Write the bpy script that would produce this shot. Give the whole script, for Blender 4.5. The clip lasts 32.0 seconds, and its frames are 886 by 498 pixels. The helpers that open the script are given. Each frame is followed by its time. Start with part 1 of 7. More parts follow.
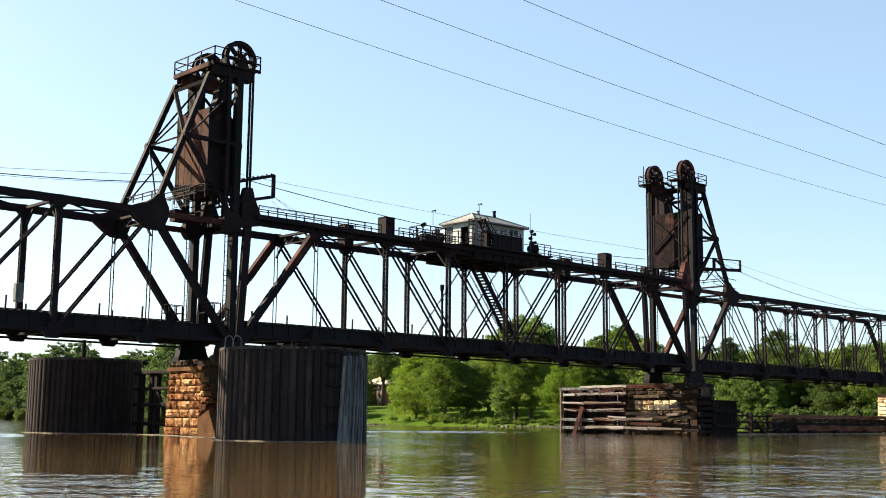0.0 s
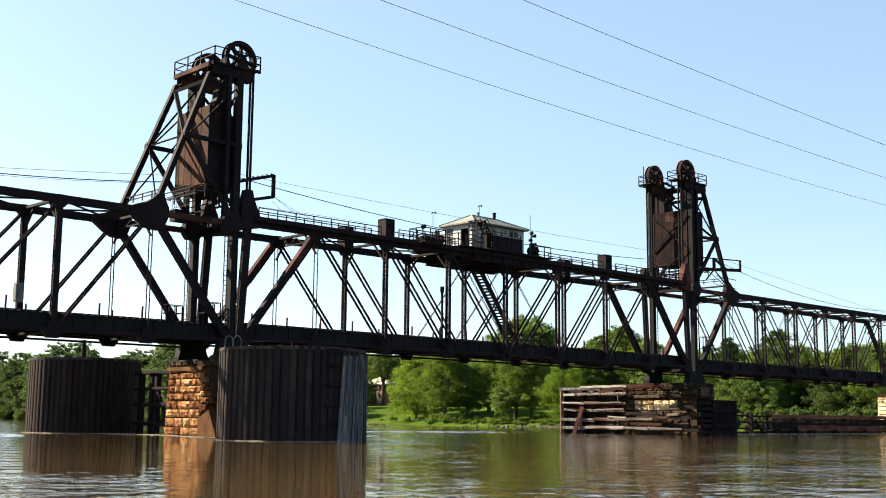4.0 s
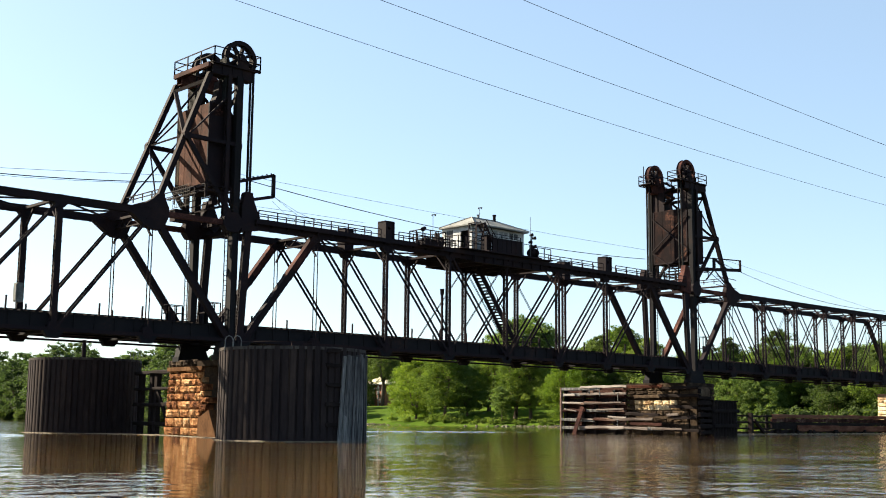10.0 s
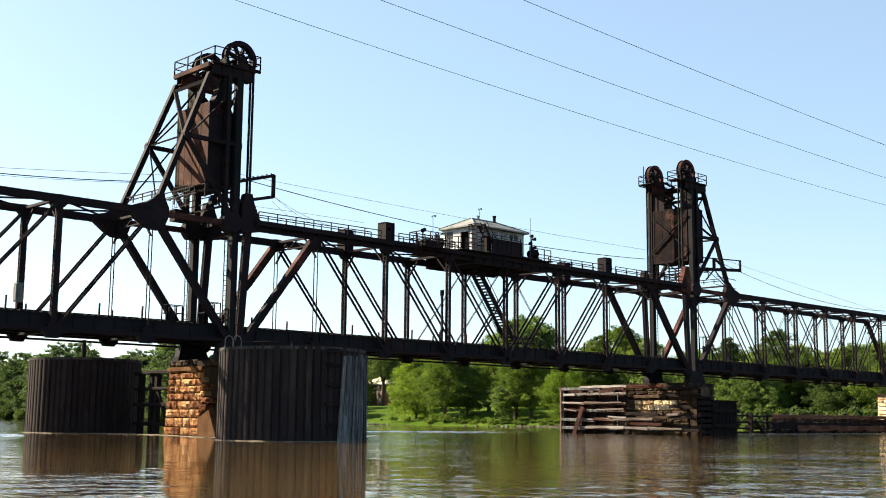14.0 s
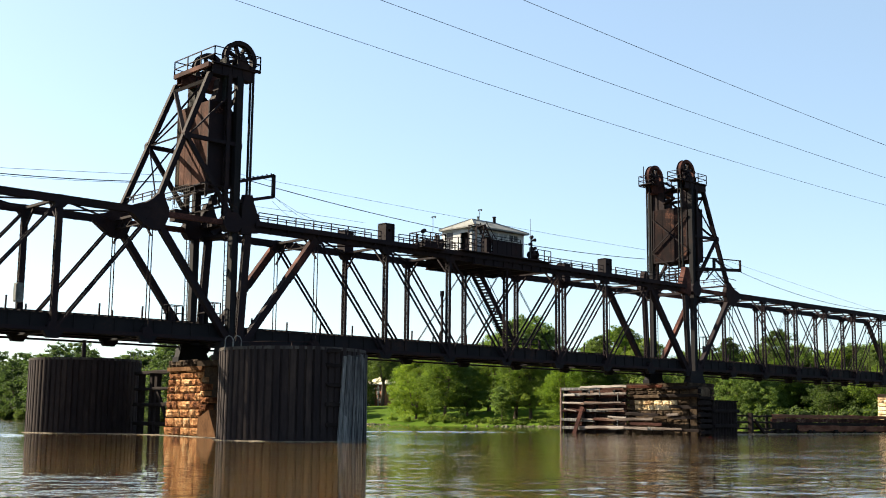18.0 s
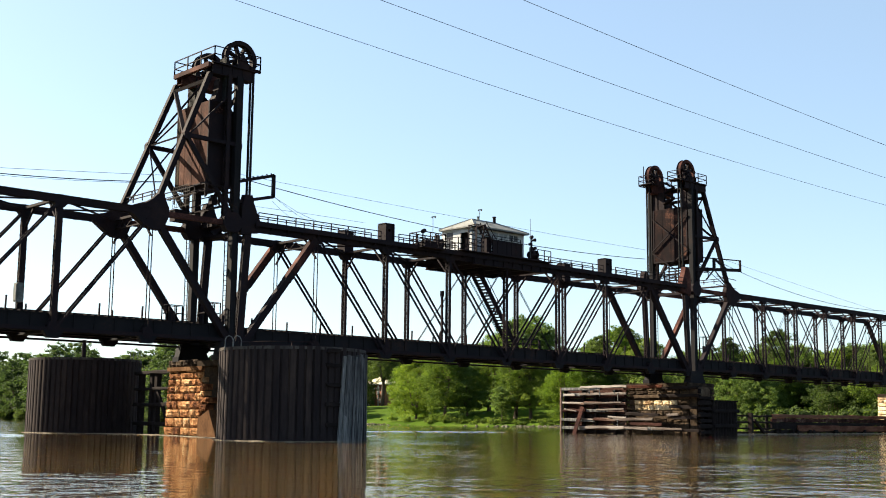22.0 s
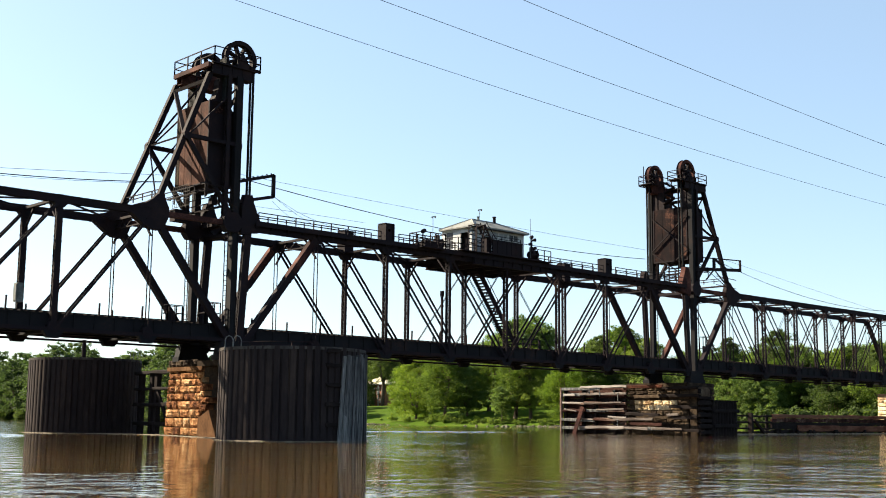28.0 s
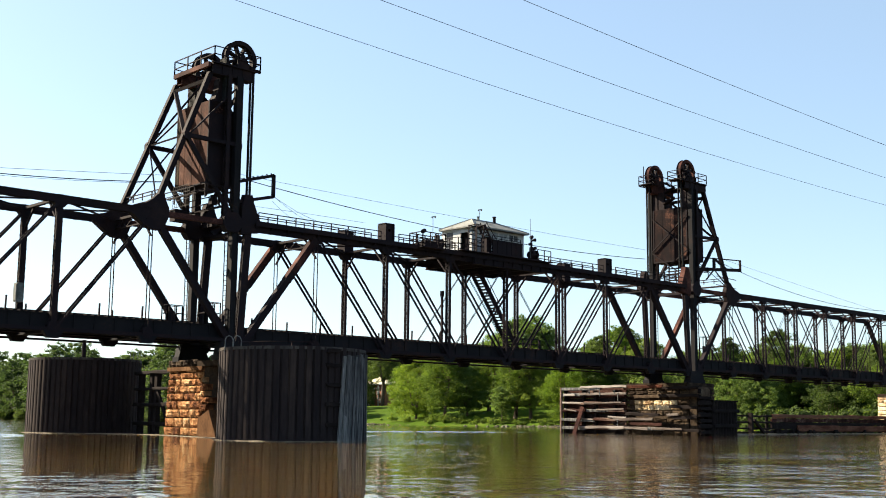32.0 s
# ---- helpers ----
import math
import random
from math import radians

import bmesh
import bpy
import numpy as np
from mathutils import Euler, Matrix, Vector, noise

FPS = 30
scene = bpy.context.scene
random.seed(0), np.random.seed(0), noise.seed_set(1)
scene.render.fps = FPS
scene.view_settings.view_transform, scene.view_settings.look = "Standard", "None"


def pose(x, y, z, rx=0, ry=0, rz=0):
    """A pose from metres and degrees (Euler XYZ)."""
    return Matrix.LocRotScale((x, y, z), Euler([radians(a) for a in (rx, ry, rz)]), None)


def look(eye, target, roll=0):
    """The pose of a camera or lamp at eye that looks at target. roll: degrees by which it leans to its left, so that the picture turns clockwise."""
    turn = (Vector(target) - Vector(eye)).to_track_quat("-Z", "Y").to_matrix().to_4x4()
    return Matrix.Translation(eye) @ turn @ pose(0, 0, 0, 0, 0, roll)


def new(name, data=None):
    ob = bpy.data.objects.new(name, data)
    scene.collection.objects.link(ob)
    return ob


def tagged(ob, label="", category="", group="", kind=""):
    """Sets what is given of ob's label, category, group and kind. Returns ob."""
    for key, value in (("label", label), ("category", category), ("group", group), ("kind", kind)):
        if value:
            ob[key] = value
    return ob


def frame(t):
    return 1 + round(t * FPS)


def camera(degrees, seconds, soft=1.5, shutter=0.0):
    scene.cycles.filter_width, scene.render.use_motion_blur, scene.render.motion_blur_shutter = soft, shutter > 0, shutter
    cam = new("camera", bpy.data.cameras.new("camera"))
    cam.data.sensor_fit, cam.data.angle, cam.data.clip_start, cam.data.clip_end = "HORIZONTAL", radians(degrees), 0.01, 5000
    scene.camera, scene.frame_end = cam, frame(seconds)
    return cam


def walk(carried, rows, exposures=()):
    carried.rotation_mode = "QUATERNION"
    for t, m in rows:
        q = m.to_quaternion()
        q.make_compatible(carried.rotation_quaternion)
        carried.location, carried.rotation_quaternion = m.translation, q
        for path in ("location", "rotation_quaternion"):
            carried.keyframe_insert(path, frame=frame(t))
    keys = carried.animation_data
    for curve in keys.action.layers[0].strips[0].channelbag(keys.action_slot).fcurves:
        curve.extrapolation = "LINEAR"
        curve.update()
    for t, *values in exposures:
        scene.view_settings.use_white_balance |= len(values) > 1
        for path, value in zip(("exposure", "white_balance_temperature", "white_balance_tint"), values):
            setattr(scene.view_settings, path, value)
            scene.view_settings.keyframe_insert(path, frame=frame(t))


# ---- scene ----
# camera: on the near river bank, standing still
EYE = (0.0, 0.0, 1.35)
YAW, PITCH, ROLL = radians(43.393), radians(8.385), 0.525
AIM = (math.sin(YAW) * math.cos(PITCH), math.cos(YAW) * math.cos(PITCH), EYE[2] + math.sin(PITCH))
cam = camera(41.77, 32.0, 1.0)
walk(cam, [(0.0, look(EYE, AIM, ROLL)), (32.0, look(EYE, AIM, ROLL))], exposures=[(0.0, 2.28, 6500, 5), (32.0, 2.28, 6500, 5)])

# world and sun: low, warm, from behind the bridge on the upstream side
SUN_EL, SUN_AZ = radians(33.0), math.atan2(-0.38, 0.925)
world = bpy.data.worlds.new("sky")
scene.world = world
world.use_nodes = True
wn = world.node_tree.nodes
wl = world.node_tree.links
sky = wn.new("ShaderNodeTexSky")
sky.sky_type = "NISHITA"
sky.sun_disc = False
sky.sun_elevation, sky.sun_rotation = SUN_EL, SUN_AZ % (2 * math.pi)
sky.altitude, sky.air_density, sky.dust_density, sky.ozone_density = 100.0, 0.9, 0.9, 1.1
wn["Background"].inputs["Strength"].default_value = 0.05
# thin summer haze evens out the clear sky
haze = wn.new("ShaderNodeMixRGB")
haze.inputs["Fac"].default_value = 0.36
haze.inputs["Color2"].default_value = (2.75, 3.45, 4.3, 1)
wl.new(sky.outputs["Color"], haze.inputs["Color1"])
wl.new(haze.outputs["Color"], wn["Background"].inputs["Color"])
sun_data = bpy.data.lights.new("sun", "SUN")
sun_data.energy, sun_data.angle, sun_data.color = 5.0, radians(0.53), (1.0, 0.84, 0.64)
sun = new("sun", sun_data)
SUN_DIR = Vector((math.sin(SUN_AZ) * math.cos(SUN_EL), math.cos(SUN_AZ) * math.cos(SUN_EL), math.sin(SUN_EL)))
sun.matrix_world = look(SUN_DIR * 300, (0, 0, 0))


# ---------------------------------------------------------------- materials
def material(name, stops, rough=0.7, metal=0.0, scale=1.0, fine=18.0, bump=0.15, stretch=(1, 1, 1), rand=0.0,
             rough_var=0.12, bump_dist=0.02, coord="Object", spec=0.03):
    """Two scales of noise drive the colour between the stops, a third the relief."""
    m = bpy.data.materials.new(name)
    m.use_nodes = True
    n, l = m.node_tree.nodes, m.node_tree.links
    b = n["Principled BSDF"]
    tc = n.new("ShaderNodeTexCoord")
    mp = n.new("ShaderNodeMapping")
    mp.inputs["Scale"].default_value = stretch
    place = tc.outputs[coord]
    if rand:
        # every piece shows another part of the grain
        info = n.new("ShaderNodeObjectInfo")
        far = n.new("ShaderNodeVectorMath")
        far.operation = "SCALE"
        far.inputs[0].default_value = (41.0, 23.0, 17.0)
        l.new(info.outputs["Random"], far.inputs["Scale"])
        moved = n.new("ShaderNodeVectorMath")
        l.new(place, moved.inputs[0])
        l.new(far.outputs["Vector"], moved.inputs[1])
        place = moved.outputs["Vector"]
    l.new(place, mp.inputs["Vector"])
    big = n.new("ShaderNodeTexNoise")
    big.inputs["Scale"].default_value, big.inputs["Detail"].default_value = scale, 6.0
    big.inputs["Roughness"].default_value = 0.65
    small = n.new("ShaderNodeTexNoise")
    small.inputs["Scale"].default_value, small.inputs["Detail"].default_value = fine, 4.0
    l.new(mp.outputs["Vector"], big.inputs["Vector"])
    l.new(mp.outputs["Vector"], small.inputs["Vector"])
    mix = n.new("ShaderNodeMath")
    mix.operation = "MULTIPLY_ADD"
    mix.inputs[1].default_value = 0.3
    l.new(small.outputs["Fac"], mix.inputs[0])
    off = n.new("ShaderNodeMath")
    off.operation = "MULTIPLY_ADD"
    off.inputs[1].default_value, off.inputs[2].default_value = 1.0, -0.15
    l.new(big.outputs["Fac"], off.inputs[0])
    l.new(off.outputs[0], mix.inputs[2])
    last = mix
    if rand:
        shift = n.new("ShaderNodeMath")
        shift.operation = "MULTIPLY_ADD"
        shift.inputs[1].default_value = rand
        l.new(info.outputs["Random"], shift.inputs[0])
        sub = n.new("ShaderNodeMath")
        sub.operation = "SUBTRACT"
        sub.inputs[1].default_value = rand / 2
        l.new(mix.outputs[0], sub.inputs[0])
        l.new(sub.outputs[0], shift.inputs[2])
        last = shift
    ramp = n.new("ShaderNodeValToRGB")
    el = ramp.color_ramp.elements
    while len(el) < len(stops):
        el.new(0.5)
    for e, (p, c) in zip(el, stops):
        e.position, e.color = p, (*c, 1)
    l.new(last.outputs[0], ramp.inputs["Fac"])
    l.new(ramp.outputs["Color"], b.inputs["Base Color"])
    b.inputs["Metallic"].default_value = metal
    b.inputs["Specular IOR Level"].default_value = spec
    rr = n.new("ShaderNodeMath")
    rr.operation = "MULTIPLY_ADD"
    rr.inputs[1].default_value, rr.inputs[2].default_value = rough_var * 2, rough - rough_var
    l.new(small.outputs["Fac"], rr.inputs[0])
    l.new(rr.outputs[0], b.inputs["Roughness"])
    if bump:
        bp = n.new("ShaderNodeBump")
        bp.inputs["Strength"].default_value, bp.inputs["Distance"].default_value = bump, bump_dist
        l.new(small.outputs["Fac"], bp.inputs["Height"])
        l.new(bp.outputs["Normal"], b.inputs["Normal"])
    return m


STEEL = material("rusted_black_steel", [(0.34, (0.0106, 0.0086, 0.0116)), (0.52, (0.0122, 0.0087, 0.0110)), (0.67, (0.0210, 0.0126, 0.0128))],
                 rough=0.85, scale=0.45, fine=9, bump=0.25, spec=0.09)
STEEL_RED = material("rust_red_steel", [(0.34, (0.018, 0.010, 0.010)), (0.5, (0.046, 0.020, 0.0175)), (0.68, (0.115, 0.053, 0.042))],
                     rough=0.8, scale=0.5, fine=9, bump=0.25)
STEEL_GREY = material("galvanised_steel", [(0.35, (0.0800, 0.0850, 0.0850)), (0.6, (0.1600, 0.1650, 0.1650)), (0.72, (0.1500, 0.1000, 0.0700))],
                      rough=0.6, metal=0.3, scale=0.8, fine=12)
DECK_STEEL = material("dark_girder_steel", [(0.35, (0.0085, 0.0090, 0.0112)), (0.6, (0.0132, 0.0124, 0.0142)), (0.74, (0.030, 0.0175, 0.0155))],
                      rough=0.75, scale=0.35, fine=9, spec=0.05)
PILE = material("weathered_sheet_pile_steel", [(0.30, (0.0150, 0.0125, 0.0140)), (0.52, (0.0245, 0.0192, 0.0195)), (0.78, (0.0500, 0.0375, 0.0325))],
                rough=0.75, scale=0.6, fine=7, stretch=(1, 1, 0.25), rand=0.03, spec=0.04)
# light grey that carries light on rims and sky behind the screen
COPING = material("lit_toned_grey_steel", [(0.3, (0.024, 0.022, 0.022)), (0.5, (0.044, 0.040, 0.038)), (0.7, (0.085, 0.077, 0.070))], rough=0.75, scale=0.9, fine=9)
TAN = material("tan_water_stained_concrete", [(0.3, (0.042, 0.019, 0.009)), (0.5, (0.090, 0.045, 0.021)), (0.7, (0.15, 0.086, 0.045))],
               rough=0.9, scale=0.5, fine=6, bump=0.4, stretch=(1, 1, 0.5))
CONCRETE = material("stained_concrete", [(0.3, (0.022, 0.015, 0.011)), (0.5, (0.055, 0.038, 0.026)), (0.7, (0.11, 0.085, 0.06))],
                    rough=0.85, scale=0.7, fine=11, bump=0.4)
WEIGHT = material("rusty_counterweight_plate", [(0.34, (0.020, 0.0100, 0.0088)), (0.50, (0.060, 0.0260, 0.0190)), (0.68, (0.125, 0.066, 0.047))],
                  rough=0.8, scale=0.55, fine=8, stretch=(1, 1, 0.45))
# dark ground stands in for tower shade, bright patches for sun on rust
WEIGHT_SHADED = material("shaded_plate_with_rust_patches", [(0.44, (0.0085, 0.0060, 0.0070)), (0.56, (0.017, 0.0092, 0.0088)), (0.66, (0.070, 0.033, 0.024))],
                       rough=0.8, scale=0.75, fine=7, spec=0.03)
STONE = material("iron_stained_sandstone", [(0.28, (0.050, 0.018, 0.008)), (0.40, (0.125, 0.049, 0.020)), (0.52, (0.215, 0.098, 0.040)), (0.64, (0.33, 0.185, 0.086)), (0.78, (0.48, 0.35, 0.21))],
                 rough=0.9, scale=1.9, fine=13, bump=1.0, bump_dist=0.05, rand=0.30)
STONE_PALE = material("pale_limestone", [(0.30, (0.16, 0.10, 0.055)), (0.44, (0.33, 0.235, 0.13)), (0.58, (0.52, 0.40, 0.25)), (0.74, (0.66, 0.56, 0.40))],
                      rough=0.9, scale=1.9, fine=11, bump=0.9, bump_dist=0.06, rand=0.3)
# dark stone that carries mud and, on the middle pier, shade
STONE_MUD_SHADE = material("muddy_shade_toned_sandstone", [(0.30, (0.016, 0.011, 0.0085)), (0.52, (0.034, 0.024, 0.0165)), (0.72, (0.064, 0.046, 0.031))],
                     rough=0.9, scale=1.6, fine=11, bump=0.9, bump_dist=0.06, rand=0.3)
TIMBER = material("weathered_brown_timber", [(0.3, (0.013, 0.0060, 0.0055)), (0.5, (0.042, 0.0185, 0.0155)), (0.7, (0.140, 0.100, 0.082))],
                  rough=0.85, scale=0.9, fine=14, bump=0.5, stretch=(1, 0.25, 1), rand=0.3)
TIMBER_GREY = material("bleached_grey_timber", [(0.34, (0.026, 0.026, 0.028)), (0.5, (0.085, 0.085, 0.086)), (0.66, (0.165, 0.165, 0.163))],
                       rough=0.85, scale=2.6, fine=16, bump=0.7, stretch=(1, 1, 0.10), rand=0.12)
BLEACHED = material("sun_bleached_board", [(0.3, (0.062, 0.049, 0.044)), (0.5, (0.135, 0.115, 0.106)), (0.7, (0.27, 0.245, 0.23))],
                    rough=0.9, scale=1.1, fine=14, bump=0.5, stretch=(1, 0.2, 1), rand=0.3)
TIE_WOOD = material("creosoted_timber", [(0.3, (0.0105, 0.0085, 0.0088)), (0.6, (0.0165, 0.0130, 0.0126)), (0.78, (0.032, 0.025, 0.022))],
                    rough=0.9, scale=1.0, fine=9)
WHITE = material("weathered_white_paint", [(0.28, (0.21, 0.215, 0.22)), (0.45, (0.35, 0.36, 0.37)), (0.6, (0.44, 0.45, 0.46))],
                 rough=0.6, scale=0.7, fine=9, bump=0.1)
ROOFING = material("pale_roof_sheet", [(0.3, (0.115, 0.118, 0.112)), (0.5, (0.17, 0.172, 0.166)), (0.7, (0.23, 0.23, 0.22))],
                   rough=0.55, scale=0.8, fine=10, bump=0.1)
CABLE = material("dark_wire", [(0.4, (0.006, 0.006, 0.007)), (0.6, (0.012, 0.012, 0.013))], rough=0.8, bump=0, spec=0.1)
BARK = material("grey_brown_bark", [(0.35, (0.035, 0.026, 0.02)), (0.65, (0.11, 0.085, 0.065))], rough=0.95, scale=2.0, fine=9, bump=0.6,
                stretch=(1, 1, 0.3))
BRICK_WALL = material("red_brick_wall", [(0.35, (0.1540, 0.0630, 0.0420)), (0.6, (0.2380, 0.1050, 0.0700))], rough=0.9, scale=1.2, fine=12, rand=0.2)
# dark stone tone for caps, cores and the plinth
CAP = material("dark_cap_stone", [(0.3, (0.010, 0.007, 0.005)), (0.5, (0.026, 0.018, 0.013)), (0.7, (0.06, 0.044, 0.03))],
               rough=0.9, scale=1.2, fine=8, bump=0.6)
FENDER_RED = material("rust_brown_fender_timber", [(0.3, (0.030, 0.011, 0.008)), (0.5, (0.076, 0.030, 0.019)), (0.7, (0.145, 0.070, 0.047))],
                      rough=0.85, scale=0.9, fine=14, bump=0.5, stretch=(0.25, 1, 1), rand=0.35)
GRASS = material("mown_grass", [(0.32, (0.022, 0.044, 0.0035)), (0.5, (0.037, 0.066, 0.006)), (0.7, (0.060, 0.084, 0.012))],
                 rough=0.95, scale=0.12, fine=2.2, bump=0.5, bump_dist=0.1, spec=0.02)


def leaf_material(name, dark, mid, light):
    m = bpy.data.materials.new(name)
    m.use_nodes = True
    n, l = m.node_tree.nodes, m.node_tree.links
    b = n["Principled BSDF"]
    geo = n.new("ShaderNodeNewGeometry")
    info = n.new("ShaderNodeObjectInfo")
    add = n.new("ShaderNodeMath")
    add.operation = "MULTIPLY_ADD"
    add.inputs[1].default_value = 0.45
    half = n.new("ShaderNodeMath")
    half.operation = "MULTIPLY"
    half.inputs[1].default_value = 0.55
    l.new(info.outputs["Random"], half.inputs[0])
    l.new(geo.outputs["Random Per Island"], add.inputs[0])
    l.new(half.outputs[0], add.inputs[2])
    ramp = n.new("ShaderNodeValToRGB")
    el = ramp.color_ramp.elements
    el.new(0.5)
    for e, (p, c) in zip(el, [(0.1, dark), (0.5, mid), (0.9, light)]):
        e.position, e.color = p, (*c, 1)
    l.new(add.outputs[0], ramp.inputs["Fac"])
    l.new(ramp.outputs["Color"], b.inputs["Base Color"])
    b.inputs["Roughness"].default_value = 0.8
    b.inputs["Specular IOR Level"].default_value = 0.15
    tr = n.new("ShaderNodeBsdfTranslucent")
    gain = n.new("ShaderNodeMixRGB")
    gain.blend_type = "MULTIPLY"
    gain.inputs["Fac"].default_value = 1.0
    gain.inputs["Color2"].default_value = (1.35, 1.38, 0.7, 1)
    l.new(ramp.outputs["Color"], gain.inputs["Color1"])
    l.new(gain.outputs["Color"], tr.inputs["Color"])
    mx = n.new("ShaderNodeMixShader")
    mx.inputs["Fac"].default_value = 0.48
    l.new(b.outputs["BSDF"], mx.inputs[1])
    l.new(tr.outputs["BSDF"], mx.inputs[2])
    l.new(mx.outputs["Shader"], n["Material Output"].inputs["Surface"])
    return m


LEAF = leaf_material("summer_leaves", (0.035, 0.061, 0.010), (0.070, 0.112, 0.018), (0.142, 0.186, 0.037))
# lighter leaf colour that carries a sunlit look
LEAF_LIGHT = leaf_material("sunlit_yellow_green_leaves", (0.036, 0.068, 0.007), (0.074, 0.122, 0.013), (0.150, 0.200, 0.030))
# dark and far leaves are greyed and blued to imitate haze
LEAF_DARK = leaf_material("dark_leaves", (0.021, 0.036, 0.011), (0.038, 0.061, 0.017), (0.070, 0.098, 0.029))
# far leaves are also darkened to carry the shade up-river
LEAF_FAR = leaf_material("shaded_hazy_leaves", (0.023, 0.041, 0.017), (0.037, 0.062, 0.025), (0.063, 0.093, 0.037))
LEAF_GREY = leaf_material("willow_and_hazy_leaves", (0.042, 0.076, 0.020), (0.080, 0.125, 0.034), (0.135, 0.185, 0.056))


def water_material():
    m = bpy.data.materials.new("muddy_river_water")
    m.use_nodes = True
    n, l = m.node_tree.nodes, m.node_tree.links
    b = n["Principled BSDF"]
    b.inputs["IOR"].default_value = 1.33
    b.inputs["Specular IOR Level"].default_value = 0.5
    # silt scatters the light, so shadows on the water are soft
    b.subsurface_method = "BURLEY"
    b.inputs["Subsurface Weight"].default_value = 1.0
    b.inputs["Subsurface Radius"].default_value = (1.0, 0.8, 0.5)
    b.inputs["Subsurface Scale"].default_value = 1.2
    tc = n.new("ShaderNodeTexCoord")
    mud = n.new("ShaderNodeTexNoise")
    mud.inputs["Scale"].default_value, mud.inputs["Detail"].default_value = 0.05, 4.0
    l.new(tc.outputs["Object"], mud.inputs["Vector"])
    ramp = n.new("ShaderNodeValToRGB")
    ramp.color_ramp.elements[0].position, ramp.color_ramp.elements[0].color = 0.3, (0.045, 0.030, 0.0125, 1)
    ramp.color_ramp.elements[1].position, ramp.color_ramp.elements[1].color = 0.7, (0.060, 0.040, 0.017, 1)
    l.new(mud.outputs["Fac"], ramp.inputs["Fac"])
    l.new(ramp.outputs["Color"], b.inputs["Base Color"])
    normal = None
    # long swell, ripples, and patches where the wind ruffles the surface
    patch = n.new("ShaderNodeTexNoise")
    patch.inputs["Scale"].default_value, patch.inputs["Detail"].default_value = 0.11, 3.0
    still = n.new("ShaderNodeNewGeometry")
    l.new(still.outputs["Position"], patch.inputs["Vector"])
    pr = n.new("ShaderNodeMapRange")
    pr.inputs["From Min"].default_value, pr.inputs["From Max"].default_value = 0.40, 0.56
    pr.inputs["To Min"].default_value, pr.inputs["To Max"].default_value = 0.5, 1.2
    l.new(patch.outputs["Fac"], pr.inputs["Value"])

    def across(x, y):
        d = n.new("ShaderNodeVectorMath")
        d.operation = "DOT_PRODUCT"
        d.inputs[1].default_value = (x, y, 0.0)
        l.new(still.outputs["Position"], d.inputs[0])
        return d.outputs["Value"]

    def calc(how, p, q=None):
        m2 = n.new("ShaderNodeMath")
        m2.operation = how
        for i, v in enumerate((p, q)):
            if v is not None and isinstance(v, float):
                m2.inputs[i].default_value = v
            elif v is not None:
                l.new(v, m2.inputs[i])
        return m2.outputs[0]

    def ease(v, a, b, c, d):
        r = n.new("ShaderNodeMapRange")
        r.interpolation_type = "SMOOTHSTEP"
        for key, w in (("From Min", a), ("From Max", b), ("To Min", c), ("To Max", d)):
            r.inputs[key].default_value = w
        l.new(v, r.inputs["Value"])
        return r.outputs["Result"]

    def view_wedge(x, y, taper):
        """Distance outside a calm wedge that opens from the camera along (y, x), shaped to fit its view."""
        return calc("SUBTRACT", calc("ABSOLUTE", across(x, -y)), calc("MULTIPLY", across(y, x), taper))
    # calm wedges fitted to the camera's view: before the near cell and stone pier, and before the far cell
    near_wedge = ease(view_wedge(0.821, 0.571, 0.083), -0.5, 0.9, 0.10, 1.0)
    short = calc("MAXIMUM", ease(view_wedge(0.895, 0.446, 0.048), -0.6, 1.2, 0.10, 1.0), ease(across(0.446, 0.895), 25.0, 33.0, 1.0, 0.0))
    # ripples by bearing from the camera, to fit its view: weaker in the middle, stronger at the left
    mid_view = ease(calc("ABSOLUTE", across(0.687, -0.727)), 0.5, 8.0, 0.45, 1.3)
    reach = ease(across(0.920, -0.391), -2.5, 1.0, 1.7, 1.0)
    both = calc("MULTIPLY", calc("MULTIPLY", pr.outputs["Result"], calc("MULTIPLY", mid_view, reach)), calc("MINIMUM", near_wedge, short))
    # rougher left of that bearing too, tuned to the camera's view
    l.new(ease(across(0.920, -0.391), -2.5, 1.0, 0.13, 0.045), b.inputs["Roughness"])
    for scale, detail, dist, gated in ((0.25, 2.0, 0.012, False), (0.75, 3.0, 0.072, True), (3.2, 2.0, 0.005, True)):
        t = n.new("ShaderNodeTexNoise")
        t.inputs["Scale"].default_value, t.inputs["Detail"].default_value = scale, detail
        l.new(tc.outputs["Object"], t.inputs["Vector"])
        bp = n.new("ShaderNodeBump")
        bp.inputs["Distance"].default_value = dist
        bp.inputs["Strength"].default_value = 0.5
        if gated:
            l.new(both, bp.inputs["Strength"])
        l.new(t.outputs["Fac"], bp.inputs["Height"])
        if normal:
            l.new(normal, bp.inputs["Normal"])
        normal = bp.outputs["Normal"]
    l.new(normal, b.inputs["Normal"])
    return m


WATER = water_material()
FOAM = material("pale_river_foam", [(0.35, (0.09, 0.075, 0.055)), (0.65, (0.21, 0.185, 0.15))], rough=0.7, scale=2.0, fine=14, bump=0)


# ---------------------------------------------------------------- mesh helpers
CENTRE = 78.03          # middle of the lift span
TOWER_MIRROR, SPAN_MIRROR = 78.2, 78.45
NEAR, FAR = 74.03, 79.53   # the two truss planes
MID = (NEAR + FAR) / 2


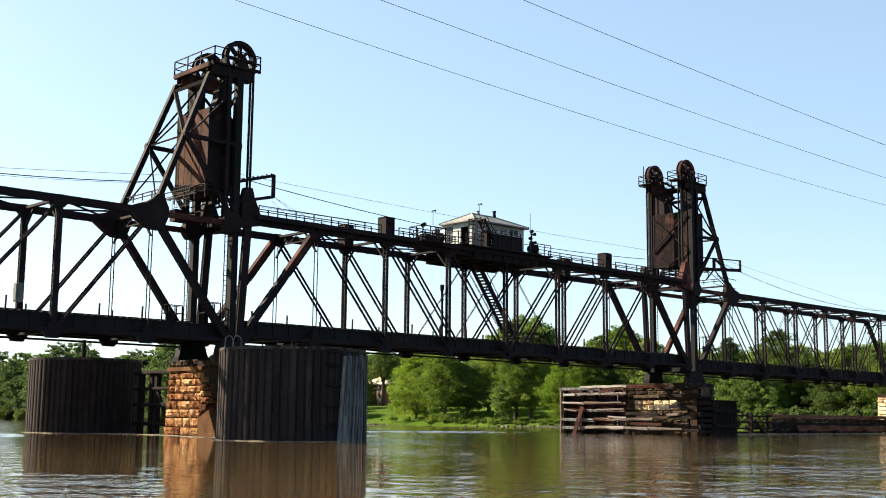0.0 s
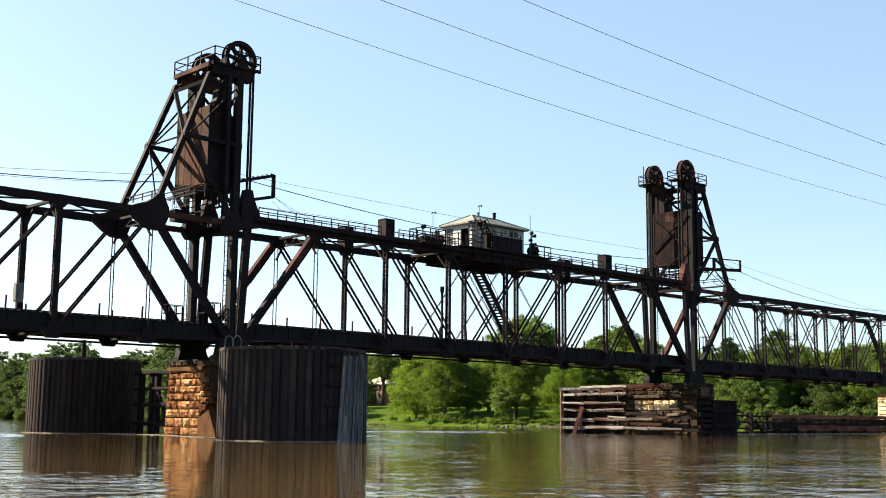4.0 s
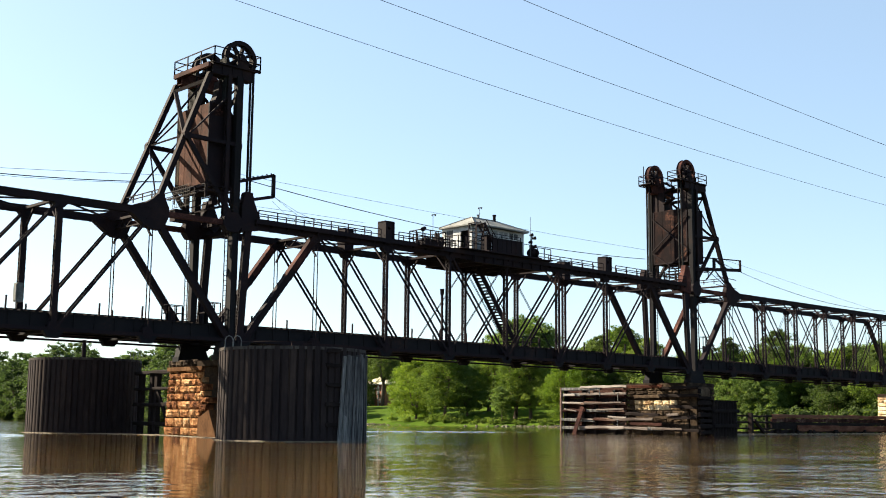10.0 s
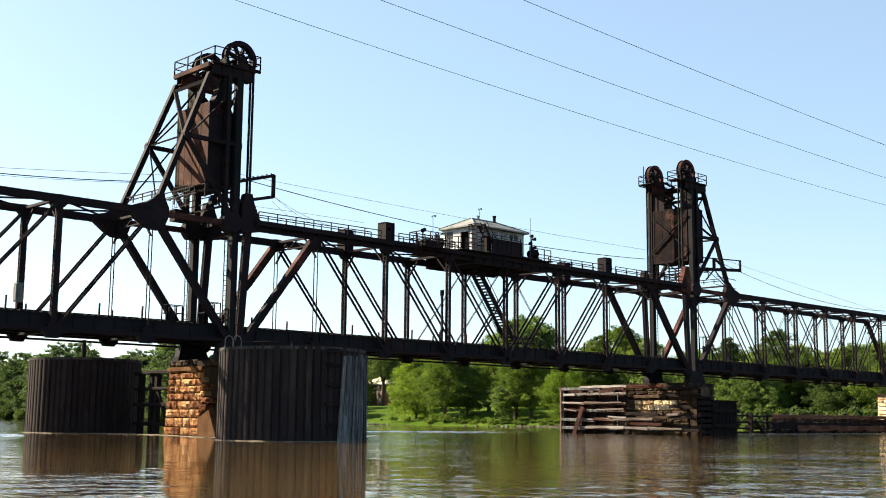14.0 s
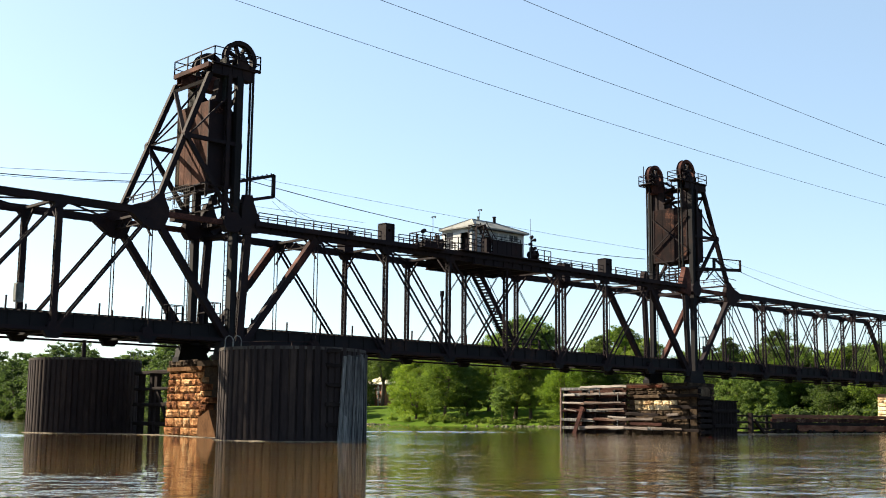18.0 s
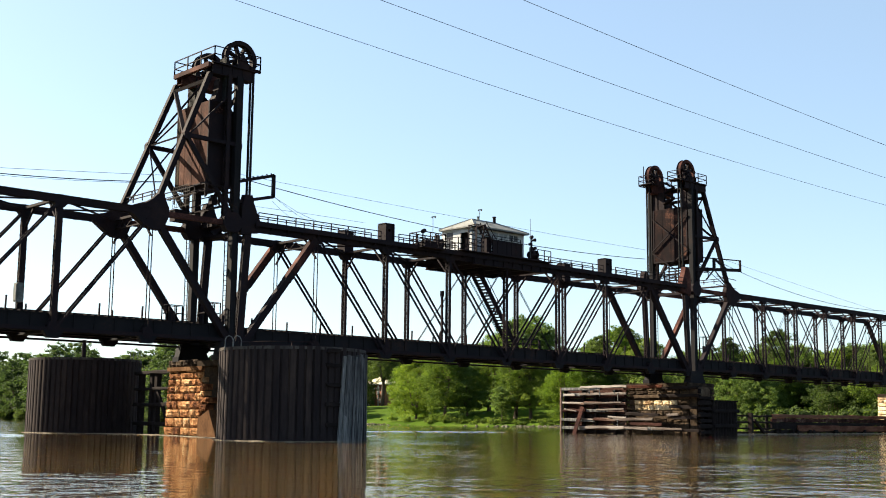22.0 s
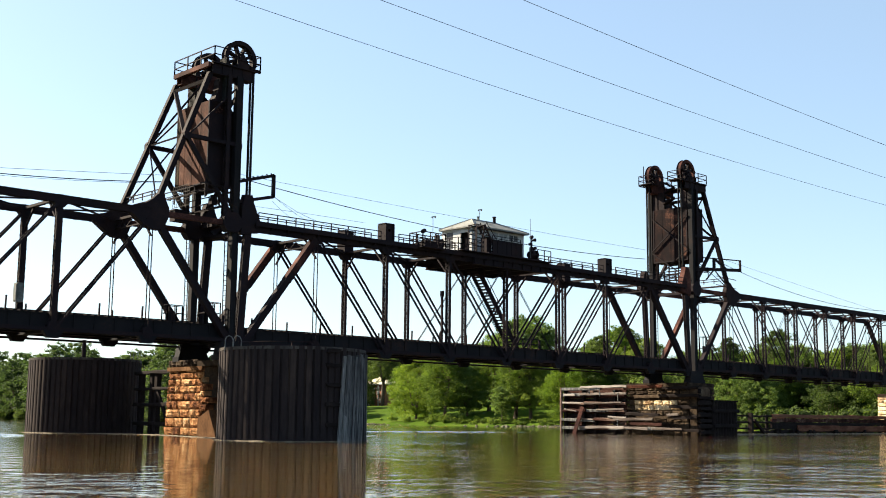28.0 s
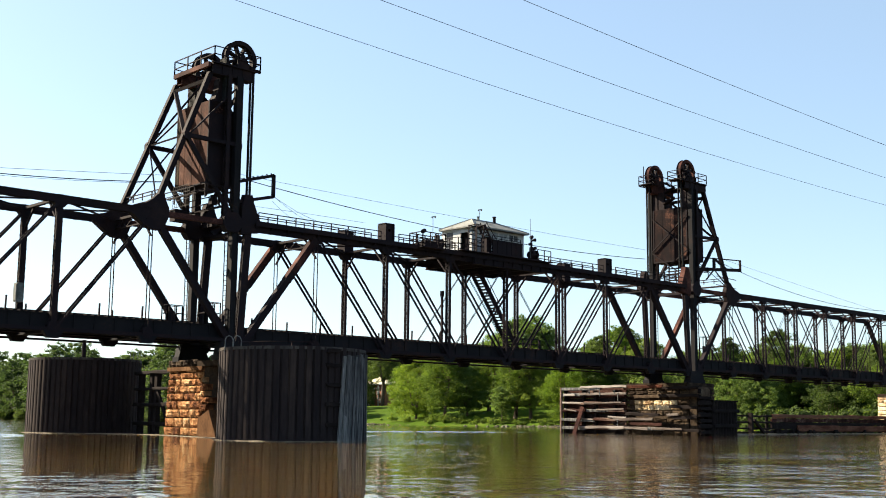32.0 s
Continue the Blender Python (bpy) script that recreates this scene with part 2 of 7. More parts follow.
class Geo:
    """Collects vertices and faces; with mirror, everything is mirrored about that x."""

    def __init__(self, mirror=0.0):
        self.v, self.f, self.mirror = [], [], mirror

    def add(self, verts, faces):
        k = len(self.v)
        if self.mirror:
            self.v += [(2 * self.mirror - x, y, z) for x, y, z in verts]
            self.f += [tuple(k + i for i in reversed(f)) for f in faces]
        else:
            self.v += [tuple(p) for p in verts]
            self.f += [tuple(k + i for i in f) for f in faces]
        return self

    def box(self, a, b):
        (x0, y0, z0), (x1, y1, z1) = a, b
        return self.add([(x0, y0, z0), (x1, y0, z0), (x1, y1, z0), (x0, y1, z0), (x0, y0, z1), (x1, y0, z1), (x1, y1, z1), (x0, y1, z1)],
                        [(0, 3, 2, 1), (4, 5, 6, 7), (0, 1, 5, 4), (1, 2, 6, 5), (2, 3, 7, 6), (3, 0, 4, 7)])

    def beam(self, p, q, w, h, side=(0, 1, 0), shift=(0, 0)):
        """A bar from p to q, w wide along side and h deep across it."""
        p, q = Vector(p), Vector(q)
        t = (q - p).normalized()
        s = Vector(side)
        s = (s - t * s.dot(t)).normalized()
        n = t.cross(s)
        p, q = (e + s * shift[0] + n * shift[1] for e in (p, q))
        c = [e + s * (i * w / 2) + n * (j * h / 2) for e in (p, q) for i, j in ((-1, -1), (1, -1), (1, 1), (-1, 1))]
        return self.add(c, [(0, 3, 2, 1), (4, 5, 6, 7), (0, 1, 5, 4), (1, 2, 6, 5), (2, 3, 7, 6), (3, 0, 4, 7)])

    def timber(self, p, q, w, h, side=(0, 1, 0), seed=0, wear=0.05):
        """A hewn beam: its faces wander, its edges are worn, its ends are ragged."""
        rw = random.Random(seed)
        p, q = Vector(p), Vector(q)
        t = (q - p).normalized()
        s = Vector(side)
        s = (s - t * s.dot(t)).normalized()
        n = t.cross(s)
        k = max(2, min(9, int((q - p).length / 0.8)))
        v, f = [], []
        for i in range(k + 1):
            c = p + (q - p) * (i / k)
            o = s * rw.uniform(-wear, wear) * 0.6 + n * rw.uniform(-wear, wear) * 0.6
            for a, b in ((-1, -0.7), (-0.7, -1), (0.7, -1), (1, -0.7), (1, 0.7), (0.7, 1), (-0.7, 1), (-1, 0.7)):
                e = t * rw.uniform(-0.12, 0.12) if i in (0, k) else Vector((0, 0, 0))
                v.append(c + o + e + s * (a * w / 2 + rw.uniform(-wear, wear) * 0.4) + n * (b * h / 2 + rw.uniform(-wear, wear) * 0.5))
        for i in range(k):
            f += [(i * 8 + j, i * 8 + (j + 1) % 8, (i + 1) * 8 + (j + 1) % 8, (i + 1) * 8 + j) for j in range(8)]
        f += [tuple(reversed(range(8))), tuple(range(k * 8, k * 8 + 8))]
        return self.add(v, f)

    def rod(self, p, q, r, n=6, r2=None):
        return self.tube([p, q], [r, r if r2 is None else r2], n)

    def tube(self, pts, r, n=6):
        pts = [Vector(a) for a in pts]
        rs = r if isinstance(r, (list, tuple)) else [r] * len(pts)
        v, f = [], []
        for i, a in enumerate(pts):
            t = (pts[min(i + 1, len(pts) - 1)] - pts[max(i - 1, 0)]).normalized()
            s = t.cross(Vector((0, 0, 1)) if abs(t.z) < 0.9 else Vector((0, 1, 0))).normalized()
            u = s.cross(t)
            v += [a + (s * math.cos(k * 2 * math.pi / n) + u * math.sin(k * 2 * math.pi / n)) * rs[i] for k in range(n)]
        for i in range(len(pts) - 1):
            f += [(i * n + k, i * n + (k + 1) % n, (i + 1) * n + (k + 1) % n, (i + 1) * n + k) for k in range(n)]
        f += [tuple(reversed(range(n))), tuple(range((len(pts) - 1) * n, len(pts) * n))]
        return self.add(v, f)

    def prism(self, poly, axis, lo, hi):
        """A flat outline given in the other two axes, thick from lo to hi along axis ('x', 'y' or 'z')."""
        def put(a, b, c):
            return {"x": (c, a, b), "y": (a, c, b), "z": (a, b, c)}[axis]
        n = len(poly)
        v = [put(a, b, lo) for a, b in poly] + [put(a, b, hi) for a, b in poly]
        return self.add(v, [tuple(reversed(range(n))), tuple(range(n, 2 * n))] + [(i, (i + 1) % n, n + (i + 1) % n, n + i) for i in range(n)])

    def channel_pair(self, p, q, w, d, t=0.03, pitch=0.45, bar=0.07, both=True):
        """A latticed member in a truss plane: two channels facing each other across the plane, with zigzag lacing between them."""
        p, q = Vector(p), Vector(q)
        for s in (-1, 1):
            self.beam(p, q, t, w, shift=(s * d / 2, 0))
            for e in (-1, 1):
                self.beam(p, q, 0.08, t, shift=(s * (d / 2 - 0.04), e * w / 2))
        length = (q - p).length
        k = max(2, round(length / pitch))
        t3 = (q - p) / k
        y = Vector((0, 1, 0))
        n = t3.normalized().cross(y)
        for e in ((-1, 1) if both else (-1,)):
            for i in range(k):
                a, b = p + t3 * i, p + t3 * (i + 1)
                s = 1 if i % 2 else -1
                o = n * (e * (w / 2 + 0.02))
                self.beam(a + y * (s * d / 2) + o, b - y * (s * d / 2) + o, bar, 0.015, side=n.cross(b - a))
        return self

    def eyebars(self, p, q, h, gap, t=0.035):
        for s in (-1, 1):
            self.beam(p, q, t, h, shift=(s * gap / 2, 0))
            for e in (p, q):
                c = Vector(e)
                self.rod(c + Vector((0, s * gap / 2 - 0.03, 0)), c + Vector((0, s * gap / 2 + 0.03, 0)), h * 0.8, 10)
        return self


def mesh_of(name, geo, mat, origin=(0, 0, 0), smooth=False):
    me = bpy.data.meshes.new(name)
    o = Vector(origin)
    me.from_pydata([(x - o.x, y - o.y, z - o.z) for x, y, z in geo.v], [], geo.f)
    me.materials.append(mat)
    if smooth:
        me.shade_smooth()
    return me


def thing(name, at, label, category, group="", kind=""):
    ob = new(name)
    ob.location = at
    ob["base"] = tuple(at)
    return tagged(ob, label, category, group, kind)


def part(name, geo, mat, parent, label="", smooth=False):
    """One mesh of a thing; its geometry is given in the place's own coordinates."""
    base = tuple(parent["base"])
    ob = new(name, mesh_of(name, geo, mat, base, smooth))
    ob.parent = parent
    ob["base"] = base
    if label:
        tagged(ob, label)
    return ob


def piece(name, me, parent, m):
    """A small part that shares its mesh with others; m is its pose in its parent's space."""
    ob = new(name, me)
    ob.parent = parent
    ob.matrix_basis = m
    return ob


# ---------------------------------------------------------------- ground and water
def river_bed():
    """One sheet: near bank, river bed, far bank, and the land beyond to the horizon."""
    xs = [-2500, -800, -200, -60, -25, -10, -4, 0.5, 3, 8, 60, 120, 180, 190, 193.5, 195, 196.5, 199, 204, 212, 222, 240, 280, 380, 700, 1400, 2800]
    zs = [9, 6, 4, 2.5, 1.4, 0.6, 0.15, 0.05, -1.0, -3, -4, -4, -3, -1.2, -0.4, 0.25, 0.8, 1.2, 2.2, 3.6, 4.8, 5.4, 6.5, 8, 10, 12, 14]
    ys = [-2500, -900, -400, -150, -60, -20] + [i * 12.0 for i in range(0, 40)] + [520, 640, 800, 1200, 2800]
    v, f = [], []
    for y in ys:
        for x, z in zip(xs, zs):
            wob = 2.5 * noise.noise((0.02 * y, 3.3, 0)) if 150 < x < 300 else 0
            dz = 0.5 * noise.noise((x * 0.05, y * 0.05, 1.0)) if x > 197 else 0
            v.append((x + wob, y, z + dz))
    w = len(xs)
    for j in range(len(ys) - 1):
        for i in range(w - 1):
            f.append((j * w + i, j * w + i + 1, (j + 1) * w + i + 1, (j + 1) * w + i))
    g = Geo()
    g.add(v, f)
    ob = new("ground", mesh_of("ground", g, GRASS, smooth=True))
    tagged(ob, "grassy river banks with mown lawn above the water", "ground", kind="structure")


river_bed()
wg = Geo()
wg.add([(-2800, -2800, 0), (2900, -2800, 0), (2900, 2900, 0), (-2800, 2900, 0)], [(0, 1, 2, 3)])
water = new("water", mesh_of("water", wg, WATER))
tagged(water, "muddy brown river water with small wind ripples", "water", kind="structure")


# ---------------------------------------------------------------- the bridge
Z_BOT, Z_TOP = 7.0, 15.93    # chord centres of the fixed spans


def gusset(g, x, z, y, w, h, t=0.5):
    """A many-cornered joint plate on both faces of a joint."""
    poly = [(x - w, z - h * 0.4), (x - w * 0.55, z - h), (x + w * 0.55, z - h), (x + w, z - h * 0.4), (x + w, z + h * 0.4), (x + w * 0.5, z + h),
            (x - w * 0.5, z + h), (x - w, z + h * 0.4)]
    g.prism(poly, "y", y - t / 2, y + t / 2)


def rail_set(parent, mirror, p, q, height=0.95, step=1.8, r=0.022, bars=(0.5, 1.0), name="handrail"):
    """A pipe handrail from p to q along a deck edge: a top bar that carries its posts and lower bars."""
    p, q = Vector(p), Vector(q)
    k = max(1, round((q - p).length / step))
    up = Vector((0, 0, height))
    g = Geo(mirror)
    g.beam(p + up * bars[-1], q + up * bars[-1], r * 2, r * 2, side=(0, 0, 1))
    top = part(name, g, STEEL, parent)
    for b in bars[:-1]:
        g = Geo(mirror)
        g.beam(p + up * b, q + up * b, r * 2, r * 2, side=(0, 0, 1))
        part("rail_bar", g, STEEL, top)
    for i in range(k + 1):
        g = Geo(mirror)
        a = p + (q - p) * (i / k)
        g.beam(a, a + up, r * 2.2, r * 2.2)
        part("rail_post", g, STEEL, top)


def ladder(g, x, y, z0, z1, along="y", w=0.42):
    d = Vector((0, w / 2, 0)) if along == "y" else Vector((w / 2, 0, 0))
    a, b = Vector((x, y, z0)), Vector((x, y, z1))
    for s in (-1, 1):
        g.beam(a + d * s, b + d * s, 0.07, 0.05)
    k = int((z1 - z0) / 0.36)
    for i in range(1, k):
        c = a + (b - a) * (i / k)
        g.rod(c - d, c + d, 0.022, 5)


def floor_system(root, xs, zb, mirror, z_tie):
    """Floor beams, stringers, sleepers, rails and the walkway posts of one span."""
    for x in xs:
        g = Geo(mirror)
        g.box((x - 0.16, NEAR - 0.1, zb + 0.0), (x + 0.16, FAR + 0.1, zb + 0.85))
        g.box((x - 0.28, NEAR - 0.1, zb - 0.03), (x + 0.28, FAR + 0.1, zb + 0.03))
        for y in (NEAR, FAR):
            g.prism([(x - 0.75, zb + 0.1), (x - 0.4, zb - 0.42), (x + 0.4, zb - 0.42), (x + 0.75, zb + 0.1)], "y", y - 0.22, y + 0.22)
        part("floor_beam", g, DECK_STEEL, root)
    x0, x1 = min(xs), max(xs)
    for y in (NEAR + 1.75, FAR - 1.75):
        g = Geo(mirror)
        g.box((x0, y - 0.02, zb + 0.1), (x1, y + 0.02, z_tie - 0.25))
        for z in (zb + 0.1, z_tie - 0.28):
            g.box((x0, y - 0.18, z), (x1, y + 0.18, z + 0.04))
        k = int((x1 - x0) / 1.2)
        for i in range(k):
            x = x0 + 0.6 + i * 1.2
            g.box((x - 0.03, y - 0.14, zb + 0.14), (x + 0.03, y + 0.14, z_tie - 0.28))
        part("stringer", g, DECK_STEEL, root)
    # outer walkway girder that hides the stringers from the side
    g = Geo(mirror)
    y = NEAR + 0.35
    g.box((x0, y - 0.02, zb + 0.05), (x1, y + 0.02, z_tie - 0.1))
    for z in (zb + 0.05, z_tie - 0.12):
        g.box((x0, y - 0.12, z), (x1, y + 0.12, z + 0.04))
    k = int((x1 - x0) / 1.5)
    for i in range(1, k):
        x = x0 + i * (x1 - x0) / k
        g.box((x - 0.04, y - 0.1, zb + 0.09), (x + 0.04, y + 0.02, z_tie - 0.12))
    part("walkway_girder", g, DECK_STEEL, root)
    g = Geo(mirror)
    k = int((x1 - x0) / 0.52)
    for i in range(k):
        x = x0 + 0.3 + i * 0.52
        e = 0.12 * noise.noise((x, 7.0, zb))
        g.box((x - 0.12, NEAR + 0.45 + e, z_tie - 0.22), (x + 0.12, FAR - 0.45 + e, z_tie + 0.02 * (i % 3)))
    tagged(part("sleepers", g, TIE_WOOD, root, "dark creosoted timber sleepers"), kind="stuff")
    for y in (MID - 0.72, MID + 0.72):
        g = Geo(mirror)
        g.box((x0, y - 0.035, z_tie + 0.04), (x1, y + 0.035, z_tie + 0.2))
        part("running_rail", g, STEEL, root)
    k = int((x1 - x0) / 3.3)
    for i in range(k):
        x = x0 + 1.2 + i * 3.3
        h = 0.85 + 0.35 * noise.noise((x, 2.0, 5.0))
        g = Geo(mirror)
        g.beam((x, NEAR + 0.55, z_tie - 0.25), (x + 0.02, NEAR + 0.55, z_tie + h), 0.1, 0.1)
        part("walkway_post", g, STEEL, root)
        if i % 2:
            g = Geo(mirror)
            g.beam((x, FAR - 0.55, z_tie - 0.25), (x, FAR - 0.55, z_tie + h), 0.1, 0.1)
            part("walkway_post", g, STEEL, root)
    g = Geo(mirror)
    g.rod((x0, FAR + 0.05, zb - 0.17), (x1, FAR + 0.05, zb - 0.17), 0.08, 8)
    part("conduit", g, DECK_STEEL, root)
    # bottom laterals
    for a, b in zip(xs, xs[1:]):
        for ya, yb in ((NEAR, FAR), (FAR, NEAR)):
            g = Geo(mirror)
            g.beam((a, ya, zb + 0.25), (b, yb, zb + 0.25), 0.12, 0.1, side=(0, 0, 1))
            part("bottom_lateral", g, DECK_STEEL, root)


def top_bracing(root, xs, z, mirror, mat, sway=True):
    for x in xs:
        g = Geo(mirror)
        g.beam((x, NEAR, z + 0.05), (x, FAR, z + 0.05), 0.3, 0.18, side=(1, 0, 0))
        part("top_strut", g, mat, root)
        if sway:
            for y0, y1 in ((NEAR, NEAR + 1.5), (FAR, FAR - 1.5)):
                g = Geo(mirror)
                g.beam((x, y0, z - 1.7), (x, y1, z - 0.05), 0.14, 0.12, side=(1, 0, 0))
                part("knee_brace", g, mat, root)
            if x not in (xs[0], xs[-1]):
                continue
            g = Geo(mirror)
            k = 6
            for i in range(k):
                ya, yb = NEAR + (FAR - NEAR) * i / k, NEAR + (FAR - NEAR) * (i + 1) / k
                za, zb = (z - 0.1, z - 0.62) if i % 2 else (z - 0.62, z - 0.1)
                g.beam((x, ya, za), (x, yb, zb), 0.07, 0.05, side=(1, 0, 0))
            g.beam((x, NEAR, z - 0.65), (x, FAR, z - 0.65), 0.16, 0.1, side=(1, 0, 0))
            part("sway_brace", g, mat, root)
    for a, b in zip(xs, xs[1:]):
        for ya, yb in ((NEAR, FAR), (FAR, NEAR)):
            g = Geo(mirror)
            g.beam((a, ya, z), (b, yb, z), 0.12, 0.1, side=(0, 0, 1))
            part("top_lateral", g, mat, root)


def approach_span(mirror, label):
    """A fixed through truss: inclined end posts, latticed posts, paired eyebar diagonals."""
    end = 48.0
    bot = [end, 41.2, 34.25, 26.9, 19.5, 12.1, 4.7, -2.7, -9.6]
    top = bot[1:-1]
    base = (2 * mirror - bot[4] if mirror else bot[4], MID, 6.5)
    root = thing("approach_span", base, label, "railway bridge", group="bridge spans")
    for y in (NEAR, FAR):
        g = Geo(mirror)
        a, b = (top[0], y, Z_TOP), (top[-1], y, Z_TOP)
        g.box((top[-1], y - 0.22, Z_TOP - 0.24), (top[0], y - 0.19, Z_TOP + 0.24))
        g.box((top[-1], y + 0.19, Z_TOP - 0.24), (top[0], y + 0.22, Z_TOP + 0.24))
        g.box((top[-1], y - 0.28, Z_TOP + 0.24), (top[0], y + 0.28, Z_TOP + 0.27))
        k = int((top[0] - top[-1]) / 0.6)
        for i in range(k):
            x = top[-1] + i * 0.6
            s = 1 if i % 2 else -1
            g.beam((x, y - 0.2 * s, Z_TOP - 0.25), (x + 0.6, y + 0.2 * s, Z_TOP - 0.25), 0.07, 0.015, side=(0, 1, 0))
        part("top_chord", g, STEEL, root)
        # lighter strut from the first joint to the tower
        g = Geo(mirror)
        g.box((top[0], y - 0.18, Z_TOP - 0.2), (end, y + 0.18, Z_TOP + 0.2))
        part("portal_strut", g, STEEL_RED, root, "rust-red riveted strut")
        g = Geo(mirror)
        for p, q in zip(bot, bot[1:]):
            g.eyebars((p, y, Z_BOT + 0.12), (q, y, Z_BOT + 0.12), 0.26, 0.3)
        part("bottom_chord", g, STEEL, root)
        for p, q in (((bot[0], y, Z_BOT), (top[0], y, Z_TOP)), ((bot[-1], y, Z_BOT), (top[-1], y, Z_TOP))):
            g = Geo(mirror)
            g.beam(p, q, 0.40, 0.42)
            for s in (-1, 1):
                g.beam(p, q, 0.48, 0.04, shift=(0, s * 0.22))
            part("end_post", g, STEEL_RED if y == FAR and mirror and p[0] == end else STEEL, root)
        for x in (top[0], top[-1]):
            g = Geo(mirror)
            g.eyebars((x, y, Z_BOT), (x, y, Z_TOP), 0.075, 0.44)
            part("hanger", g, STEEL, root)
        for x in top[1:-1]:
            g = Geo(mirror)
            w, d = (0.22, 0.46) if mirror else (0.40, 0.32)
            g.channel_pair((x, y, Z_BOT), (x, y, Z_TOP - 0.2), w, d, pitch=0.34, bar=0.06)
            part("post", g, STEEL, root)
        mid = len(top) // 2
        for i in range(len(top) - 1):
            a, b = (top[i], top[i + 1]) if i < mid else (top[i + 1], top[i])
            g = Geo(mirror)
            g.eyebars((a, y, Z_TOP - 0.1), (b, y, Z_BOT), 0.17, 0.48)
            part("diagonal", g, STEEL, root)
            if i in (mid - 1, mid):
                g = Geo(mirror)
                g.eyebars((b, y, Z_TOP - 0.1), (a, y, Z_BOT), 0.05, 0.2)
                part("counter_tie", g, STEEL, root)
        g = Geo(mirror)
        # large plate that spreads from the raking tower leg to the end post
        g.prism([(39.5, 15.66), (40.4, 15.0), (40.95, 14.72), (41.7, 14.66), (42.22, 15.12), (42.46, 15.8), (42.44, 16.35), (42.15, 16.95), (41.98, 17.3), (41.48, 17.28), (41.15, 16.92), (40.6, 16.55), (39.5, 16.2)],
                "y", y - 0.25, y + 0.25)
        for bx, bz in ((40.2, 15.95), (40.7, 15.4), (40.7, 16.3), (41.4, 15.1), (41.5, 16.9), (42.0, 15.5), (42.1, 16.4)):
            for s in (-1, 1):
                g.rod((bx, y + s * 0.24, bz), (bx, y + s * 0.29, bz), 0.07, 7)
        part("joint_plate", g, STEEL, root)
        for x in top[1:]:
            g = Geo(mirror)
            gusset(g, x, Z_TOP - 0.12, y, 0.5, 0.42, 0.46)
            part("joint_plate", g, STEEL, root)
        for x in bot:
            g = Geo(mirror)
            gusset(g, x, Z_BOT + 0.25, y, 0.4, 0.4, 0.46)
            part("joint_plate", g, STEEL, root)
    floor_system(root, bot, Z_BOT - 0.05, mirror, 8.3)
    top_bracing(root, top, Z_TOP, mirror, STEEL)
    return root


approach_span(0.0, "dark rusted steel through-truss approach span on stone piers")
approach_span(SPAN_MIRROR, "dark rusted steel truss approach span toward the wooded bank")

# the lift span, drawn in its lowered place
LZ_BOT, LZ_TOP = 6.85, 15.78
LX = [49.2, 55.98, 63.33, 70.68, 78.03, 85.38, 92.73, 100.08, 106.86]


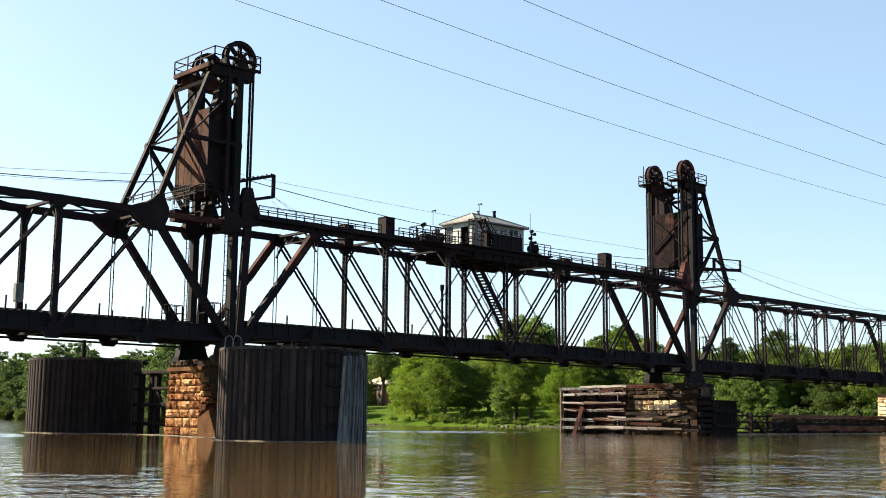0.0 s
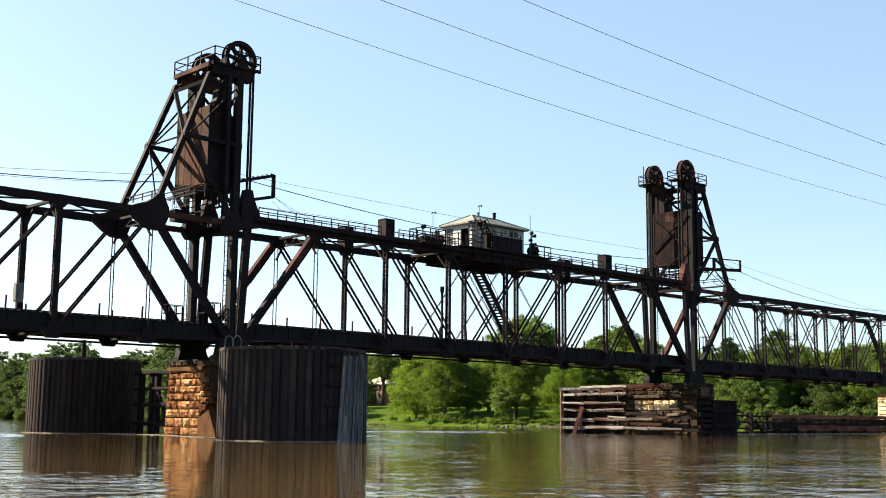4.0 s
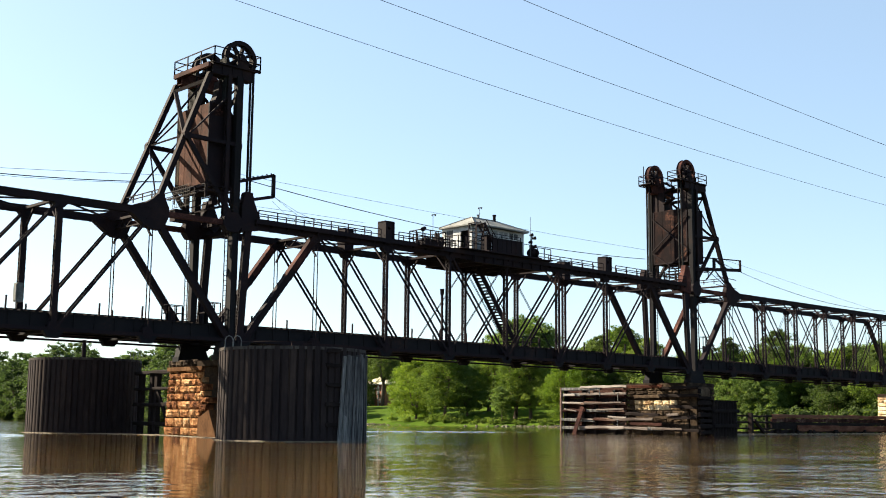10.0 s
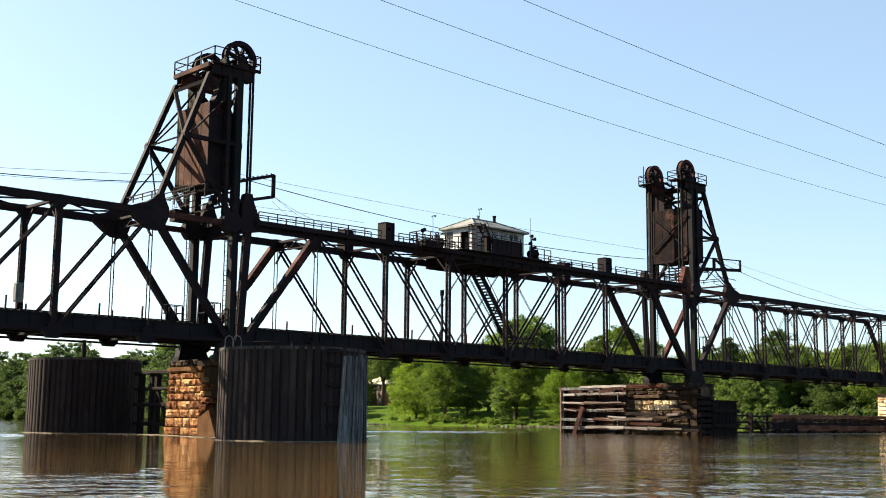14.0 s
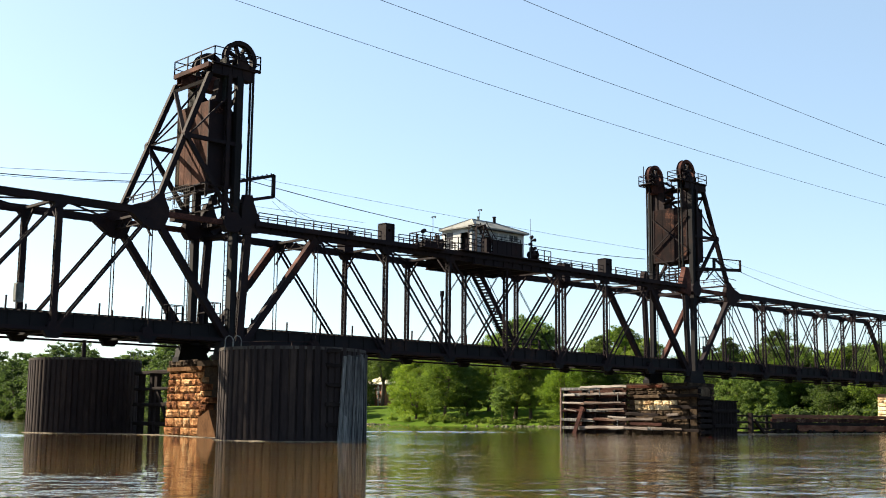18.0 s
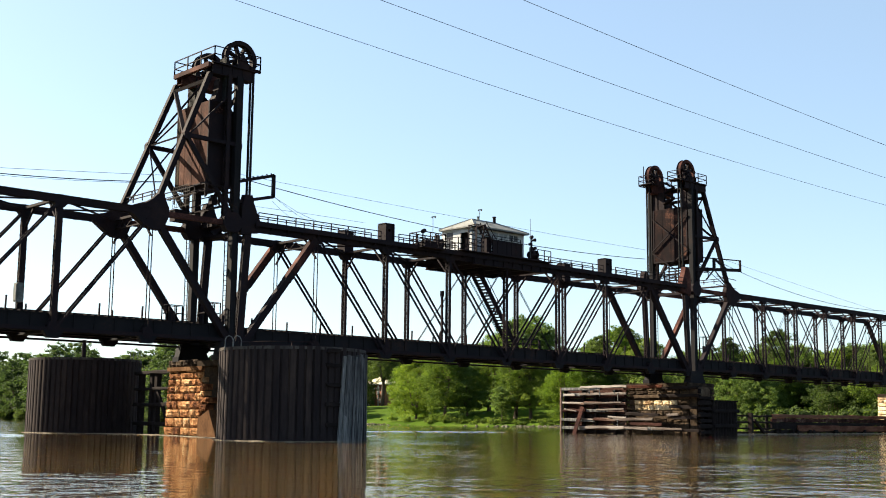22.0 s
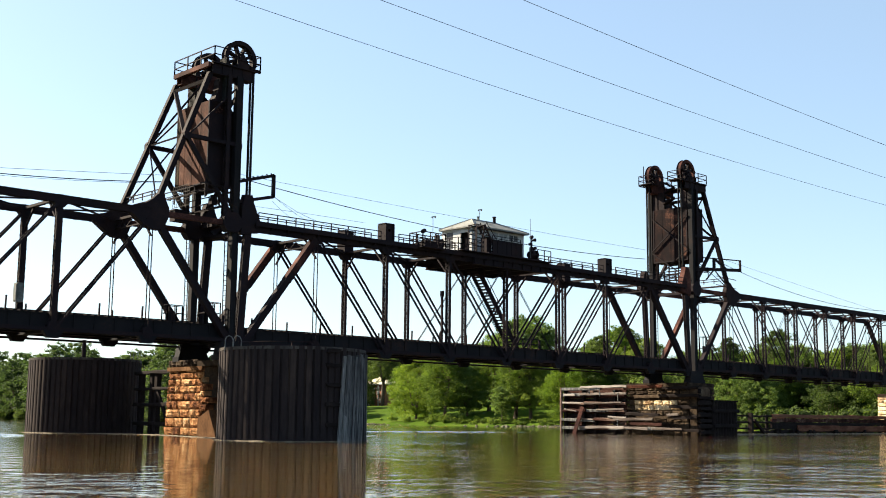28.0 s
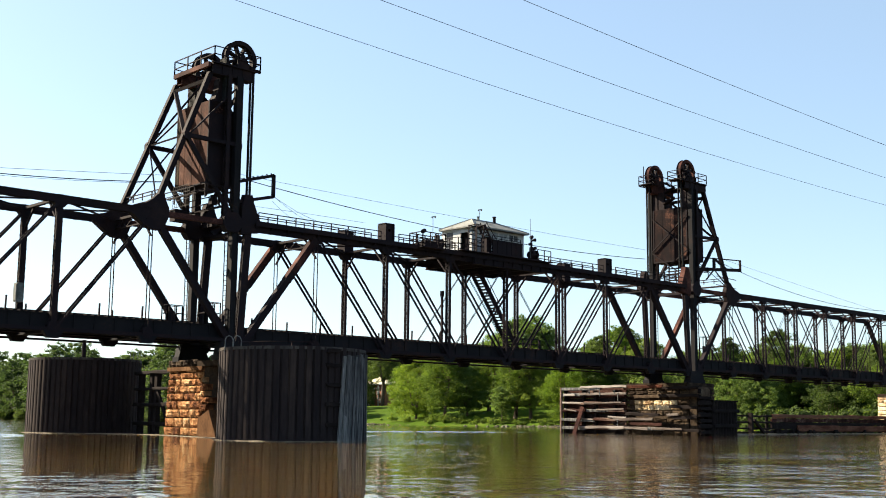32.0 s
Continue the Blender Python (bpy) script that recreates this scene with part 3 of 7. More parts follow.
def lift_span():
    root = thing("lift_span", (CENTRE, MID, 6.4), "dark rusted steel truss lift span held between two towers", "lift bridge", group="bridge spans")
    for y in (NEAR, FAR):
        g = Geo()
        for s in (-1, 1):
            g.box((LX[0], y + s * 0.2 - 0.015, LZ_TOP - 0.25), (LX[-1], y + s * 0.2 + 0.015, LZ_TOP + 0.25))
        g.box((LX[0], y - 0.27, LZ_TOP + 0.25), (LX[-1], y + 0.27, LZ_TOP + 0.28))
        k = int((LX[-1] - LX[0]) / 0.6)
        for i in range(k):
            x = LX[0] + i * 0.6
            s = 1 if i % 2 else -1
            g.beam((x, y - 0.2 * s, LZ_TOP - 0.26), (x + 0.6, y + 0.2 * s, LZ_TOP - 0.26), 0.07, 0.015)
        part("top_chord", g, STEEL, root)
        g = Geo()
        for p, q in zip(LX, LX[1:]):
            g.eyebars((p, y, LZ_BOT + 0.12), (q, y, LZ_BOT + 0.12), 0.26, 0.3)
        part("bottom_chord", g, STEEL, root)
        for i, j in ((0, 1), (8, 7)):
            g = Geo()
            p, q = (LX[i], y, LZ_BOT), (LX[j], y, LZ_TOP)
            g.beam(p, q, 0.42, 0.46)
            for s in (-1, 1):
                g.beam(p, q, 0.52, 0.04, shift=(0, s * 0.24))
            post = part("end_post", g, STEEL, root)
            if i == 0:
                # added red plates tint the post's upper part as sunlit rust
                g = Geo()
                a, b = Vector(p), Vector(q)
                g.beam(a + (b - a) * 0.58, a + (b - a) * 0.97, 0.54, 0.03, shift=(0, 0.275))
                g.beam(a + (b - a) * 0.66, a + (b - a) * 0.93, 0.03, 0.40, shift=(-0.225, 0.02))
                g.beam(a + (b - a) * 0.58, a + (b - a) * 0.97, 0.54, 0.03, shift=(0, -0.275))
                part("cover_plate", g, STEEL_RED, post, "rust-red plate tinting the sunlit upper post")
            g = Geo()
            lean = 1 if i == 0 else -1
            g.channel_pair((LX[i] - 0.32 * lean, y, LZ_BOT), (LX[i] + 0.18 * lean, y, LZ_TOP), 0.58, 0.34, pitch=0.27, bar=0.055)
            part("tower_guide_post", g, STEEL, root)
            g = Geo()
            g.eyebars((LX[j], y, LZ_BOT), (LX[j], y, LZ_TOP), 0.075, 0.44)
            part("hanger", g, STEEL, root)
        for x in LX[2:7]:
            g = Geo()
            g.channel_pair((x, y, LZ_BOT), (x, y, LZ_TOP), 0.22, 0.48, pitch=0.34, bar=0.06)
            part("post", g, STEEL, root)
        for i, j in ((1, 2), (2, 3), (3, 4), (7, 6), (6, 5), (5, 4)):
            g = Geo()
            g.eyebars((LX[i], y, LZ_TOP), (LX[j], y, LZ_BOT), 0.2, 0.52)
            part("diagonal", g, STEEL, root)
            if abs(i - 4) <= 1:
                g = Geo()
                g.eyebars((LX[j], y, LZ_TOP), (LX[i], y, LZ_BOT), 0.05, 0.14)
                part("counter_tie", g, STEEL, root)
        for x in LX[1:-1]:
            g = Geo()
            gusset(g, x, LZ_TOP - 0.12, y, 0.55, 0.45, 0.46)
            part("joint_plate", g, STEEL, root)
        for x in LX:
            g = Geo()
            gusset(g, x, LZ_BOT + 0.25, y, 0.4, 0.4, 0.46)
            part("joint_plate", g, STEEL, root)
        # lifting brackets where the ropes take hold
        for x, s in ((LX[0], 1), (LX[-1], -1)):
            g = Geo()
            poly = [(x - 0.55 * s, 15.2), (x + 1.3 * s, 15.5), (x + 1.15 * s, 16.3), (x + 0.55 * s, 17.6), (x + 0.35 * s, 18.3), (x - 0.25 * s, 18.3), (x - 0.55 * s, 17.2)]
            g.prism(poly, "y", y - 0.3, y + 0.3)
            # redder steel stands in for sun on this bracket's rust
            part("lifting_bracket", g, STEEL_RED if s < 0 and y == NEAR else STEEL, root)
    for x in (LX[0], LX[-1]):
        g = Geo()
        for z in (15.45, 16.35):
            g.box((x - 0.25, NEAR, z - 0.14), (x + 0.25, FAR, z + 0.14))
        for k in range(4):
            ya, yb = NEAR + k * 1.375, NEAR + (k + 1) * 1.375
            za, zb = (15.5, 16.3) if k % 2 else (16.3, 15.5)
            g.beam((x, ya, za), (x, yb, zb), 0.2, 0.14, side=(1, 0, 0))
        part("lifting_girder", g, STEEL, root)
    floor_system(root, LX, LZ_BOT - 0.05, 0.0, 8.12)
    top_bracing(root, LX[1:-1], LZ_TOP, 0.0, STEEL)
    # maintenance walkway along the near top chord
    g = Geo()
    g.box((LX[0] + 0.6, NEAR - 0.55, 16.02), (LX[-1] - 0.6, NEAR + 0.75, 16.1))
    g.box((LX[0] + 0.6, NEAR - 0.58, 15.92), (LX[-1] - 0.6, NEAR - 0.5, 16.28))
    g.box((LX[0] + 0.6, NEAR + 0.7, 15.92), (LX[-1] - 0.6, NEAR + 0.78, 16.28))
    k = 38
    for i in range(k + 1):
        x = LX[0] + 0.7 + i * (LX[-1] - LX[0] - 1.4) / k
        g.box((x - 0.05, NEAR - 0.5, 15.8), (x + 0.05, NEAR + 0.7, 16.02))
    part("walkway", g, STEEL, root)
    for x0, x1 in ((50.0, 62.3), (64.3, 72.6), (83.5, 91.8), (93.8, 106.2)):
        for y in (NEAR - 0.54, NEAR + 0.74):
            rail_set(root, 0.0, (x0, y, 16.1), (x1, y, 16.1), 0.88, 1.7, 0.032)
    # rope-guide boxes on top of both trusses
    for x in (LX[2], LX[6]):
        for y in (NEAR, FAR):
            g = Geo()
            g.box((x - 0.47, y - 0.42, 15.8), (x + 0.47, y + 0.42, 16.95))
            g.box((x - 0.47, y - 0.42, 17.45), (x + 0.47, y + 0.42, 17.72))
            g.box((x - 0.52, y - 0.47, 17.72), (x + 0.52, y + 0.47, 17.8))
            # round eye through the head: a ring of twelve cheeks
            for k in range(12):
                t0, t1 = 2 * math.pi * k / 12, 2 * math.pi * (k + 1) / 12
                def rim(t, r):
                    return (x + r * math.cos(t), 17.2 + r * math.sin(t))
                def edge(t):
                    q = 0.25 / max(abs(math.sin(t)), 0.25 / 0.47, abs(math.cos(t)) * 0.25 / 0.47)
                    return (x + q * math.cos(t), 17.2 + q * math.sin(t))
                g.prism([rim(t0, 0.15), edge(t0), edge(t1), rim(t1, 0.15)], "y", y - 0.42, y + 0.42)
            for d in (-0.44, 0.44):
                g.box((x + d - 0.05, y - 0.54, 15.8), (x + d + 0.05, y + 0.54, 17.75))
            part("rope_guide_box", g, STEEL, root, "rusted steel box with a round opening")
    # machinery floor under the house
    for y in (NEAR - 0.35, FAR + 0.35):
        g = Geo()
        g.box((73.4, y - 0.03, 15.35), (82.6, y + 0.03, 16.35))
        for z in (15.35, 16.3):
            g.box((73.4, y - 0.2, z), (82.6, y + 0.2, z + 0.05))
        for i in range(8):
            x = 73.5 + i * 1.28
            g.box((x - 0.04, y - 0.17, 15.4), (x + 0.04, y + 0.17, 16.3))
        part("machinery_girder", g, STEEL, root)
    for i in range(5):
        x = 73.6 + i * 2.2
        g = Geo()
        g.box((x - 0.1, NEAR - 0.35, 15.4), (x + 0.1, FAR + 0.35, 16.2))
        part("machinery_cross_beam", g, STEEL, root)
    g = Geo()
    g.box((71.4, NEAR - 1.0, 16.35), (83.6, FAR + 0.6, 16.42))
    part("machinery_deck", g, STEEL, root)
    # low guard rails on the deck
    for x0, x1 in ((78.8, 83.3),):
        for y in (NEAR + 0.6, NEAR + 1.6):
            rail_set(root, 0.0, (x0, y, 8.1), (x1, y, 8.1), 0.95, 1.0, 0.035, name="guard_rail")
    # inclined stair below the house
    g = Geo()
    for y in (MID - 0.5, MID + 0.5):
        g.beam((76.6, y, 15.4), (82.0, y, 8.2), 0.08, 0.40)
    for i in range(26):
        f = (i + 0.5) / 26
        g.box((76.6 + 5.4 * f - 0.14, MID - 0.5, 15.4 - 7.2 * f - 0.07), (76.6 + 5.4 * f + 0.14, MID + 0.5, 15.4 - 7.2 * f + 0.05))
    part("access_stair", g, STEEL, root)
    rail_set(root, 0.0, (76.6, MID - 0.5, 15.4), (82.0, MID - 0.5, 8.2), 0.95, 1.6, 0.025)
    g = Geo()
    g.beam((70.4, NEAR + 0.5, 8.0), (70.4, NEAR + 0.5, 12.6), 0.16, 0.16)
    g.box((70.3, NEAR + 0.35, 12.2), (70.52, NEAR + 0.65, 12.7))
    for z in (9.0, 10.2, 11.3):
        g.box((70.25, NEAR + 0.42, z), (70.55, NEAR + 0.58, z + 0.12))
    part("signal_mast", g, STEEL, root)
    return root


LIFT = lift_span()


def tower(mirror, label):
    """A lift tower over the end of a fixed span: two upright front posts, two raking back legs, sheaves on top."""
    def mx(x):
        return 2 * mirror - x if mirror else x
    root = thing("lift_tower", (mx(47.0), MID, 16.0), label, "lift tower", group="lift towers")
    FX, TOP = 48.15, 27.4
    RX, PX = (45.4, 50.25) if mirror else (45.75, 49.9)   # back and front edge of the top platform
    GX = 45.4 if mirror else 45.75
    back_top, back_mid, back_foot = ((45.35, 27.3), (43.3, 22.1), (40.95, 16.3)) if mirror else ((45.7, 27.3), (43.7, 22.1), (41.4, 16.3))
    for y in (NEAR, FAR):
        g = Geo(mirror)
        # shade on the posts is put in by taking the darker deck steel
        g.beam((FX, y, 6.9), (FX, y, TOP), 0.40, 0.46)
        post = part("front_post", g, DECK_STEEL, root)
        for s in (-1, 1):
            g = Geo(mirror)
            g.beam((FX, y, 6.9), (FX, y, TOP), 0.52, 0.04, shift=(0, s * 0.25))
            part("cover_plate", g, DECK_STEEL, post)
        g = Geo(mirror)
        g.channel_pair((FX - 0.9, y, 16.2), (FX - 0.9, y, TOP), 0.3, 0.4, pitch=0.5)
        part("counterweight_guide", g, STEEL, root)
        g = Geo(mirror)
        yt = NEAR + 0.25 if y == NEAR else FAR - 0.4
        p, q = (back_foot[0], y, back_foot[1]), (back_top[0], yt, back_top[1])
        g.beam(p, q, 0.30, 0.32)
        for s in (-1, 1):
            g.beam(p, q, 0.40, 0.035, shift=(0, s * 0.17))
        part("back_leg", g, STEEL, root)
        g = Geo(mirror)
        g.beam((back_mid[0], y, back_mid[1]), (FX, y, back_mid[1] - 0.05), 0.3, 0.3)
        part("strut", g, STEEL, root)
        g = Geo(mirror)
        g.beam((back_mid[0], y, back_mid[1]), (FX - 0.1, y, 16.2), 0.28, 0.3)
        part("brace", g, STEEL, root)
        g = Geo(mirror)
        g.beam((back_mid[0] + 0.2, y, back_mid[1]), (FX - 0.1, y, TOP - 0.8), 0.12, 0.12)
        part("brace", g, STEEL, root)
        g = Geo(mirror)
        gusset(g, back_mid[0], back_mid[1], y, 0.24, 0.32, 0.40)
        part("joint_plate", g, STEEL, root)
        g = Geo(mirror)
        gusset(g, FX - 0.3, 16.0, y, 0.8, 0.75, 0.7)
        part("joint_plate", g, STEEL, root)
        # deep girder under the sheave
        g = Geo(mirror)
        yg = y + (0.35 if y == NEAR else -0.7)
        g.box((GX, yg - 0.42, 27.32), (49.35, yg - 0.36, 28.15))
        g.box((GX, yg + 0.36, 27.32), (49.35, yg + 0.42, 28.15))
        g.box((GX - 0.08, yg - 0.5, 28.15), (49.45, yg - 0.3, 28.22))
        g.box((GX - 0.08, yg + 0.3, 28.15), (49.45, yg + 0.5, 28.22))
        g.box((GX - 0.05, yg - 0.45, 27.27), (49.4, yg + 0.45, 27.33))
        for x in (GX, 46.6, 47.5, 48.4, 49.35):
            g.box((x - 0.03, yg - 0.48, 27.33), (x + 0.03, yg - 0.36, 28.15))
        for s in (-1, 1):
            g.prism([(47.7, 28.2), (49.0, 28.2), (48.65, 29.1), (48.15, 29.1)], "y", yg + s * 0.4 - 0.07, yg + s * 0.4 + 0.07)
        part("sheave_girder", g, STEEL_RED if y == FAR else STEEL, root)
        g = Geo(mirror)
        for x in (49.62, 47.05):
            for d in (-0.2, 0.2) if x > 48 else (-0.36, -0.18, 0.0, 0.18, 0.36):
                d += 0.45 if y == NEAR else -0.7
                g.rod((x, y + d, 28.8), (x, y + d, 18.2 if x > 48 else 25.3), 0.1, 7)
        part("lifting_ropes", g, CABLE, root, "dark steel lifting ropes")
        # bracing in the front plane is shared, the back plane follows below
        g = Geo(mirror)
        ladder(g, FX - 0.62, y, 8.2, 16.4)
        part("ladder", g, STEEL, root)
        g = Geo(mirror)
        g.box((FX - 1.3, y - 0.45, 5.62), (FX + 1.5, y + 0.45, 6.0))
        g.prism([(FX - 1.2, 6.0), (FX + 1.4, 6.0), (FX + 1.1, 6.9), (FX - 1.0, 6.9)], "y", y - 0.35, y + 0.35)
        part("bearing_shoe", g, DECK_STEEL, root)

    def on_back(f, y):
        y += f * (0.25 if y == NEAR else -0.4)
        return (back_foot[0] + (back_top[0] - back_foot[0]) * f, y, back_foot[1] + (back_top[1] - back_foot[1]) * f)
    fm = (back_mid[1] - back_foot[1]) / (back_top[1] - back_foot[1])
    for a, b, w in (((0.03, NEAR), (fm, FAR), 0.1), ((0.03, FAR), (fm, NEAR), 0.1), ((fm, NEAR), (0.97, FAR), 0.3), ((fm, FAR), (0.97, NEAR), 0.12),
                    ((fm, NEAR), (fm, FAR), 0.16), ((0.06, NEAR), (0.06, FAR), 0.16), ((0.95, NEAR), (0.95, FAR), 0.3)):
        g = Geo(mirror)
        g.beam(on_back(*a), on_back(*b), w, w * 0.8, side=(1, 0, 0.4))
        part("brace", g, STEEL, root)
    if mirror:
        for ya, yb in ((FAR - 1.9, FAR), (NEAR, NEAR + 1.3)):
            g = Geo(mirror)
            g.box((FX - 0.1, ya, 24.8), (FX + 0.1, yb, 27.4))
            for y in (ya, (ya + yb) / 2, yb):
                g.box((FX - 0.16, y - 0.06, 24.75), (FX + 0.16, y + 0.06, 27.42))
            part("sheave_pedestal", g, STEEL, root)
        # light struts and a steep zigzag stair between the sheaves
        for z in (26.1, 26.5):
            g = Geo(mirror)
            g.beam((FX, NEAR, z), (FX, FAR, z), 0.12, 0.12, side=(1, 0, 0))
            part("strut", g, STEEL, root)
        g = Geo(mirror)
        for k in range(4):
            z = 25.9 + k * 0.62
            s = 1 if k % 2 else -1
            g.beam((FX + 0.3, MID - 0.7 * s, z), (FX + 0.3, MID + 0.7 * s, z + 0.6), 0.6, 0.07, side=(1, 0, 0))
            for e in (0.15, 0.4, 0.65, 0.9):
                g.box((FX, MID + 0.7 * s * (2 * e - 1) - 0.09, z + 0.6 * e), (FX + 0.6, MID + 0.7 * s * (2 * e - 1) + 0.09, z + 0.6 * e + 0.12))
        part("zigzag_stair", g, STEEL, root)
    for za, zb in () if mirror else ((22.2, 26.9), (16.6, 21.9)):
        for ya, yb in ((NEAR, FAR), (FAR, NEAR)):
            g = Geo(mirror)
            g.beam((FX + 0.35, ya, za), (FX + 0.35, yb, zb), 0.2, 0.16, side=(1, 0, 0))
            part("brace", g, STEEL, root)
    for z in (16.3,) if mirror else (22.05, 16.3):
        g = Geo(mirror)
        g.beam((FX + 0.35, NEAR, z), (FX + 0.35, FAR, z), 0.3, 0.3, side=(1, 0, 0))
        part("strut", g, STEEL, root)
    for x in (45.5,) if mirror else (45.5, 49.3):
        g = Geo(mirror)
        g.box((x - 0.12, NEAR, 27.75), (x + 0.12, FAR - 0.4, 28.1))
        part("cross_girder", g, STEEL_RED if x < 47 else STEEL, root)
    # top platform with its handrail
    g = Geo(mirror)
    g.box((RX - 0.05, NEAR - 0.25, 28.05), (46.25, FAR + 0.1, 28.13))
    if mirror:
        g.box((49.0, NEAR - 0.25, 28.2), (PX + 0.05, NEAR + 1.6, 28.28))
        g.box((49.0, FAR - 1.6, 28.2), (PX + 0.05, FAR + 0.1, 28.28))
    else:
        g.box((49.0, NEAR - 0.25, 28.2), (PX + 0.05, FAR + 0.1, 28.28))
    g.box((RX - 0.05, NEAR - 0.27, 28.05), (PX + 0.05, NEAR - 0.1, 28.13))
    g.box((RX - 0.05, FAR - 0.05, 28.05), (PX + 0.05, FAR + 0.12, 28.13))
    part("top_platform", g, STEEL, root)
    runs = [((RX, NEAR - 0.25), (RX, FAR + 0.1)), ((RX, NEAR - 0.25), (PX, NEAR - 0.25)), ((RX, FAR + 0.1), (PX, FAR + 0.1))]
    if mirror:
        runs += [((PX, NEAR - 0.25), (PX, NEAR + 1.6)), ((PX, FAR - 1.6), (PX, FAR + 0.1)), ((PX, NEAR + 1.6), (46.3, NEAR + 1.6)), ((PX, FAR - 1.6), (46.3, FAR - 1.6))]
    else:
        runs += [((PX, NEAR - 0.25), (PX, FAR + 0.1))]
    for p, q in runs:
        rail_set(root, mirror, (*p, 28.13), (*q, 28.13), 1.1 if mirror else 1.22, 1.9, 0.035)
    if mirror:
        for x, y, h in ((49.6, FAR - 0.1, 2.3), (46.4, NEAR + 1.6, 1.9), (47.4, NEAR + 1.6, 1.7)):
            g = Geo(mirror)
            g.rod((x, y, 28.1), (x, y, 28.2 + h), 0.05, 6)
            part("rod", g, STEEL, root)
    # rope bracket frame at the front
    g = Geo(mirror)
    if mirror:
        for a, b, w in (((110.5, 19.75), (117.9, 20.15), 0.12), ((117.9, 20.2), (117.9, 18.95), 0.2), ((117.9, 19.0), (108.5, 18.3), 0.34), ((112.5, 18.6), (112.5, 19.86), 0.26), ((112.5, 19.86), (115.0, 18.85), 0.2), ((112.5, 18.6), (110.9, 17.3), 0.12), ((112.5, 18.6), (114.6, 17.2), 0.1)):
            g.v += Geo().beam((a[0], NEAR, a[1]), (b[0], NEAR, b[1]), w, w).v
            k = len(g.v) - 8
            g.f += [tuple(k + i for i in q) for q in ((0, 3, 2, 1), (4, 5, 6, 7), (0, 1, 5, 4), (1, 2, 6, 5), (2, 3, 7, 6), (3, 0, 4, 7))]
    else:
        for a, b in (((48.4, 19.25), (51.65, 20.2)), ((51.65, 20.25), (51.65, 18.45)), ((51.65, 18.5), (48.4, 17.7))):
            g.beam((a[0], NEAR, a[1]), (b[0], NEAR, b[1]), 0.22, 0.24)
    part("front_bracket", g, STEEL, root, "rectangular steel bracket frame")
    if not mirror:
        for k in range(7):
            g = Geo()
            x = 48.9 + k * 0.42
            g.rod((x, NEAR, 19.25 + (x - 48.4) * 0.292), (x, NEAR, 19.46 + (x - 48.4) * 0.292), 0.06, 8)
            part("insulator", g, STEEL, root)
    else:
        g = Geo()
        for y in (76.1, 77.4):
            g.box((108.5, y - 0.05, 16.4), (108.62, y + 0.05, 18.95))
        for k in range(6):
            g.box((108.52, 76.05, 17.15 + 0.34 * k), (108.6, 77.45, 17.27 + 0.34 * k))
        part("slatted_screen", g, STEEL, root)
        for z in (16.9, 17.9):
            g = Geo()
            g.beam((112.9, NEAR, z), (116.9, NEAR, z - 0.15), 0.07, 0.07)
            part("wire_stay", g, STEEL, root)
        for za, zb in ((20.6, 24.4), (17.2, 20.4)):
            for ya, yb in ((NEAR + 0.4, FAR - 0.4), (FAR - 0.4, NEAR + 0.4)):
                g = Geo(mirror)
                g.beam((FX + 0.4, ya, za), (FX + 0.4, yb, zb), 0.12, 0.1, side=(1, 0, 0))
                part("brace", g, STEEL, root)
    # gallery under the counterweight with rails and a slatted screen
    g = Geo(mirror)
    for k in range(3):
        g.box((45.4 + k * 0.28, NEAR - 0.3, 18.25), (45.47 + k * 0.28, FAR + 0.3, 18.3))
        g.box((47.2 + k * 0.2, NEAR - 0.3, 17.25), (47.26 + k * 0.2, FAR + 0.3, 17.3))
    for k in range(5):
        y = NEAR - 0.28 + k * (FAR - NEAR + 0.5) / 4
        g.box((45.4, y, 18.17), (46.0, y + 0.08, 18.25))
    part("gallery_deck", g, STEEL, root)
    for p, q, z, h in (((45.4, NEAR - 0.2), (45.4, FAR + 0.2), 17.6, 1.05), ((47.6, NEAR - 0.2), (47.6, FAR + 0.2), 17.3, 1.0), ((45.5, NEAR - 0.25), (47.6, NEAR - 0.25), 17.7, 0.9), ((41.9, NEAR), (41.9, FAR), 17.25, 0.5)):
        rail_set(root, mirror, (*p, z), (*q, z), h, 1.4, 0.034, (0.5, 1.0))
    # pale slat colour imitates sky seen through the gaps
    for ya, yb, za, zb in ((76.0, 78.4, 17.3, 18.9),):
        g = Geo(mirror)
        k = int((yb - ya) / 0.3)
        for i in range(k + 1):
            y = ya + (yb - ya) * i / k
            g.box((45.37, y - 0.014, za), (45.39, y + 0.014, zb))
        for i in range(4):
            z = za + (zb - za) * i / 3
            g.box((45.34, ya, z - 0.02), (45.36, yb, z + 0.02))
        part("guard_screen", g, COPING, root, "slatted steel screen paled like the sky behind")
    for y in (NEAR + 3.3,):
        g = Geo(mirror)
        g.box((45.0, y, 16.2), (46.2, y + 0.8, 17.0))
        g.box((44.95, y - 0.05, 17.0), (46.25, y + 0.85, 17.1))
        part("machinery_cabinet", g, STEEL, root)
    g = Geo(mirror)
    g.beam((46.6, NEAR + 0.6, 17.3), (46.6, NEAR + 0.6, 17.7), 0.5, 0.5)
    g.rod((46.6, NEAR + 0.6, 17.7), (46.6, NEAR + 0.6, 18.0), 0.22, 10)
    part("motor", g, STEEL, root)
    # sheaves turn on their axles
    sheaves = []
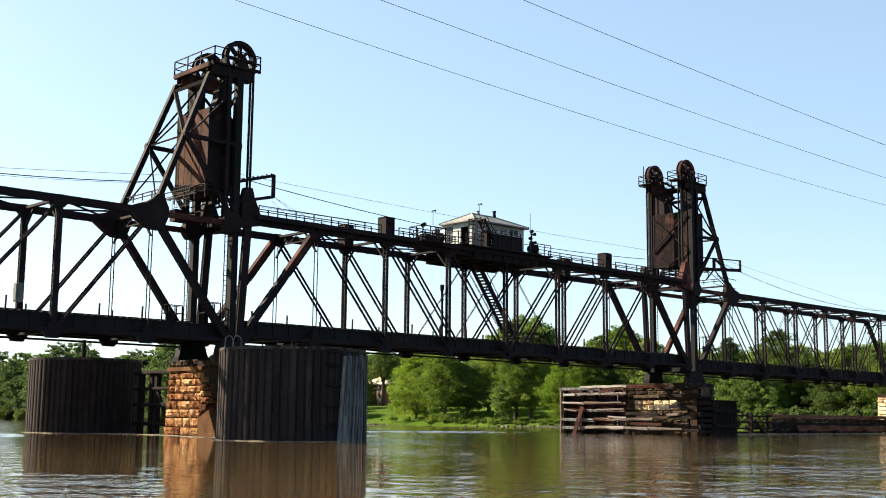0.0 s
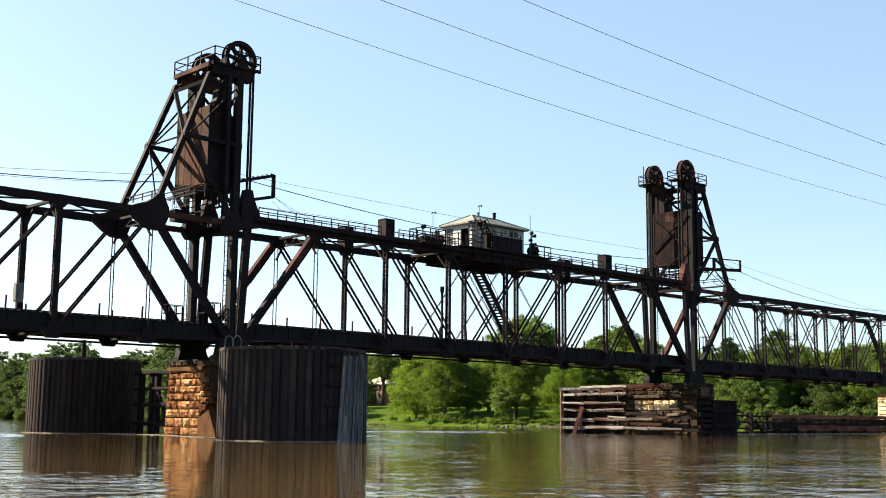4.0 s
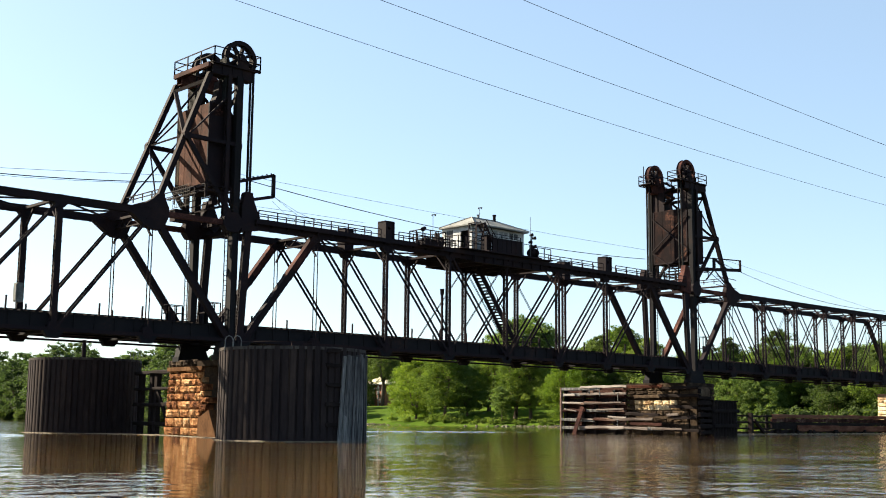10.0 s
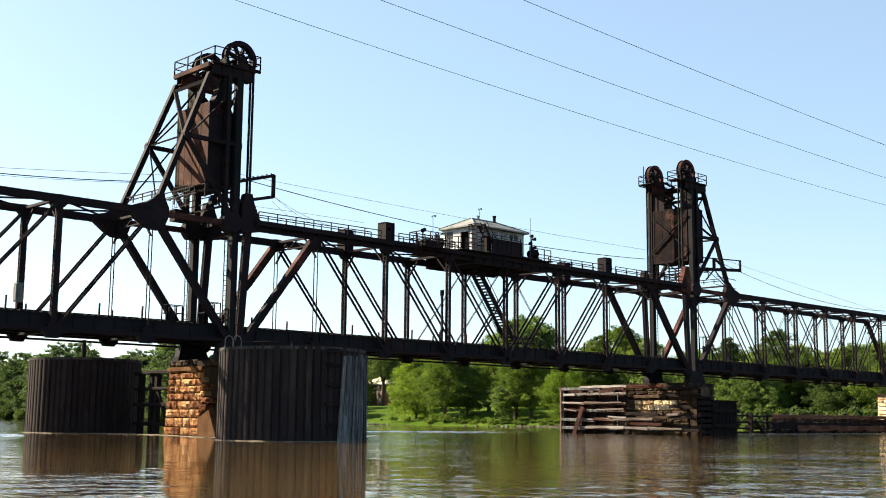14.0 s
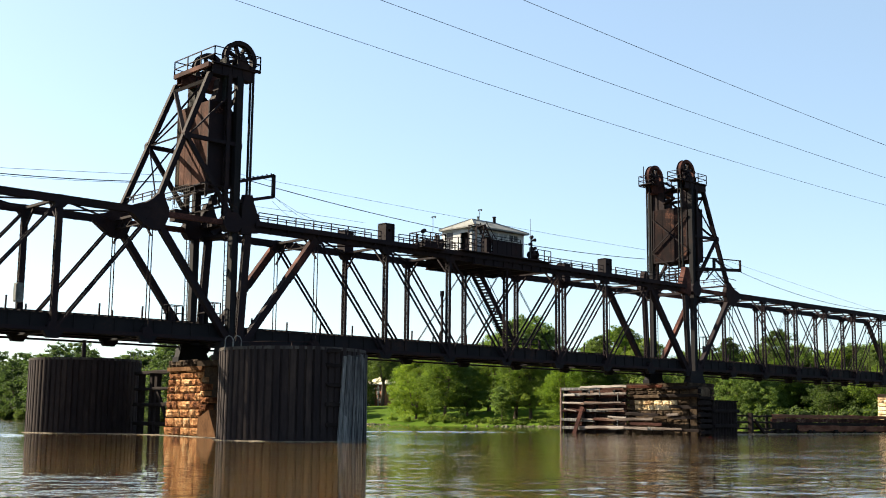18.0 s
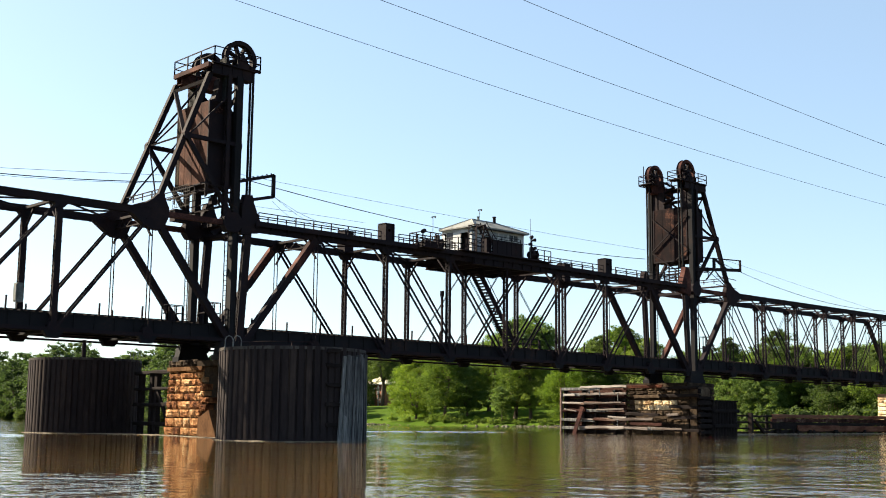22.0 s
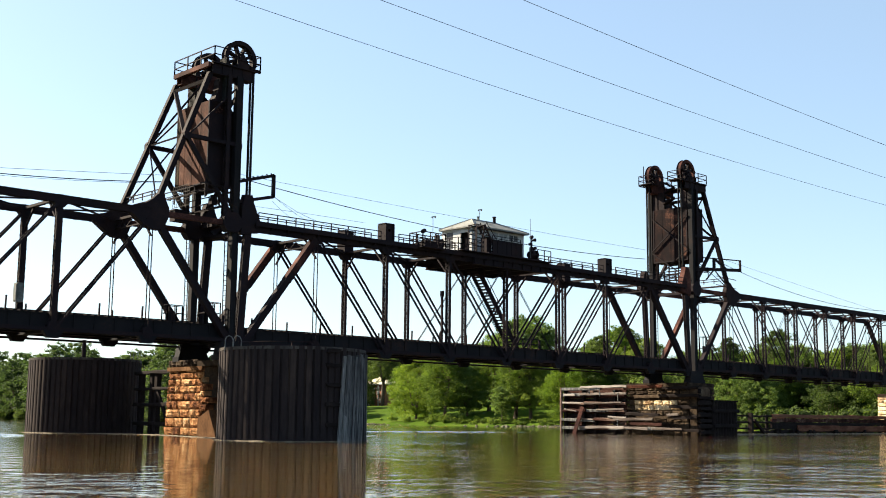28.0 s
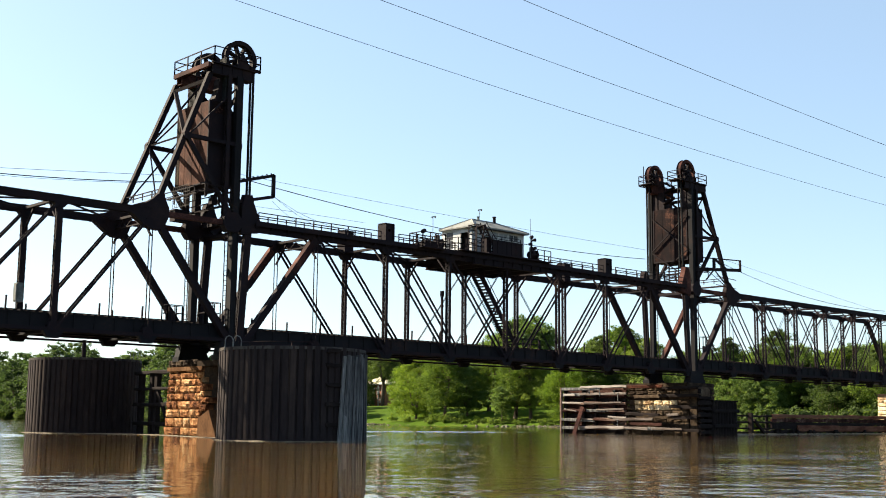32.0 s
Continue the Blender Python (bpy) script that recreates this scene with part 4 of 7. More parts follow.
    for y in (NEAR, FAR):
        g = Geo()
        R, n = 1.45, 40
        ring = []
        for k in range(n):
            a = 2 * math.pi * k / n
            for r, w in ((R, 0.27), (R - 0.1, 0.2), (R - 0.1, -0.2), (R, -0.27), (R - 0.34, -0.27), (R - 0.34, 0.27)):
                ring.append((r * math.cos(a), w, r * math.sin(a)))
        g.add(ring, [(k * 6 + j, k * 6 + (j + 1) % 6, ((k + 1) % n) * 6 + (j + 1) % 6, ((k + 1) % n) * 6 + j) for k in range(n) for j in range(6)])
        hub, spoke = Geo(), Geo()
        spoke.beam((0.2, 0, 0), (1.15, 0, 0), 0.34, 0.2)
        spoke.beam((0.2, 0, 0), (1.24, 0, 0), 0.08, 0.24)
        hub.rod((0, -0.36, 0), (0, 0.36, 0), 0.42, 14)
        hub.rod((0, -0.5, 0), (0, 0.5, 0), 0.12, 10)
        skin = STEEL
        ob = new("sheave", mesh_of("sheave", g, STEEL if not mirror else STEEL_RED))
        tagged(ob, "large spoked steel rope wheel")
        ob.parent = root
        spot = Vector((mx(48.4), y + (0.45 if y == NEAR else -0.7), 29.22 if mirror else 28.98)) - Vector(root["base"])
        piece("hub", mesh_of("hub", hub, skin), ob, pose(0, 0, 0))
        spoke_mesh = mesh_of("spoke", spoke, skin)
        for k in range(8):
            piece("spoke", spoke_mesh, ob, pose(0, 0, 0, 0, 45 * k, 0))
        ob.location = spot
        sheaves.append((ob, spot))
    return sheaves


def deck_stand(x0, x1, y, z0, z1, label):
    """A small railed stand with a control box on the deck."""
    root = thing("deck_stand", ((x0 + x1) / 2, y, z0), label, "platform", group="railed stands on the deck")
    for yy in (y, y + 0.8):
        rail_set(root, 0.0, (x0, yy, z0), (x1, yy, z0), z1 - z0, 0.8, 0.03, (0.5, 1.0))
    for x in (x0, x1):
        rail_set(root, 0.0, (x, y, z0), (x, y + 0.8, z0), z1 - z0, 0.8, 0.03, (0.5, 1.0))
    g = Geo()
    g.box((x0 + 0.15, y + 0.25, z0), (x0 + 0.45, y + 0.55, z0 + 0.6 * (z1 - z0)))
    part("control_box", g, DECK_STEEL, root)


deck_stand(43.1, 44.3, NEAR + 0.5, 8.3, 9.45, "small dark railed stand beside the tower leg")
deck_stand(46.3, 47.6, NEAR + 0.6, 8.3, 9.9, "small dark railed stand beside the tower leg")
deck_stand(111.2, 112.6, NEAR + 0.5, 8.3, 10.9, "tall dark railed stand on the fixed span")


SHEAVES_A = tower(0.0, "rusted steel lift tower with sheaves, over a stone pier")
SHEAVES_B = tower(TOWER_MIRROR, "rusted steel lift tower standing beside the timber crib")


def counterweight(mirror):
    def mx(x):
        return 2 * mirror - x if mirror else x
    root = thing("counterweight", (mx(46.7), MID, 18.9), "rust-streaked steel counterweight hanging in its tower", "counterweight", group="counterweights")
    x0, x1, y0, y1, z0, z1 = 45.95, 48.35, NEAR + 0.5, FAR - 0.5, 18.95, 25.3
    cut = 0.9
    if mirror:
        x0, z0, z1, cut = 45.42, 19.4, 25.42, 0.04
    g = Geo(mirror)
    g.prism([(x0, z0), (x1, z0), (x1, z1 - cut), (x1 - cut, z1), (x0, z1)], "y", y0, y1)
    part("concrete_block", g, WEIGHT_SHADED, root)
    # riveted side plates, the joints left open by a finger's width
    n = 4
    for k in range(n):
        ya, yb = y0 + 0.02 + (y1 - y0 - 0.04) * k / n, y0 + 0.02 + (y1 - y0 - 0.04) * (k + 1) / n
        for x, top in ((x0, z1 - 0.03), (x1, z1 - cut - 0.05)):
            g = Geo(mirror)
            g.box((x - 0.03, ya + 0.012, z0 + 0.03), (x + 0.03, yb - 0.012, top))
            # shade is put into the plate colour on the x1 side
            part("side_plate", g, WEIGHT if x == x0 else WEIGHT_SHADED, root)
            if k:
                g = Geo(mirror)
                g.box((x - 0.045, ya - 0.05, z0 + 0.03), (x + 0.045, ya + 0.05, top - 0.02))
                part("cover_strip", g, WEIGHT if x == x0 else WEIGHT_SHADED, root)
    # the near face gets its shade from darker steel plates
    for za, zb in ((z0 + 0.02, z0 + 3.1), (z0 + 3.13, z1 - cut - 0.05)):
        g = Geo(mirror)
        g.box((x0 + 0.05, y0 - 0.025, za), (x1 - 0.05, y0 + 0.02, zb))
        part("front_plate", g, STEEL, root)
    for y in (y0, y1):
        for x in (x0, x1):
            g = Geo(mirror)
            g.box((x - 0.07, y - 0.07, z0), (x + 0.07, y + 0.07, z1 - cut - 0.02 if x == x1 else z1))
            part("corner_angle", g, STEEL, root)
    g = Geo(mirror)
    g.box((x0 - 0.05, y1 - 0.42, z0 + 0.05), (x0 + 0.02, y1 - 0.08, z1 - 0.3))
    part("edge_strip", g, STONE_MUD_SHADE, root, "pale weathered concrete edge")
    g = Geo(mirror)
    g.box((x0 - 0.06, y0 - 0.06, z0 - 0.12), (x1 + 0.06, y1 + 0.06, z0 + 0.02))
    part("sole_plate", g, STEEL, root)
    for y in (NEAR, FAR):
        g = Geo(mirror)
        yy = y0 + 0.5 if y == NEAR else y1 - 0.5
        if y == FAR and not mirror:
            # low plate with a row of separate eyes
            g.prism([(46.3, z1 - 0.3), (47.8, z1 - 0.9), (47.7, z1 + 0.1), (47.2, z1 + 0.35), (46.8, z1 + 0.35)], "y", yy - 0.45, yy + 0.35)
            for k in range(5):
                g.rod((47.05, yy - 0.41 + 0.18 * k, z1 + 0.3), (47.05, yy - 0.41 + 0.18 * k, z1 + 0.95), 0.085, 8, 0.05)
        elif mirror:
            g.prism([(46.15, z1 - 0.4), (48.0, z1 - 0.5), (48.0, z1 - 0.1), (47.35, z1 + 1.35), (46.7, z1 + 1.35)], "y", yy - 0.45, yy + 0.35)
        else:
            g.prism([(46.1, z1 - 0.4), (48.1, z1 - 0.9), (47.75, z1 + 0.1), (47.4, z1 + 0.8), (47.3, z1 + 1.9), (46.8, z1 + 1.9), (46.65, z1 + 0.8), (46.35, z1 + 0.1)], "y", yy - 0.45, yy + 0.35)
        part("rope_socket", g, STEEL, root)
    return root


WEIGHT_A, WEIGHT_B = counterweight(0.0), counterweight(TOWER_MIRROR)


def control_house():
    root = thing("control_house", (CENTRE, MID, 16.42), "weathered white timber control house with a pale hip roof", "house")
    x0, x1, y0, y1, z0, z1 = 74.5, 81.55, 74.95, 78.95, 16.42, 19.1
    def wall(name, a, b):
        g = Geo()
        g.box(a, b)
        return part(name, g, WHITE, root)
    # side wall toward the near bank: sill, lintel and piers round three windows
    wins = [(76.8, 78.0), (78.12, 79.3), (79.5, 80.8)]
    g = Geo()
    g.box((x0, y0, z0), (x1, y0 + 0.12, 17.55))
    g.box((x0, y0, 18.9), (x1, y0 + 0.12, z1))
    edges = [x0] + [e for w in wins for e in w] + [x1]
    for a, b in zip(edges[::2], edges[1::2]):
        g.box((a, y0, 17.55), (b, y0 + 0.12, 18.9))
    part("wall", g, WHITE, root)
    wall("wall", (x0, y1 - 0.12, z0), (x1, y1, z1))
    wall("wall", (x1 - 0.12, y0 + 0.12, z0), (x1, y1 - 0.12, z1))
    g = Geo()
    g.box((x0, y0 + 0.12, z0), (x0 + 0.12, 75.4, z1))
    g.box((x0, 76.45, z0), (x0 + 0.12, 77.45, z1))
    g.box((x0, 77.45, z0), (x0 + 0.12, 78.35, 17.15))
    g.box((x0, 77.45, 18.85), (x0 + 0.12, 78.35, z1))
    g.box((x0, 75.4, 18.6), (x0 + 0.12, 76.45, z1))
    g.box((x0, 78.35, z0), (x0 + 0.12, y1 - 0.12, z1))
    part("wall", g, WHITE, root)
    g = Geo()
    g.box((x0 + 0.5, 75.3, z0), (x0 + 0.56, 76.55, 18.75))
    d = part("door", g, STEEL, root, "dark brown door")
    g = Geo()
    g.rod((x0 + 0.42, 75.6, 17.4), (x0 + 0.51, 75.6, 17.4), 0.04, 8)
    part("door_handle", g, STEEL_GREY, d)
    for a, b in wins:
        g = Geo()
        for z in (17.57, 18.22, 18.86):
            g.box((a, y0 + 0.02, z - 0.03), (b, y0 + 0.1, z + 0.03))
        for x in (a + 0.03, (a + b) / 2, b - 0.03):
            g.box((x - 0.03, y0 + 0.025, 17.55), (x + 0.03, y0 + 0.095, 18.9))
        w = part("window", g, WHITE, root)
        g = Geo()
        g.box((a, y0 + 0.055, 17.55), (b, y0 + 0.065, 18.9))
        part("pane", g, GLASS if b < 80 else DARK_GLASS, w, "dull dusty glass pane" if b < 80 else "dark glass pane")
    g = Geo()
    for z in (17.18, 18.0, 18.82):
        g.box((x0 + 0.02, 77.47, z - 0.03), (x0 + 0.1, 78.33, z + 0.03))
    w = part("window", g, WHITE, root)
    g = Geo()
    g.box((x0 + 0.05, 77.45, 17.15), (x0 + 0.06, 78.35, 18.85))
    part("pane", g, DARK_GLASS, w, "dark glass pane")
    # hip roof with overhanging eaves
    ex0, ex1, ey0, ey1, ez, rz = 74.2, 81.7, 74.35, 79.1, 19.12, 20.15
    ra, rb, rm = 76.2, 79.4, (ey0 + ey1) / 2
    g = Geo()
    v = [(ex0, ey0, ez), (ex1, ey0, ez), (ex1, ey1, ez), (ex0, ey1, ez), (ra, rm, rz), (rb, rm, rz)]
    v += [(x, y, z - 0.12) for x, y, z in v[:4]]
    g.add(v, [(0, 1, 5, 4), (1, 2, 5), (2, 3, 4, 5), (3, 0, 4), (6, 9, 8, 7), (0, 6, 7, 1), (1, 7, 8, 2), (2, 8, 9, 3), (3, 9, 6, 0)])
    roof = part("roof", g, ROOFING, root, "pale weathered hip roof")
    g = Geo()
    for p in ((ex0, ey0), (ex0, ey1)):
        g.rod((*p, ez + 0.02), (ra, rm, rz + 0.02), 0.06, 6)
    for p in ((ex1, ey0), (ex1, ey1)):
        g.rod((*p, ez + 0.02), (rb, rm, rz + 0.02), 0.06, 6)
    g.rod((ra, rm, rz + 0.02), (rb, rm, rz + 0.02), 0.06, 6)
    part("ridge_cap", g, ROOFING, roof)
    g = Geo()
    g.rod((79.3, rm, rz - 0.2), (79.3, rm, rz + 0.5), 0.15, 10)
    g.rod((79.3, rm, rz + 0.5), (79.3, rm, rz + 0.62), 0.19, 10)
    part("chimney", g, STEEL, roof, "black stove pipe")
    g = Geo()
    g.rod((77.1, rm, rz - 0.1), (77.1, rm, rz + 0.3), 0.1, 8)
    g.rod((77.1, rm, rz + 0.3), (77.1, rm, rz + 0.36), 0.17, 8)
    part("vent_pipe", g, STEEL_GREY, roof)
    # gallery, parapet and stair frame on the near side
    g = Geo()
    g.box((74.8, NEAR - 1.0, 16.42), (82.0, y0, 16.5))
    part("gallery_floor", g, STEEL, root)
    g = Geo()
    g.box((75.3, NEAR - 0.98, 16.5), (79.3, NEAR - 0.9, 17.68))
    for i in range(7):
        g.box((75.3 + i * 0.62, NEAR - 1.03, 16.5), (75.38 + i * 0.62, NEAR - 0.9, 17.7))
    g.box((75.3, NEAR - 1.05, 17.68), (79.3, NEAR - 0.85, 17.74))
    for z in (17.85, 18.1):
        g.beam((75.3, NEAR - 0.94, z), (79.1, NEAR - 0.94, z), 0.05, 0.05)
    for i in range(4):
        g.beam((75.3 + i * 1.26, NEAR - 0.94, 17.5), (75.3 + i * 1.26, NEAR - 0.94, 18.1), 0.06, 0.06)
    part("parapet", g, STEEL, root, "dark rusted sheet-metal parapet")
    g = Geo()
    for x in (73.3, 74.2):
        for y in (NEAR - 0.9, NEAR + 0.1):
            g.beam((x, y, 16.42), (x, y, 18.95), 0.09, 0.09)
    for z in (16.9, 17.3, 17.7, 18.1, 18.5, 18.9):
        for y in (NEAR - 0.9, NEAR + 0.1):
            g.beam((73.3, y, z), (74.2, y, z), 0.06, 0.07)
        if z in (17.3, 18.1, 18.9):
            for x in (73.3, 74.2):
                g.beam((x, NEAR - 0.9, z), (x, NEAR + 0.1, z), 0.06, 0.07, side=(0, 0, 1))
    part("ladder_cage", g, STEEL, root, "rusty ladder with its cage")
    g = Geo()
    for y in (NEAR - 0.9, NEAR - 0.1):
        g.beam((74.3, y, 19.0), (75.9, y, 16.6), 0.08, 0.2)
        g.beam((74.5, y, 19.3), (76.1, y, 17.5), 0.05, 0.05)
    for i in range(9):
        f = (i + 0.5) / 9
        g.box((74.3 + 1.6 * f - 0.12, NEAR - 0.9, 19.0 - 2.4 * f - 0.03), (74.3 + 1.6 * f + 0.12, NEAR - 0.1, 19.0 - 2.4 * f + 0.02))
    part("steep_stair", g, STEEL, root)
    g = Geo()
    g.box((74.9, NEAR - 0.6, 16.5), (75.5, NEAR + 0.15, 17.9))
    g.box((74.85, NEAR - 0.65, 17.9), (75.55, NEAR + 0.2, 17.97))
    part("tool_locker", g, STEEL, root, "dark steel locker beside the stair")
    for y in (NEAR - 0.9, FAR + 0.3):
        rail_set(root, 0.0, (71.0, y, 16.42), (74.0, y, 16.42), 1.05, 1.0, 0.03)
        rail_set(root, 0.0, (80.6, y, 16.42), (83.4, y, 16.42), 1.05, 0.9, 0.03)
    rail_set(root, 0.0, (71.0, NEAR - 0.9, 16.42), (71.0, FAR + 0.3, 16.42), 1.05, 1.2, 0.03)
    return root


GLASS = material("dusty_glass", [(0.35, (0.16, 0.17, 0.18)), (0.6, (0.26, 0.27, 0.28))], rough=0.25, scale=1.5, fine=10, bump=0)
DARK_GLASS = material("dark_window_glass", [(0.35, (0.028, 0.030, 0.035)), (0.6, (0.060, 0.064, 0.072))], rough=0.35, scale=1.5, fine=10, bump=0, spec=0.12)
HOUSE = control_house()


def machine(x, y, label):
    root = thing("drive_motor", (x, y, 16.42), label, "motor", group="machines beside the control house")
    g = Geo()
    g.box((x - 0.5, y - 0.35, 16.42), (x + 0.5, y + 0.35, 16.6))
    part("base_plate", g, STEEL, root)
    g = Geo()
    g.rod((x - 0.4, y, 17.0), (x + 0.3, y, 17.0), 0.33, 14)
    part("motor_body", g, STEEL, root)
    g = Geo()
    g.rod((x + 0.3, y, 17.0), (x + 0.45, y, 17.0), 0.5, 16)
    part("brake_wheel", g, STEEL, root)
    g = Geo()
    g.box((x - 0.2, y - 0.18, 17.3), (x + 0.15, y + 0.18, 17.75))
    part("terminal_box", g, STEEL, root)
    return root


MACHINES = [machine(81.5, NEAR - 0.2, "black electric motor on the machinery deck"), machine(81.7, NEAR + 2.2, "black electric motor on the machinery deck"),
            machine(70.4, NEAR + 1.2, "black geared motor beside the control house")]


def mast(x, y, z0, z1, head, label):
    root = thing("antenna_mast" if head == "none" else "lamp_post", (x, y, z0), label, "antenna" if head == "none" else "lamp")
    g = Geo()
    g.rod((x, y, z0), (x, y, z1), 0.035, 6, 0.02)
    part("pole", g, STEEL_GREY, root)
    if head == "lamp":
        g = Geo()
        g.rod((x - 0.1, y, z1 - 0.02), (x + 0.16, y - 0.12, z1 + 0.06), 0.035, 6)
        g.rod((x + 0.12, y - 0.1, z1 - 0.06), (x + 0.2, y - 0.16, z1 + 0.06), 0.10, 10, 0.05)
        g.rod((x - 0.14, y, z1 - 0.12), (x - 0.1, y, z1 + 0.02), 0.07, 8, 0.04)
        part("lamp_head", g, STEEL_GREY, root)
    return root


MASTS = [mast(80.6, NEAR - 0.8, 16.42, 20.3, "none", "thin whip antenna on the control house gallery"),
         mast(69.3, NEAR + 0.6, 16.3, 19.25, "lamp", "small lamp on a thin pole"),
         mast(76.9, MID - 0.4, 19.95, 21.1, "lamp", "small signal lamp on the roof ridge")]


def signal_post():
    x, y = 80.9, NEAR - 0.7
    root = thing("signal_post", (x, y, 16.42), "black post carrying a cluster of navigation lamps", "lamp")
    g = Geo()
    g.rod((x, y, 16.42), (x, y, 18.6), 0.06, 8)
    g.beam((x - 0.5, y, 16.42), (x, y, 17.6), 0.06, 0.06)
    part("pole", g, STEEL, root)
    for dx, z in ((0.28, 18.35), (-0.25, 17.9), (0.35, 17.55), (-0.1, 18.6), (0.1, 17.2)):
        g = Geo()
        g.rod((x + dx, y - 0.2, z), (x + dx, y + 0.1, z), 0.17, 10, 0.12)
        g.beam((x, y, z - 0.1), (x + dx, y, z), 0.05, 0.05)
        part("lamp_head", g, STEEL, root)
    return root


def flood_platform():
    x, y = 68.0, NEAR - 0.2
    root = thing("railed_platform", (x, y, 16.12), "small railed platform with dark gear box on the walkway", "platform")
    g = Geo()
    g.box((66.5, y - 0.9, 16.1), (69.4, y + 0.9, 16.2))
    part("deck", g, STEEL, root)
    for p, q in (((66.6, y - 0.85), (69.3, y - 0.85)), ((66.6, y + 0.85), (69.3, y + 0.85)), ((66.6, y - 0.85), (66.6, y + 0.85)), ((69.3, y - 0.85), (69.3, y + 0.85))):
        rail_set(root, 0.0, (*p, 16.2), (*q, 16.2), 1.25, 0.9, 0.035)
    g = Geo()
    g.box((67.2, y - 0.5, 16.2), (68.6, y + 0.4, 16.75))
    g.rod((67.5, y, 16.7), (68.2, y, 16.7), 0.25, 10)
    part("gear_box", g, STEEL, root)
    g = Geo()
    g.beam((68.6, y - 0.3, 17.5), (69.3, y - 0.3, 16.2), 0.08, 0.12)
    part("steep_ladder", g, STEEL, root)
    g = Geo()
    g.rod((66.65, y - 0.8, 16.2), (66.65, y - 0.8, 17.5), 0.05, 6)
    g.rod((66.5, y - 0.9, 17.4), (66.85, y - 0.8, 17.55), 0.18, 10)
    part("floodlight", g, STEEL, root)
    return root


MASTS += [signal_post(), flood_platform()]


# ---------------------------------------------------------------- piers
def stone_mesh(name, l, h, d, mat, seed):
    """A rock-faced block with a rough bulging front toward -x, length along y."""
    rnd = random.Random(seed)
    e = 0.03
    ny, nz = 5, 4
    v = [(d, -l / 2 + e, e), (d, l / 2 - e, e), (d, l / 2 - e, h - e), (d, -l / 2 + e, h - e)]
    k = len(v)
    for j in range(nz + 1):
        for i in range(ny + 1):
            rim = i in (0, ny) or j in (0, nz)
            y = -l / 2 + e + (l - 2 * e) * i / ny
            z = e + (h - 2 * e) * j / nz
            if rim:
                v.append((rnd.uniform(-0.035, 0.03), y + rnd.uniform(-0.03, 0.03) * (i not in (0, ny)), z + rnd.uniform(-0.035, 0.035) * (j not in (0, nz))))
            else:
                v.append((-0.03 - 0.09 * rnd.random() ** 1.2, y + rnd.uniform(-0.06, 0.06), z + rnd.uniform(-0.04, 0.04)))
    w = ny + 1
    f = [(0, 3, 2, 1)]
    for j in range(nz):
        for i in range(ny):
            q = k + j * w + i
            f.append((q, q + w, q + w + 1, q + 1))
    t = k + nz * w
    f.append((0, 1, *[k + i for i in range(ny, -1, -1)]))
    f.append((2, 3, *[t + i for i in range(ny + 1)]))
    f.append((3, 0, *[k + j * w for j in range(nz + 1)]))
    f.append((1, 2, *[k + j * w + ny for j in range(nz, -1, -1)]))
    g = Geo()
    g.add(v, f)
    return mesh_of(name, g, mat)


